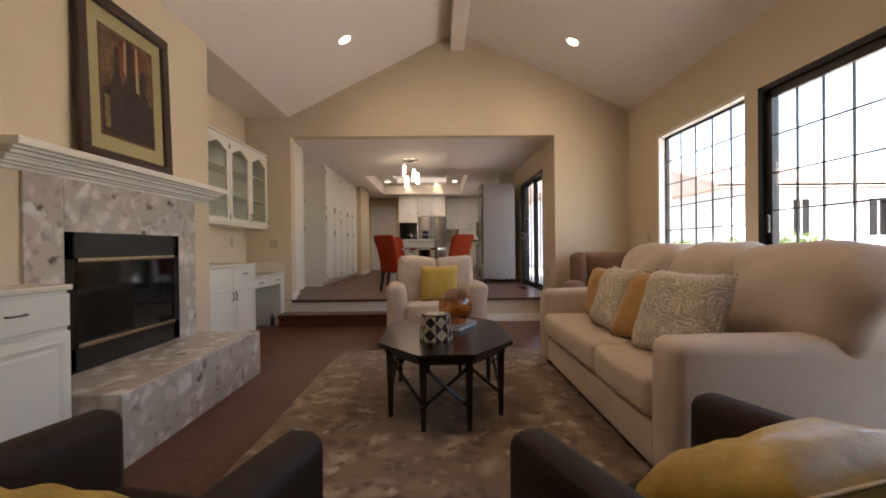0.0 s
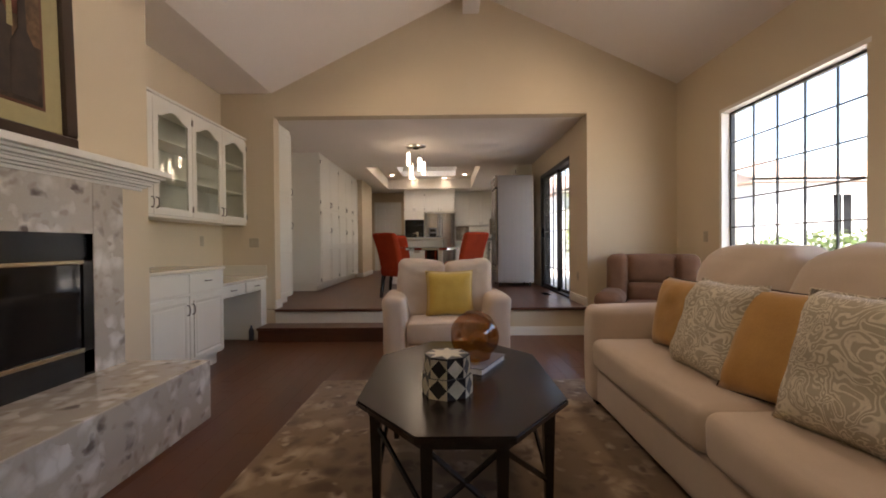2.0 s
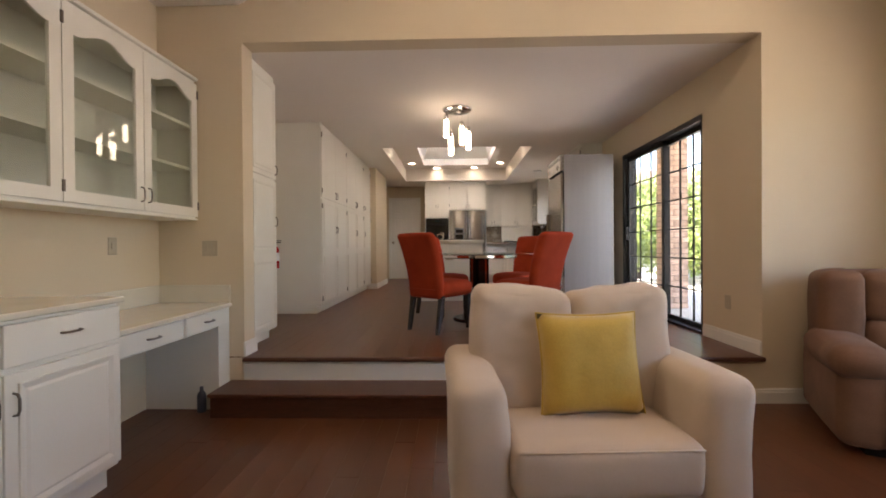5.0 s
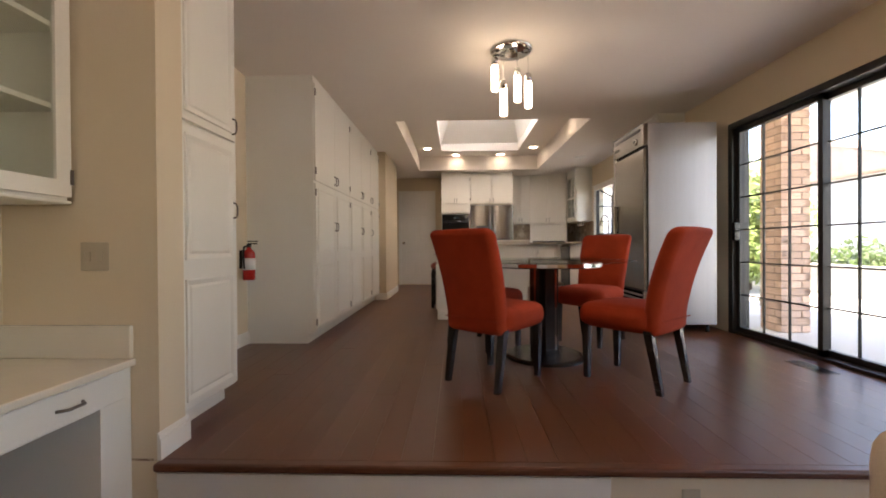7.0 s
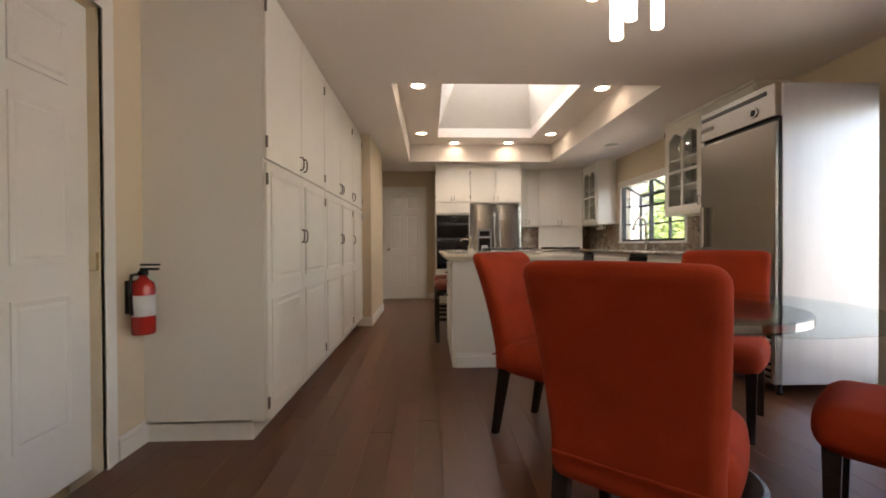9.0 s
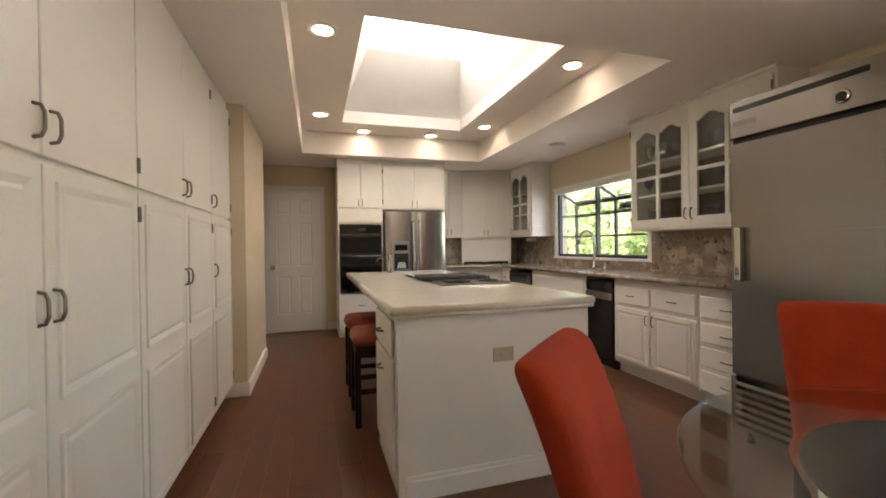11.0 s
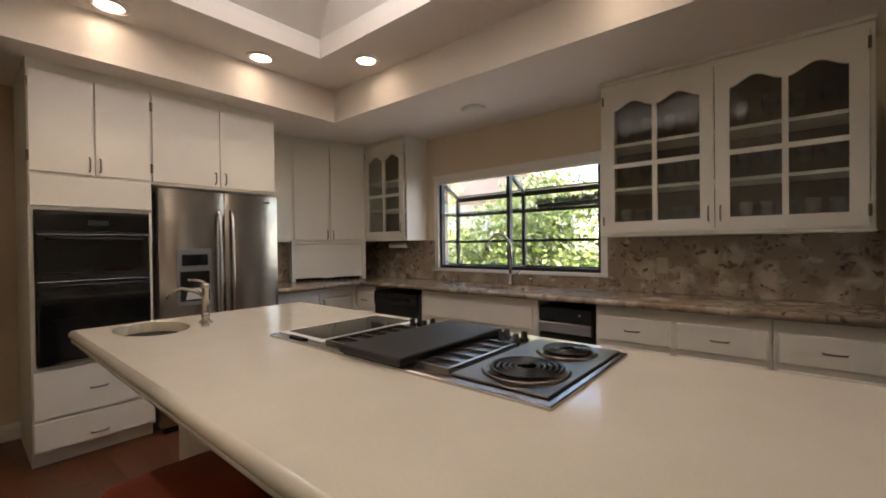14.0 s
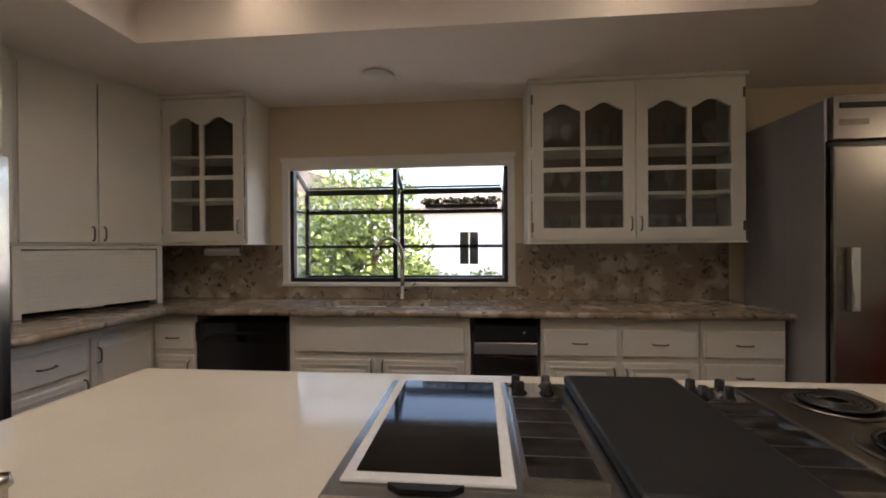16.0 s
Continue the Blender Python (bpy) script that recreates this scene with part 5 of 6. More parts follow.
part("spout", tube(B(), [(0, 0, 0.12), (-0.03, 0.02, 0.15), (-0.08, 0.05, 0.165), (-0.12, 0.08, 0.15), (-0.135, 0.09, 0.12)], 0.009, 8), NICKEL, bf, smooth=True)
part("lever", tube(B(), [(0, 0, 0.19), (-0.02, 0.02, 0.20), (-0.06, 0.04, 0.205)], 0.006, 8), NICKEL, bf, smooth=True)
solid("soap_dispenser", lathe(B(), [(0, 0), (0.018, 0), (0.016, 0.01), (0.011, 0.02), (0.011, 0.04), (0.017, 0.045), (0.014, 0.06), (0, 0.062)], 14, (-0.44, 11.77, IZ)), NICKEL, "small nickel soap dispenser on the island", "soap dispenser", smooth=True)

# cooktop
hob = thing("cooktop", pose(0, 0, 0), "steel downdraft cooktop with coil burners and a griddle", "cooktop")
HX0, HX1, HY0, HY1 = -0.366, 0.176, 10.14, 11.33
z = IZ
part("tray", one(HX0, HY0, z - 0.02, HX1, HY1, z + 0.010, 0.003, 1), STEEL, hob)
part("coil_panel", one(HX0 + 0.035, HY0 + 0.02, z + 0.010, HX1 - 0.01, HY0 + 0.30, z + 0.016, 0.003, 1), PEWTER, hob, "dark steel burner panel")


def coil(cx, cy, r):
    pts = []
    turns = 5
    for k in range(turns * 24):
        a = 2 * math.pi * k / 24
        rr = 0.022 + (r - 0.022) * k / (turns * 24)
        pts.append((cx + rr * math.cos(a), cy + rr * math.sin(a), z + 0.026))
    return tube(B(), pts, 0.0055, 5)


for cx, cy, r in ((-0.19, 10.295, 0.100), (0.05, 10.285, 0.074)):
    bn = part("drip_bowl", lathe(B(), [(r + 0.018, 0.016), (r + 0.012, 0.022), (r + 0.004, 0.018), (0.03, 0.012), (0, 0.012)], 28, (cx, cy, z)), PEWTER, hob, "dark steel drip bowl", True)
    part("coil", coil(cx, cy, r), BLACK, bn, "black coil element", True)
for y0, y1 in ((10.458, 10.575), (10.892, 11.015)):
    vent = part("vent_well", one(-0.315, y0, z + 0.010, 0.035, y1, z + 0.013), BLACK, hob, "black downdraft vent")
    for a0, b0, a1, b1 in ((-0.32, y0 - 0.003, 0.04, y0 + 0.005), (-0.32, y1 - 0.005, 0.04, y1 + 0.003), (-0.32, y0 + 0.005, -0.312, y1 - 0.005), (0.032, y0 + 0.005, 0.04, y1 - 0.005)):
        part("grille_rim", one(a0, b0, z + 0.010, a1, b1, z + 0.022), STEEL, vent)
    for k in range(4):
        x = -0.245 + k * 0.07
        part("grille_bar", one(x, y0 + 0.005, z + 0.013, x + 0.004, y1 - 0.005, z + 0.021), STEEL, vent)
    for cx, cy in ((0.09, y0 + 0.028), (0.14, y0 + 0.024), (0.09, y1 - 0.028), (0.14, y1 - 0.022)):
        part("knob", lathe(B(), [(0, 0.010), (0.019, 0.010), (0.019, 0.014), (0.012, 0.02), (0.011, 0.04), (0, 0.042)], 12, (cx, cy, z)), BLACK, hob, "black control knob", True)
    part("knob_plate", one(0.05, y0 - 0.005, z + 0.010, HX1 - 0.012, y1 + 0.005, z + 0.0125), CHROME, hob)
part("griddle", one(HX0 - 0.01, 10.585, z + 0.012, HX1 - 0.01, 10.865, z + 0.038, 0.008, 2), material("black_griddle", (0.007, 0.007, 0.007), 0.5, scale=20, grain=0.12), hob, "black griddle cover")
gp = part("glass_burner", one(-0.33, 11.03, z + 0.010, HX1 - 0.01, 11.31, z + 0.016, 0.003, 1), PAPER, hob, "white rimmed glass burner panel")
part("glass_plate", one(-0.305, 11.052, z + 0.0162, HX1 - 0.03, 11.288, z + 0.0185), BLACK_GLASS, gp, "black glass plate")
part("side_grip", prism(B(), [(HX0 + 0.016, 11.13), (HX0 + 0.034, 11.11), (HX0 + 0.034, 11.23), (HX0 + 0.016, 11.21)], "z", z + 0.008, z + 0.016), BLACK, hob)

# ---- lamps ----
can_first = None


def can_light(m, power, group, cone=86):
    root = thing("recessed_light", m, "white recessed ceiling downlight, lit", "ceiling light", group)
    part("trim_ring", lathe(B(), [(0.098, 0.003), (0.098, -0.006), (0.074, -0.012), (0.066, -0.006), (0.066, 0.003)], 24), TRIM, root, smooth=True)
    part("bulb", lathe(B(), [(0, -0.008), (0.045, -0.007), (0.0655, -0.003), (0.0655, 0.001), (0, 0.001)], 20), BULB, root, "glowing lamp", True)
    sp = lamp("downlight", "SPOT", m @ pose(0, 0, -0.02), power, (1, 0.83, 0.64), cone=cone)
    return root


slope_l = math.degrees(math.atan2(RZ - EZ, RIDGE + 1.82))
slope_r = -math.degrees(math.atan2(RZ - EZR, RX - RIDGE))
# on each slope the light further south is unseen and added
for x, y in ((-0.72, 4.98), (-0.72, 2.2)):
    can_light(pose(x, y, EZ + (RZ - EZ) * (x + 1.82) / (RIDGE + 1.82) - 0.004, 0, -slope_l, 0), 4.2, "sitting room downlights", 168)
for x, y in ((2.05, 5.16), (2.05, 2.3)):
    can_light(pose(x, y, RZ - (RZ - EZR) * (x - RIDGE) / (RX - RIDGE) - 0.004, 0, -slope_r, 0), 4.2, "sitting room downlights", 168)
for x, y in ((-1.10, 10.34), (-1.10, 12.17), (-0.57, 12.73), (0.31, 12.72), (0.85, 12.18), (0.86, 10.37)):
    can_light(pose(x, y, TZ - 0.002), 1.45, "tray downlights")
# flat round speaker in the kitchen ceiling
solid("ceiling_speaker", lathe(B(), [(0, 0), (0.10, 0), (0.10, 0.006), (0.085, 0.014), (0, 0.016)], 24, (1.58, 11.72, CEIL2 - 0.016)), TRIM, "flat round white speaker in the kitchen ceiling", "ceiling speaker", smooth=True)

pend = thing("pendant_light", pose(-0.14, 7.78, CEIL2), "chrome four-tube pendant lamp, lit", "pendant lamp")
part("canopy", lathe(B(), [(0, 0), (0.165, 0), (0.165, -0.012), (0.15, -0.022), (0, -0.024)], 32), CHROME, pend, "round chrome canopy", True)
part("halo_plate", lathe(B(), [(0, -0.024), (0.05, -0.025), (0.05, -0.045), (0, -0.045)], 20), CHROME, pend)
for dx, dy, drop in ((-0.125, 0.03, 0.10), (-0.07, -0.08, 0.33), (0.055, 0.05, 0.18), (0.125, -0.04, 0.26)):
    part("cord", tube(B(), [(dx, dy, -0.02), (dx, dy, -drop)], 0.0025, 5), CHROME, pend)
    sock = part("socket", lathe(B(), [(0, -drop + 0.05), (0.024, -drop + 0.05), (0.026, -drop + 0.045), (0.026, -drop - 0.012), (0, -drop - 0.012)], 14, (dx, dy, 0)), CHROME, pend, "chrome lamp cap", True)
    part("tube_shade", lathe(B(), [(0, -drop - 0.012), (0.027, -drop - 0.012), (0.028, -drop - 0.02), (0.028, -drop - 0.205), (0.024, -drop - 0.212), (0, -drop - 0.212)], 6, (dx, dy, 0)), LAMP_GLASS, sock, "glowing white six-sided glass tube")

# ---- sitting room furniture ----
RUG = speckled("mottled_rug", (0.21, 0.14, 0.085), [((0.40, 0.31, 0.22), 0.45, 0.6), ((0.11, 0.062, 0.036), 0.45, 0.8), ((0.46, 0.38, 0.29), 0.25, 1.4), ((0.13, 0.075, 0.045), 0.35, 1.7)], 0.95, 9)
RUG.node_tree.nodes["Principled BSDF"].inputs["Sheen Weight"].default_value = 0.2
bm = B()
nx, ny = 60, 84
x0, y0, x1, y1 = -0.69, 0.95, 1.66, 4.47
vs = [[None] * (ny + 1) for _ in range(nx + 1)]
for i in range(nx + 1):
    for j in range(ny + 1):
        edge = i in (0, nx) or j in (0, ny)
        x, y = x0 + (x1 - x0) * i / nx, y0 + (y1 - y0) * j / ny
        x += 0.012 * noise.noise(Vector((0, y * 3, 5))) if i in (0, nx) else 0
        vs[i][j] = bm.verts.new((x, y, 0.002 if edge else 0.018 + 0.004 * noise.noise(Vector((x * 9, y * 9, 0)))))
for i in range(nx):
    for j in range(ny):
        bm.faces.new((vs[i][j], vs[i + 1][j], vs[i + 1][j + 1], vs[i][j + 1]))
rug = solid("area_rug", bm, RUG, "mottled taupe and cream shag rug", "rug", smooth=True)

# octagonal coffee table
TZT = 0.50
ct = thing("coffee_table", pose(0.405, 3.06, 0), "octagonal espresso wood coffee table with crossed stretchers", "coffee table")
hx, hy, cx, cy = 0.435, 0.68, 0.17, 0.35


def octagon(s=1.0):
    return [(-cx * s, -hy * s), (cx * s, -hy * s), (hx * s, -cy * s), (hx * s, cy * s), (cx * s, hy * s), (-cx * s, hy * s), (-hx * s, cy * s), (-hx * s, -cy * s)]


bm = prism(B(), octagon(), "z", TZT - 0.028, TZT)
bmesh.ops.bevel(bm, geom=[e for e in bm.edges if abs(e.verts[0].co.z - e.verts[1].co.z) < 1e-4], offset=0.006, segments=2, affect="EDGES")
part("tabletop", bm, ESPRESSO, ct)
part("apron", prism(B(), octagon(0.90), "z", TZT - 0.075, TZT - 0.028), ESPRESSO, ct)
legs = [(-0.136, -0.56), (0.136, -0.56), (0.355, -0.34), (0.355, 0.34), (0.136, 0.56), (-0.136, 0.56), (-0.355, 0.34), (-0.355, -0.34)]
for lx, ly in legs:
    bm = B()
    lo = [bm.verts.new((lx + a * 0.014, ly + b * 0.014, 0.02)) for a, b in ((-1, -1), (1, -1), (1, 1), (-1, 1))]
    hi = [bm.verts.new((lx + a * 0.024, ly + b * 0.024, TZT - 0.03)) for a, b in ((-1, -1), (1, -1), (1, 1), (-1, 1))]
    bm.faces.new(lo[::-1])
    bm.faces.new(hi)
    for i in range(4):
        bm.faces.new((lo[i], lo[(i + 1) % 4], hi[(i + 1) % 4], hi[i]))
    part("leg", bm, ESPRESSO, ct)
for i in range(8):
    a, b = legs[i], legs[(i + 1) % 8]
    for za, zb in ((0.16, 0.40), (0.40, 0.16)):
        if i in (2, 6) or (i in (1, 3, 5, 7) and za > zb) or (i in (0, 4)):
            part("stretcher", tube(B(), [(a[0], a[1], za), (b[0], b[1], zb)], 0.011, 6), ESPRESSO, ct)

# harlequin box
HB = thing("harlequin_box", pose(0.345, 2.80, TZT), "two-tier black and ivory diamond inlay box with a star lid", "decorative box")
IVORY = material("ivory_inlay", (0.66, 0.60, 0.46), 0.35, dark=(0.56, 0.50, 0.38), scale=30, grain=0.06)
EBONY = material("ebony_inlay", (0.012, 0.010, 0.010), 0.3, scale=20)


def tier(name, r, z0, z1, n=8):
    part(name, lathe(B(), [(0, z0), (r - 0.002, z0), (r - 0.002, z1), (0, z1)], n), EBONY, HB)
    h = (z1 - z0) / 2
    for k in range(n):
        a0, a1 = 2 * math.pi * k / n, 2 * math.pi * (k + 1) / n
        p0, p1 = Vector((r * math.cos(a0), r * math.sin(a0), 0)), Vector((r * math.cos(a1), r * math.sin(a1), 0))
        mid = (p0 + p1) / 2
        out = mid.normalized() * 0.0015
        bm = B()
        zc = z0 + h
        if k % 2 == 0:
            quads = [[p0 + Vector((0, 0, zc)), mid + Vector((0, 0, z0)), p1 + Vector((0, 0, zc)), mid + Vector((0, 0, z1))]]
        else:
            quads = [[p0 + Vector((0, 0, zc)), p0 + Vector((0, 0, z1)), mid + Vector((0, 0, z1))], [p1 + Vector((0, 0, zc)), mid + Vector((0, 0, z1)), p1 + Vector((0, 0, z1))],
                     [p0 + Vector((0, 0, zc)), mid + Vector((0, 0, z0)), p0 + Vector((0, 0, z0))], [p1 + Vector((0, 0, zc)), p1 + Vector((0, 0, z0)), mid + Vector((0, 0, z0))]]
        for q in quads:
            q = [v * 0.995 + out * 0.5 for v in q]
            a = [bm.verts.new(v) for v in q]
            b = [bm.verts.new(v + out) for v in q]
            bm.faces.new(a)
            bm.faces.new(b[::-1])
            for i in range(len(q)):
                bm.faces.new((a[i], a[(i + 1) % len(q)], b[(i + 1) % len(q)], b[i]))
        part("inlay_diamond", bm, IVORY, HB)


tier("lower_tier", 0.108, 0.0, 0.082)
tier("upper_tier", 0.096, 0.0825, 0.160)
star = []
for k in range(16):
    r = 0.093 if k % 2 == 0 else 0.05
    star.append((r * math.cos(math.pi * k / 8), r * math.sin(math.pi * k / 8)))
part("lid", lathe(B(), [(0, 0.160), (0.096, 0.160), (0.096, 0.167), (0, 0.167)], 8), EBONY, HB)
part("lid_star", prism(B(), star, "z", 0.1672, 0.1695), IVORY, HB, "ivory star inlay")
book = thing("book", pose(0.50, 3.20, TZT, 0, 0, -28), "thick white-edged hardback book on the coffee table", "book")
part("pages", one(-0.10, -0.155, 0.004, 0.097, 0.155, 0.028), PAPER, book)
bm = one(-0.104, -0.16, 0.0, 0.104, 0.16, 0.004)
box(bm, -0.104, -0.16, 0.028, 0.104, 0.16, 0.032)
box(bm, -0.104, -0.16, 0.0, -0.100, 0.16, 0.032)
part("cover", bm, material("grey_book_cloth", (0.20, 0.21, 0.24), 0.6, scale=20), book)
ball = [(0.05, 0.0), (0.085, 0.012)] + [(0.135 * math.sin(a), 0.137 - 0.135 * math.cos(a)) for a in [0.75 + 0.15 * k for k in range(14)]]
ball += [(0.052, ball[-1][1] + 0.004), (0.05, ball[-1][1] + 0.012), (0.046, ball[-1][1] + 0.004)]
bm = lathe(B(), [(0, 0.0)] + ball, 32, (0.49, 3.18, TZT + 0.033))
for v in bm.verts:
    v.co = Vector((0.49, 3.18, TZT + 0.033)) + (v.co - Vector((0.49, 3.18, TZT + 0.033))) * 0.93
    d = (v.co - Vector((0.49, 3.18, TZT + 0.16)))
    v.co += d.normalized() * 0.006 * noise.noise(d * 22)
solid("amber_vase", bm, AMBER, "round amber mercury-glass vase on a book", "vase", smooth=True)


def soft(name, parent, *a, mat=None, label="", **kw):
    return part(name, rounded(B(), *a, **kw), mat or CREAM_CLOTH, parent, label, True)


# armchair, faces -y
ac = thing("armchair", pose(0.35, 4.50, 0, 0, 0, 3), "cream upholstered armchair with loose cushions", "armchair")
soft("base", ac, -0.40, 0.04, 0.09, 0.40, 0.68, 0.33, p=14)
soft("front_rail", ac, -0.345, 0.005, 0.06, 0.345, 0.12, 0.285, p=20, crown=0.004)
soft("seat_cushion", ac, -0.337, -0.025, 0.29, 0.337, 0.50, 0.485, p=11, n=12, lump=0.006, crown=0.018)
part("cushion_welt", tube(B(), [(-0.325, -0.026, 0.468), (0.325, -0.026, 0.468)], 0.004, 6), CREAM_CLOTH, ac, smooth=True)
for s in (-1, 1):
    bm = rounded(B(), min(s * 0.335, s * 0.545), 0.0, 0.06, max(s * 0.335, s * 0.545), 0.66, 0.70, p=6, n=10, lump=0.006, seed=s, crown=0.006)
    for v in bm.verts:
        k = max(0.0, min(1.0, (v.co.z - 0.50) / 0.2))
        v.co.x += s * 0.02 * k
    part("arm", bm, CREAM_CLOTH, ac, smooth=True)
soft("back_frame", ac, -0.27, 0.49, 0.09, 0.27, 0.64, 0.80, p=9, n=10)
for s in (-1, 1):
    bm = rounded(B(), min(s * 0.004, s * 0.435), 0.33, 0.45, max(s * 0.004, s * 0.435), 0.53, 0.985, p=8, n=26, lump=0.016, seed=3 + s, crown=0.016)
    for v in bm.verts:
        k = max(0.0, (v.co.z - 0.55) / 0.46)
        v.co.y += 0.04 * k
        v.co.z += 0.035 * k * (abs(v.co.x) / 0.46 - 0.5)
        v.co += Vector((0.004, 0.014, 0.006)) * noise.noise(Vector((v.co.x * 14, v.co.y * 14, v.co.z * 26 + s)))
    part("back_cushion", bm, CREAM_CLOTH, ac, smooth=True)
for x in (-0.46, 0.46):
    for y in (0.08, 0.56):
        part("foot", one(x - 0.03, y - 0.03, 0, x + 0.03, y + 0.03, 0.07), ESPRESSO, ac)


def throw_pillow(label, m, w, h, t, mat, seed, trim=None):
    root = thing("throw_pillow", m, label, "pillow", "throw pillows")
    cov = part("cover", pillow(B(), w, h, t, 14, seed), mat, root, smooth=True)
    pts = []
    for u, v in [(-1 + 0.2 * k, -1) for k in range(10)] + [(1, -1 + 0.2 * k) for k in range(10)] + [(1 - 0.2 * k, 1) for k in range(10)] + [(-1, 1 - 0.2 * k) for k in range(11)]:
        pinch = 1 - 0.07 * (1 - abs(u) ** 2) * abs(v) ** 3, 1 - 0.07 * (1 - abs(v) ** 2) * abs(u) ** 3
        pts.append((u * w / 2 * pinch[1], 0, h / 2 + v * h / 2 * pinch[0]))
    part("piping", tube(B(), pts, 0.005, 6), trim or mat, root, smooth=True)
    return root


throw_pillow("mustard yellow satin pillow on the armchair", pose(0.375, 4.735, 0.485, -12, 0, 4), 0.43, 0.42, 0.16, YELLOW, 2)

# sofa, faces -x
sf = thing("sofa", pose(1.335, 4.02, 0, 0, 0, -90), "cream upholstered sofa with loose back cushions", "sofa")
L = 2.28
soft("base", sf, 0.05, 0.05, 0.08, L - 0.05, 1.1, 0.30, p=16)
soft("front_rail", sf, 0.21, 0.015, 0.07, L - 0.21, 0.12, 0.30, p=16)
for k, (a, e) in enumerate(((0.21, 1.40), (1.408, 2.07))):
    soft("seat_cushion", sf, a, -0.02, 0.30, e, 0.86, 0.50, p=8, n=14, lump=0.006, seed=k)
for a in (0.0, L - 0.215):
    soft("arm", sf, a, 0.0, 0.05, a + 0.215, 1.08, 0.70, p=8, n=12, lump=0.005, seed=a)
soft("back_frame", sf, 0.02, 0.92, 0.08, L - 0.02, 1.14, 0.88, p=10, n=10)
for k, (a, e, d) in enumerate(((0.16, 0.90, 0.60), (0.905, 1.55, 0.62), (1.555, 2.30, 0.61))):
    bm = rounded(B(), a, d, 0.49 if k < 2 else 0.60, e, d + 0.33, 1.09, p=3.6, n=16, lump=0.03, seed=5 + 3 * k, crown=0.03)
    for v in bm.verts:
        v.co.y += 0.22 * (v.co.z - 0.5)
    part("back_cushion", bm, CREAM_CLOTH, sf, smooth=True)
for x in (0.1, L - 0.1):
    for y in (0.08, 0.92):
        part("foot", one(x - 0.035, y - 0.035, 0, x + 0.035, y + 0.035, 0.07), ESPRESSO, sf)

# paisley cloth: cream curls on taupe
PAISLEY = material("paisley_brocade", (0.74, 0.68, 0.56), 0.75, dark=(0.66, 0.59, 0.47), scale=20, grain=0.08, grain_scale=260, bump=0.3, bump_scale=300)
nt = PAISLEY.node_tree
n, link = nt.nodes, nt.links.new
b = n["Principled BSDF"]
src = b.inputs["Base Color"].links[0].from_socket
tc = n.new("ShaderNodeTexCoord")
ns = n.new("ShaderNodeTexNoise")
ns.inputs["Scale"].default_value, ns.inputs["Detail"].default_value, ns.inputs["Distortion"].default_value = 7.5, 1.2, 2.2
link(tc.outputs["Object"], ns.inputs["Vector"])
wv = n.new("ShaderNodeMath")
wv.operation = "PINGPONG"
wv.inputs[1].default_value = 0.055
link(ns.outputs["Fac"], wv.inputs[0])
mr = n.new("ShaderNodeMapRange")
mr.inputs["From Min"].default_value, mr.inputs["From Max"].default_value = 0.018, 0.030
link(wv.outputs[0], mr.inputs["Value"])
mx = n.new("ShaderNodeMix")
mx.data_type = "RGBA"
mx.inputs[7].default_value = (0.45, 0.39, 0.295, 1)
link(mr.outputs[0], mx.inputs["Factor"])
link(src, mx.inputs[6])
link(mx.outputs[2], b.inputs["Base Color"])
DARKTRIM = material("dark_piping", (0.05, 0.03, 0.02), 0.7)
throw_pillow("ochre velvet pillow with dark piping on the sofa", pose(1.68, 3.42, 0.495, -12, 0, -84), 0.44, 0.44, 0.19, GOLD, 4, DARKTRIM)
throw_pillow("cream and taupe paisley pillow on the sofa", pose(1.56, 3.02, 0.495, -20, 0, -90), 0.46, 0.48, 0.20, PAISLEY, 5)
throw_pillow("ochre velvet pillow tucked behind the paisley one", pose(1.60, 2.62, 0.495, -26, 0, -72), 0.47, 0.49, 0.17, GOLD, 6, DARKTRIM)
throw_pillow("large cream and taupe paisley pillow on the sofa", pose(1.57, 2.25, 0.495, -20, 0, -80), 0.56, 0.50, 0.20, PAISLEY, 8)

# recliner in the corner
rc = thing("recliner", pose(2.56, 5.50, 0, 0, 0, -28), "brown microfibre recliner with padded arms", "recliner")


def brown(name, *a, **kw):
    return soft(name, rc, *a, mat=BROWN_CLOTH, **kw)


brown("base", -0.40, -0.34, 0.05, 0.40, 0.42, 0.32, p=10)
brown("footrest", -0.27, -0.44, 0.08, 0.27, -0.28, 0.40, p=6, n=10)
brown("seat_cushion", -0.28, -0.42, 0.32, 0.28, 0.25, 0.50, p=5, n=12, lump=0.01)
for s in (-1, 1):
    brown("arm", min(s * 0.27, s * 0.49), -0.38, 0.05, max(s * 0.27, s * 0.49), 0.40, 0.50, p=7, n=10)
    brown("arm_pad", min(s * 0.26, s * 0.53), -0.44, 0.44, max(s * 0.26, s * 0.58), 0.22, 0.62, p=3.5, n=12, lump=0.015, seed=s)
brown("back", -0.40, 0.16, 0.30, 0.40, 0.46, 1.0, p=7, n=12)
brown("lumbar_pad", -0.25, 0.07, 0.46, 0.25, 0.30, 0.70, p=6, n=12, lump=0.012)
brown("head_pad", -0.25, 0.09, 0.69, 0.25, 0.34, 1.0, p=7, n=12, lump=0.012)
for s in (-1, 1):
    brown("wing", min(s * 0.245, s * 0.46), 0.06, 0.46, max(s * 0.245, s * 0.46), 0.42, 1.0, p=7, n=10, lump=0.01, seed=s)
part("kick_board", one(-0.36, -0.30, 0.0, 0.36, 0.38, 0.06), BLACK, rc)


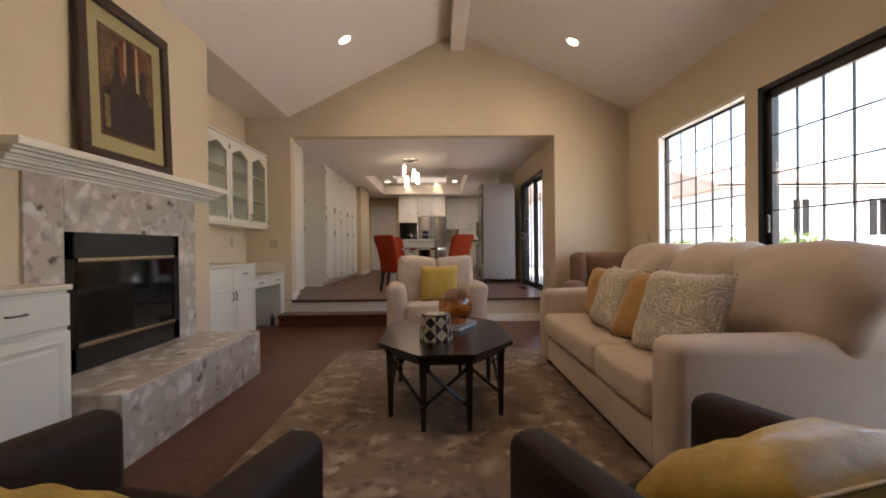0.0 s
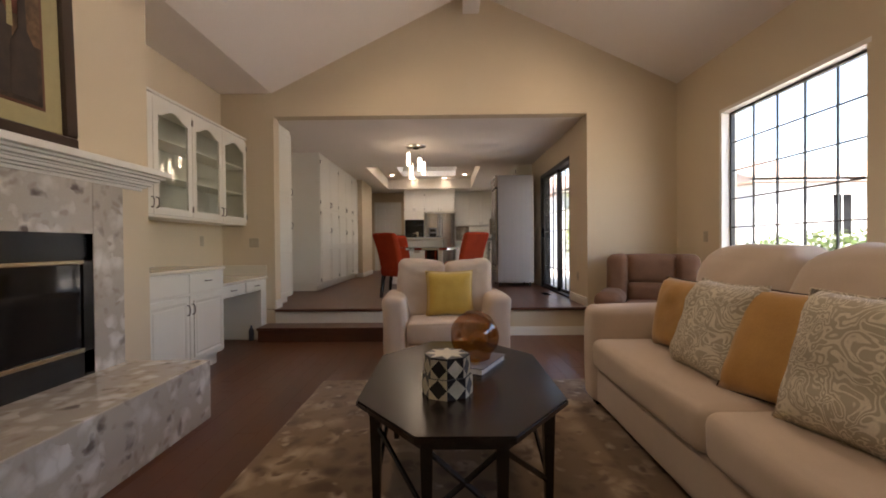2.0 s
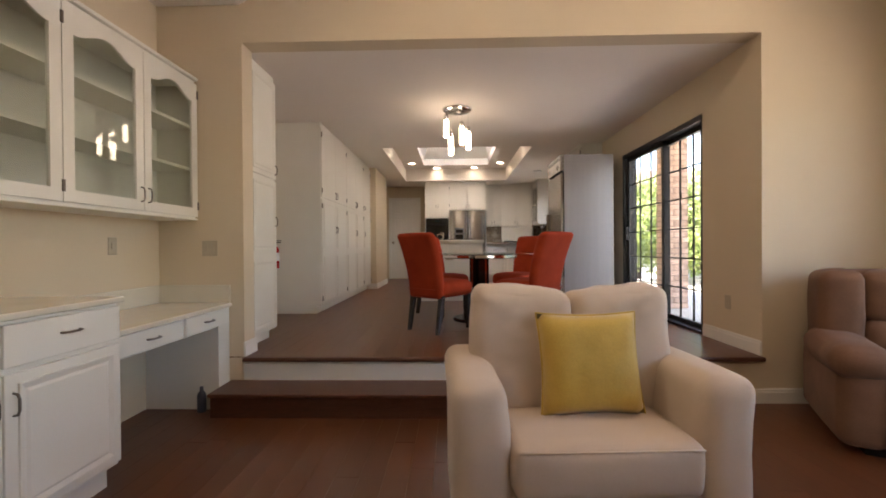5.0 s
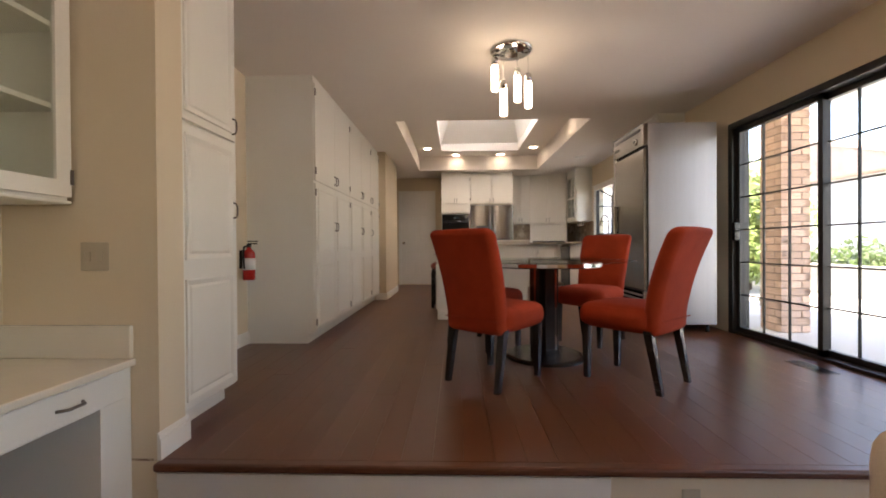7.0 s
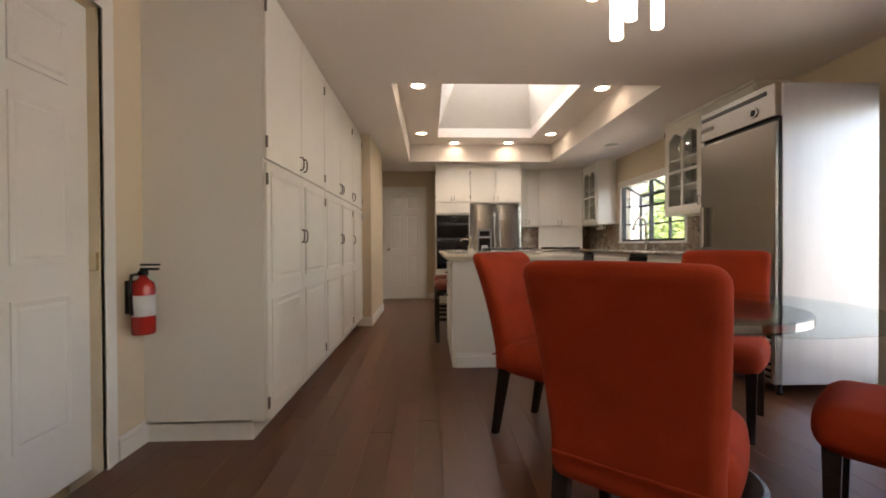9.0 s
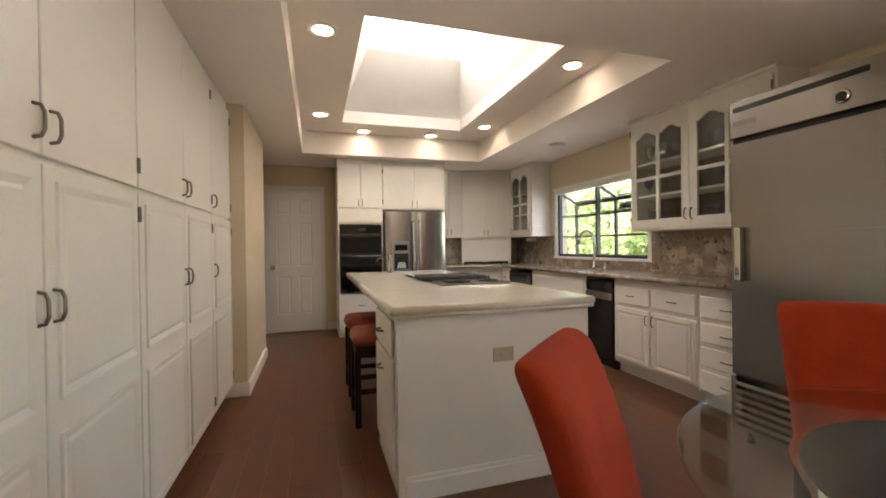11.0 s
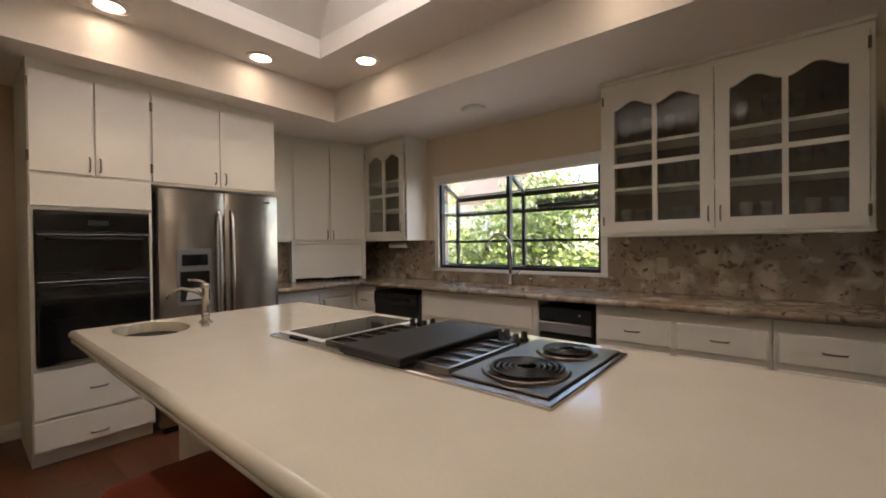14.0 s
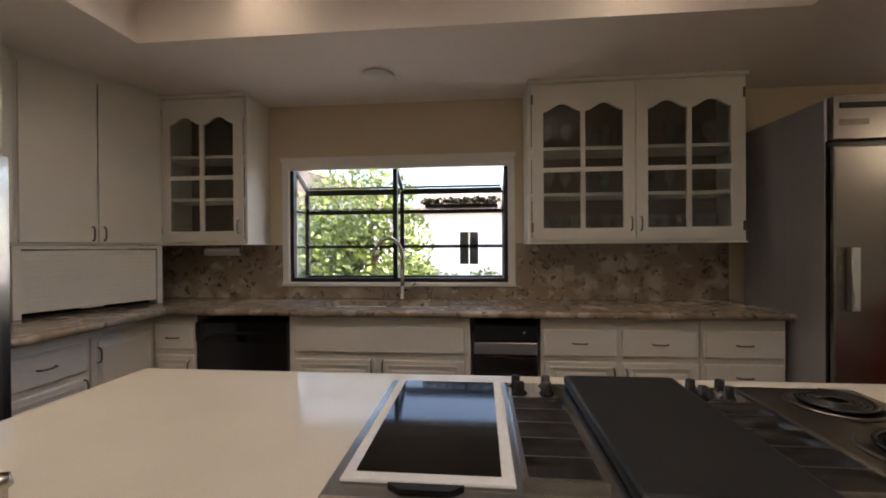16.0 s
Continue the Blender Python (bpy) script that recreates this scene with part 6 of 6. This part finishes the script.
# two leather armchairs that the camera starts between
def leather_chair(m, label):
    root = thing("leather_armchair", m, label, "armchair", "pair of leather armchairs")
    soft("base", root, -0.36, -0.30, 0.06, 0.36, 0.32, 0.30, p=14, mat=DARK_LEATHER)
    soft("seat_cushion", root, -0.275, -0.25, 0.28, 0.275, 0.38, 0.44, p=7, n=10, mat=DARK_LEATHER)
    for s in (-1, 1):
        soft("arm", root, min(s * 0.27, s * 0.39), -0.30, 0.05, max(s * 0.27, s * 0.39), 0.40, 0.64, p=9, n=10, mat=DARK_LEATHER)
    soft("back", root, -0.38, -0.42, 0.06, 0.38, -0.22, 0.74, p=8, n=10, mat=DARK_LEATHER)
    for x in (-0.32, 0.32):
        for y in (-0.34, 0.32):
            part("foot", one(x - 0.025, y - 0.025, 0, x + 0.025, y + 0.025, 0.07), ESPRESSO, root)
    return root


m1, m2 = pose(-0.40, 0.86, 0.0, 0, 0, -14), pose(1.04, 0.90, 0.0, 0, 0, 21)
leather_chair(m1, "dark brown leather armchair")
leather_chair(m2, "dark brown leather armchair with a yellow pillow")
SATIN = material("gold_satin", (0.62, 0.42, 0.10), 0.35, dark=(0.45, 0.28, 0.05), scale=14, amount=1.6, grain=0.05, bump=0.4, bump_scale=30)
throw_pillow("shiny gold satin pillow on a leather armchair", m2 @ pose(0.05, 0.16, 0.50, 58, 0, -6), 0.50, 0.40, 0.21, SATIN, 11)
throw_pillow("shiny gold satin pillow on the other leather armchair", m1 @ pose(-0.04, 0.14, 0.48, 62, 0, 0), 0.46, 0.36, 0.16, SATIN, 12)

# ---- dining set ----
TB = (0.10, 7.75)
dt = thing("dining_table", pose(TB[0], TB[1], FLOOR2), "round glass dining table on a dark wood pedestal", "dining table")
gl = part("glass_top", lathe(B(), [(0, 0.742), (0.655, 0.742), (0.66, 0.747), (0.655, 0.752), (0, 0.752)], 64), TABLE_GLASS, dt, "clear glass top with a green edge", True)
for p in gl.data.polygons:
    p.use_smooth = False
part("support_ring", lathe(B(), [(0.0, 0.70), (0.42, 0.70), (0.425, 0.741), (0.0, 0.741)], 40), ESPRESSO, dt, "dark wood support disc")
part("steel_band", lathe(B(), [(0.4255, 0.708), (0.428, 0.708), (0.428, 0.734), (0.4255, 0.734)], 40), CHROME, dt)
for a in (20, 110, 200, 290):
    post = part("post", one(0.035, -0.05, 0.03, 0.10, 0.05, 0.70, 0.006, 1), ESPRESSO, dt)
    post.matrix_local = pose(0, 0, 0, 0, 0, a)
    st = part("steel_strip", one(0.1005, 0.028, 0.034, 0.1045, 0.045, 0.70), CHROME, dt)
    st.matrix_local = pose(0, 0, 0, 0, 0, a)
part("base_disc", lathe(B(), [(0, 0), (0.30, 0), (0.30, 0.02), (0.28, 0.03), (0, 0.034)], 40), ESPRESSO, dt)


def dining_chair():
    root = thing("dining_chair", pose(0, 0, 0), "rust red upholstered dining chair with dark wooden legs", "dining chair", "chairs round the dining table")
    soft("seat", root, -0.235, -0.26, 0.34, 0.235, 0.20, 0.49, p=7, n=12, mat=RED)
    bm = rounded(B(), -0.235, 0.15, 0.33, 0.235, 0.245, 0.96, p=9, n=14)
    for v in bm.verts:
        k = max(0.0, (v.co.z - 0.42) / 0.54)
        v.co.y += 0.10 * k * k + 0.06 * k
        v.co.x *= 1 - 0.10 * (1 - k) * (1 if k > 0 else 0.9)
    part("backrest", bm, RED, root, smooth=True)
    part("seam", tube(B(), [(-0.195, 0.262, 0.42), (0.195, 0.262, 0.42)], 0.004, 5), RED, root)
    for x in (-0.19, 0.19):
        for y0, y1 in ((-0.215, -0.215), (0.185, 0.25)):
            bm = B()
            lo = [bm.verts.new((x + a * 0.016, y1 + b * 0.016, 0)) for a, b in ((-1, -1), (1, -1), (1, 1), (-1, 1))]
            hi = [bm.verts.new((x + a * 0.024, y0 + b * 0.024, 0.36)) for a, b in ((-1, -1), (1, -1), (1, 1), (-1, 1))]
            bm.faces.new(lo[::-1])
            bm.faces.new(hi)
            for i in range(4):
                bm.faces.new((lo[i], lo[(i + 1) % 4], hi[(i + 1) % 4], hi[i]))
            part("leg", bm, ESPRESSO, root)
    return root


chair = dining_chair()
spots = [((-0.33, 7.24), (0.43, 0.51)), ((-0.335, 8.14), (0.68, -0.73)), ((0.63, 8.30), (-0.53, -0.55)), ((0.56, 7.22), (-0.45, 0.53))]
for k, ((x, y), (fx, fy)) in enumerate(spots):
    m = pose(x, y, FLOOR2, 0, 0, math.degrees(math.atan2(fx, -fy)))
    if k == 0:
        chair.matrix_world = m
    else:
        copy_thing(chair, m)

# bar stools
bs = thing("bar_stool", pose(-0.74, 10.43, FLOOR2), "dark wood counter stool with a chestnut leather seat", "stool", "stools at the island")
soft("seat", bs, -0.19, -0.18, 0.54, 0.19, 0.18, 0.63, p=6, n=12, mat=RED_LEATHER)
part("apron", one(-0.18, -0.17, 0.48, 0.18, 0.17, 0.545), ESPRESSO, bs)
for x in (-0.17, 0.17):
    for y in (-0.16, 0.16):
        part("leg", one(x - 0.02, y - 0.02, 0, x + 0.02, y + 0.02, 0.51, 0.003, 1), ESPRESSO, bs)
for x in (-0.17, 0.17):
    part("stretcher", one(x - 0.012, -0.15, 0.16, x + 0.012, 0.15, 0.19), ESPRESSO, bs)
for y in (-0.16, 0.16):
    part("stretcher", one(-0.15, y - 0.012, 0.22, 0.15, y + 0.012, 0.25), ESPRESSO, bs)
copy_thing(bs, pose(-0.74, 11.04, FLOOR2))

# floor register
fr = thing("floor_register", pose(1.89, 7.48, FLOOR2, 0, 0, 0), "dark metal floor register by the sliding door", "floor vent")
part("rim", one(-0.06, -0.16, 0.0, 0.06, 0.16, 0.004), material("bronze_metal", (0.08, 0.05, 0.035), 0.35, 0.8), fr)
for k in range(12):
    part("slat", one(-0.045, -0.145 + k * 0.025, 0.004, 0.045, -0.133 + k * 0.025, 0.007), BLACK, fr)

# ---- outside ----
GROUND = material("pale_paving", (0.64, 0.60, 0.54), 0.85, dark=(0.57, 0.53, 0.47), scale=1.2, grain=0.08, grain_scale=60, bump=0.3, bump_scale=40)
STUCCO = material("white_stucco", (0.62, 0.63, 0.64), 0.9, dark=(0.58, 0.59, 0.60), scale=1.5, grain=0.04, bump=0.4, bump_scale=60)
CLAY = material("clay_roof_tile", (0.56, 0.42, 0.35), 0.8, dark=(0.47, 0.33, 0.26), scale=4, grain=0.12, vary=0.2)
bm = B()
big = [bm.verts.new(p) for p in ((-300, -300, -0.12), (400, -300, -0.12), (400, 300, -0.12), (-300, 300, -0.12))]
bm.faces.new(big)
solid("ground", bm, GROUND, "pale paved ground outside", "ground", "structure")
solid("patio", one(KX + 0.16, 6.34, -0.10, 9.0, 14.2, 0.28), GROUND, "sunlit pale concrete patio outside the sliding door", "patio", "structure")

BRICK = material("salmon_brick", (0.66, 0.46, 0.35), 0.85, dark=(0.57, 0.38, 0.28), scale=9, grain=0.12, grain_scale=90, bump=0.4, bump_scale=120, vary=0.18)
MORTAR = material("mortar", (0.30, 0.22, 0.17), 0.9, scale=20, grain=0.08)
pil = thing("brick_pillar", pose(2.97, 9.10, 0.28), "salmon brick patio pillar with pale joints", "pillar")
PWD = 0.30
part("core", one(-PWD / 2 + 0.008, -PWD / 2 + 0.008, 0, PWD / 2 - 0.008, PWD / 2 - 0.008, 2.6), MORTAR, pil)
bl, bh = 0.20, 0.067
me_brick = mesh_of(one(-bl / 2, -0.03, 0, bl / 2, 0.03, bh, 0.004, 1), "brick", BRICK)
for face in range(4):
    for row in range(33):
        off = 0.0 if row % 2 == 0 else 0.105
        for k in range(2 if row % 2 == 0 else 3):
            s = -PWD / 2 + bl / 2 + k * 0.21 + (0.005 if row % 2 == 0 else -0.105)
            a, e = max(s - bl / 2, -PWD / 2), min(s + bl / 2, PWD / 2)
            if e - a < 0.03:
                continue
            ob = new("brick", me_brick)
            ob.parent = pil
            ob.matrix_local = pose(0, 0, 0, 0, 0, 90 * face) @ pose((a + e) / 2, -PWD / 2 + 0.03, 0.006 + row * 0.0775) @ Matrix.Diagonal(((e - a) / bl, 1, 1, 1))
solid("porch_roof", one(KX + 0.16, 6.34, 2.92, 4.2, 9.7, 3.02), STUCCO, "plain stucco porch ceiling over the patio", "porch roof", "structure")

PLANTER = thing("garden_wall", pose(0, 0, 0), "low pale garden wall at the patio's edge", "garden wall")
part("wall", one(6.2, 6.5, -0.1, 6.5, 16.0, 0.78), STUCCO, PLANTER)
part("coping", one(6.14, 6.5, 0.78, 6.56, 16.0, 0.83, 0.008, 1), GROUND, PLANTER)

LEAF = material("hedge_leaf", (0.10, 0.15, 0.035), 0.6, dark=(0.05, 0.09, 0.02), scale=3, grain=0.3, grain_scale=30)
LEAF_LIGHT = material("young_leaf", (0.30, 0.36, 0.10), 0.5, dark=(0.13, 0.20, 0.05), scale=3, grain=0.3, grain_scale=30)
for mt in (LEAF, LEAF_LIGHT):
    mt.node_tree.nodes["Principled BSDF"].inputs["Subsurface Weight"].default_value = 0.0
BARK = material("bark", (0.12, 0.085, 0.06), 0.9, scale=12, grain=0.3, bump=0.6, bump_scale=40)


def leaves(count, blobs, size, seed):
    """Leaf blades strewn through a few uneven lumps; blobs: (x, y, z, rx, ry, rz)."""
    r = random.Random(seed)
    verts, faces = [], []
    for _ in range(count):
        bx, by, bz, rx, ry, rz = r.choice(blobs)
        d = Vector((r.gauss(0, 1), r.gauss(0, 1), r.gauss(0, 1))).normalized() * (r.random() ** 0.4)
        c = Vector((bx + d.x * rx, by + d.y * ry, bz + d.z * rz))
        a = Vector((r.gauss(0, 1), r.gauss(0, 1), r.gauss(0, 1))).normalized()
        b = (a.orthogonal().normalized() + 0.7 * a.cross(a.orthogonal()).normalized() * r.uniform(-1, 1)).normalized()
        s = size * r.uniform(0.6, 1.4)
        k = len(verts)
        verts += [c - a * s, c + b * s * 0.45 + a * s * 0.1, c + a * s, c - b * s * 0.45 + a * s * 0.1]
        faces.append((k, k + 1, k + 2, k + 3))
    me = bpy.data.meshes.new("leaves")
    me.from_pydata(verts, [], faces)
    return me


def bush(name, label, blobs, count, size, seed, mat, trunk):
    root = thing(name, pose(0, 0, 0), label, "tree" if trunk else "shrub")
    if trunk:
        x, y, z = trunk
        top = Vector(blobs[0][:3])
        part("trunk", tube(B(), [(x, y, z), (x + 0.05, y + 0.04, z + 0.8), top], 0.09, 8, 0.04), BARK, root, smooth=True)
        for bl_ in blobs[1:]:
            part("limb", tube(B(), [(x + 0.05, y + 0.04, z + 0.8), (Vector(bl_[:3]) + top) / 2, bl_[:3]], 0.04, 6, 0.012), BARK, root, smooth=True)
    else:
        for bl_ in blobs[:6]:
            part("stem", tube(B(), [(bl_[0], bl_[1], -0.1), bl_[:3]], 0.02, 5, 0.008), BARK, root)
    me = leaves(count, blobs, size, seed)
    me.materials.append(mat)
    ob = new("crown", me)
    ob.parent = root
    return root


r = random.Random(5)
bush("flowering_shrub", "green flowering shrubs along the garden wall", [(6.75 + r.uniform(-0.2, 0.3), 7.2 + k * 0.55, 0.85 + r.uniform(-0.1, 0.15), 0.35, 0.42, 0.38) for k in range(15)], 9000, 0.045, 1, LEAF, None)
bush("climbing_shrub", "light green shrub at the foot of the pillar", [(3.35, 9.75, 0.55, 0.14, 0.16, 0.25), (3.36, 9.8, 1.0, 0.12, 0.14, 0.3), (3.3, 9.8, 1.4, 0.10, 0.12, 0.25)], 900, 0.04, 2, LEAF_LIGHT, None)
bush("garden_tree", "leafy tree outside the kitchen window", [(5.4, 12.6, 1.7, 0.8, 0.8, 0.7), (5.1, 13.3, 1.5, 0.7, 0.7, 0.6), (5.6, 13.9, 1.9, 0.8, 0.8, 0.7), (5.3, 12.9, 2.4, 0.9, 0.9, 0.6), (5.4, 14.4, 1.3, 0.7, 0.8, 0.7), (5.0, 12.2, 1.1, 0.5, 0.5, 0.5), (5.3, 13.4, 0.8, 0.7, 0.9, 0.5)], 9000, 0.06, 3, LEAF_LIGHT, (5.4, 13.2, -0.1))
bush("garden_tree", "leafy tree at the corner of the kitchen garden", [(5.2 + 0.3 * k, 15.0 + 0.8 * k, 1.2 + 0.55 * (k % 3), 0.9, 1.0, 0.8) for k in range(7)] + [(6.0, 16.5, 2.9, 1.1, 1.2, 0.6), (6.6, 18.2, 3.0, 1.1, 1.2, 0.7)], 9000, 0.07, 9, LEAF_LIGHT, (6.0, 17.0, -0.1))
pl = thing("shelf_plant", pose(0, 0, 1.9705), "trailing dark green plant on the window shelf", "plant")
part("pot", one(2.27, 10.95, 0.0, 2.37, 11.52, 0.03, 0.006, 1), material("dark_pot", (0.04, 0.03, 0.025), 0.6), pl)
me = leaves(900, [(2.32, 11.0 + 0.1 * k, 0.055, 0.06, 0.07, 0.035) for k in range(6)], 0.016, 6)
me.materials.append(LEAF)
ob = new("foliage", me)
ob.parent = pl


def house(name, m, w, d, h, label, windows):
    """A neighbour's house; its front at local y = 0 looks to -y."""
    root = thing(name, m, label, "house")
    part("wall", one(0, 0, 0, w, d, h), STUCCO, root)
    part("fascia", one(-0.4, -0.45, h, w + 0.4, -0.38, h + 0.16), TRIM, root)
    n = int((w + 0.9) / 0.24)
    me = None
    roof = part("roof", prism(B(), [(-0.45, h + 0.10), (d / 2, h + 0.10 + d * 0.19), (d + 0.4, h + 0.10), (d + 0.4, h + 0.02), (-0.45, h + 0.02)], "x", -0.4, w + 0.4), CLAY, root)
    run = math.hypot(d / 2 + 0.45, d * 0.19)
    tilt = math.degrees(math.atan2(d * 0.19, d / 2 + 0.45))
    rows = max(3, int(run / 0.42))
    bm = B()
    prof = [(0.10 * math.cos(a), 0.075 * math.sin(a)) for a in [math.pi * k / 5 for k in range(6)]]
    prism(bm, [(x, z) for x, z in prof], "y", 0.0, 0.44)
    me = mesh_of(bm, "roof_tile", CLAY, False)
    cnt = 0
    for i in range(n):
        for j in range(rows):
            if cnt >= 290:
                break
            cnt += 1
            ob = new("roof_tile", me)
            ob.parent = root
            ob.matrix_local = pose(-0.35 + i * 0.24, -0.47, h + 0.11, tilt) @ pose(0, j * 0.42, 0.004 * (j % 2))
    for x0, z0, x1, z1 in windows:
        wn_ = part("window", one(x0, -0.01, z0, x1, 0.02, z1), BLACK_GLASS, root)
        bm = B()
        for a, b, c, e in ((x0 - 0.06, z0 - 0.06, x1 + 0.06, z0), (x0 - 0.06, z1, x1 + 0.06, z1 + 0.06), (x0 - 0.06, z0, x0, z1), (x1, z0, x1 + 0.06, z1), ((x0 + x1) / 2 - 0.02, z0, (x0 + x1) / 2 + 0.02, z1)):
            box(bm, a, -0.04, b, c, 0.0, e)
        part("window_frame", bm, TRIM, wn_)
    return root


house("neighbour_house", pose(10.35, 14.5, -0.1), 9.0, 6.0, 3.15, "pale stucco neighbouring house with clay tile roof", [(2.5, 1.45, 3.1, 2.75), (5.2, 1.45, 5.9, 2.75)])
house("neighbour_house", pose(5.5, 19.5, -0.1), 8.0, 6.0, 3.5, "pale stucco wing with tall windows beyond the patio", [(1.2, 1.0, 2.6, 2.8), (3.9, 1.0, 5.2, 2.8), (6.3, 1.6, 7.0, 2.8)])
house("neighbour_house", pose(17.0, 13.6, -0.1, 0, 0, -90), 9.0, 6.0, 3.2, "pale stucco house beyond the kitchen garden", [(1.6, 1.0, 2.4, 2.4), (4.4, 1.0, 5.2, 2.4)])

# ---- floor planks, last ----


def planks(root, x0, x1, y0, y1, z, width=0.127):
    lengths = (1.15, 1.45, 1.75)
    meshes = []
    for length in lengths:
        bm = B()
        w, g, c = width - 0.0008, 0.0, 0.0007
        lo = [bm.verts.new(p) for p in ((0, g, -0.011), (w, g, -0.011), (w, length - 0.0015, -0.011), (0, length - 0.0015, -0.011))]
        mid = [bm.verts.new((v.co.x, v.co.y, -c)) for v in lo]
        hi = [bm.verts.new(p) for p in ((c, g + c, 0), (w - c, g + c, 0), (w - c, length - 0.0015 - c, 0), (c, length - 0.0015 - c, 0))]
        for a, b in ((lo, mid), (mid, hi)):
            for i in range(4):
                bm.faces.new((a[i], a[(i + 1) % 4], b[(i + 1) % 4], b[i]))
        bm.faces.new(hi)
        meshes.append(mesh_of(bm, "plank", WOOD_FLOOR))
    rng = random.Random(7)
    x = x0
    while x < x1 - 0.01:
        sx = min(1.0, (x1 - x) / width)
        y = y0 - rng.uniform(0, 0.0)
        first = rng.uniform(0.35, 1.0)
        while y < y1 - 0.02:
            k = rng.randrange(3)
            run = lengths[k] * (first if y == y0 else 1.0)
            run = min(run, y1 - y)
            ob = new("plank", meshes[k])
            ob.parent = root
            ob.location, ob.scale = (x, y, z), (sx, run / lengths[k], 1)
            y += run
        x += width


planks(floor_low, LX, RX, YS, 6.17, 0.0)
planks(floor_high, LX, KX, 6.17, YN, FLOOR2)
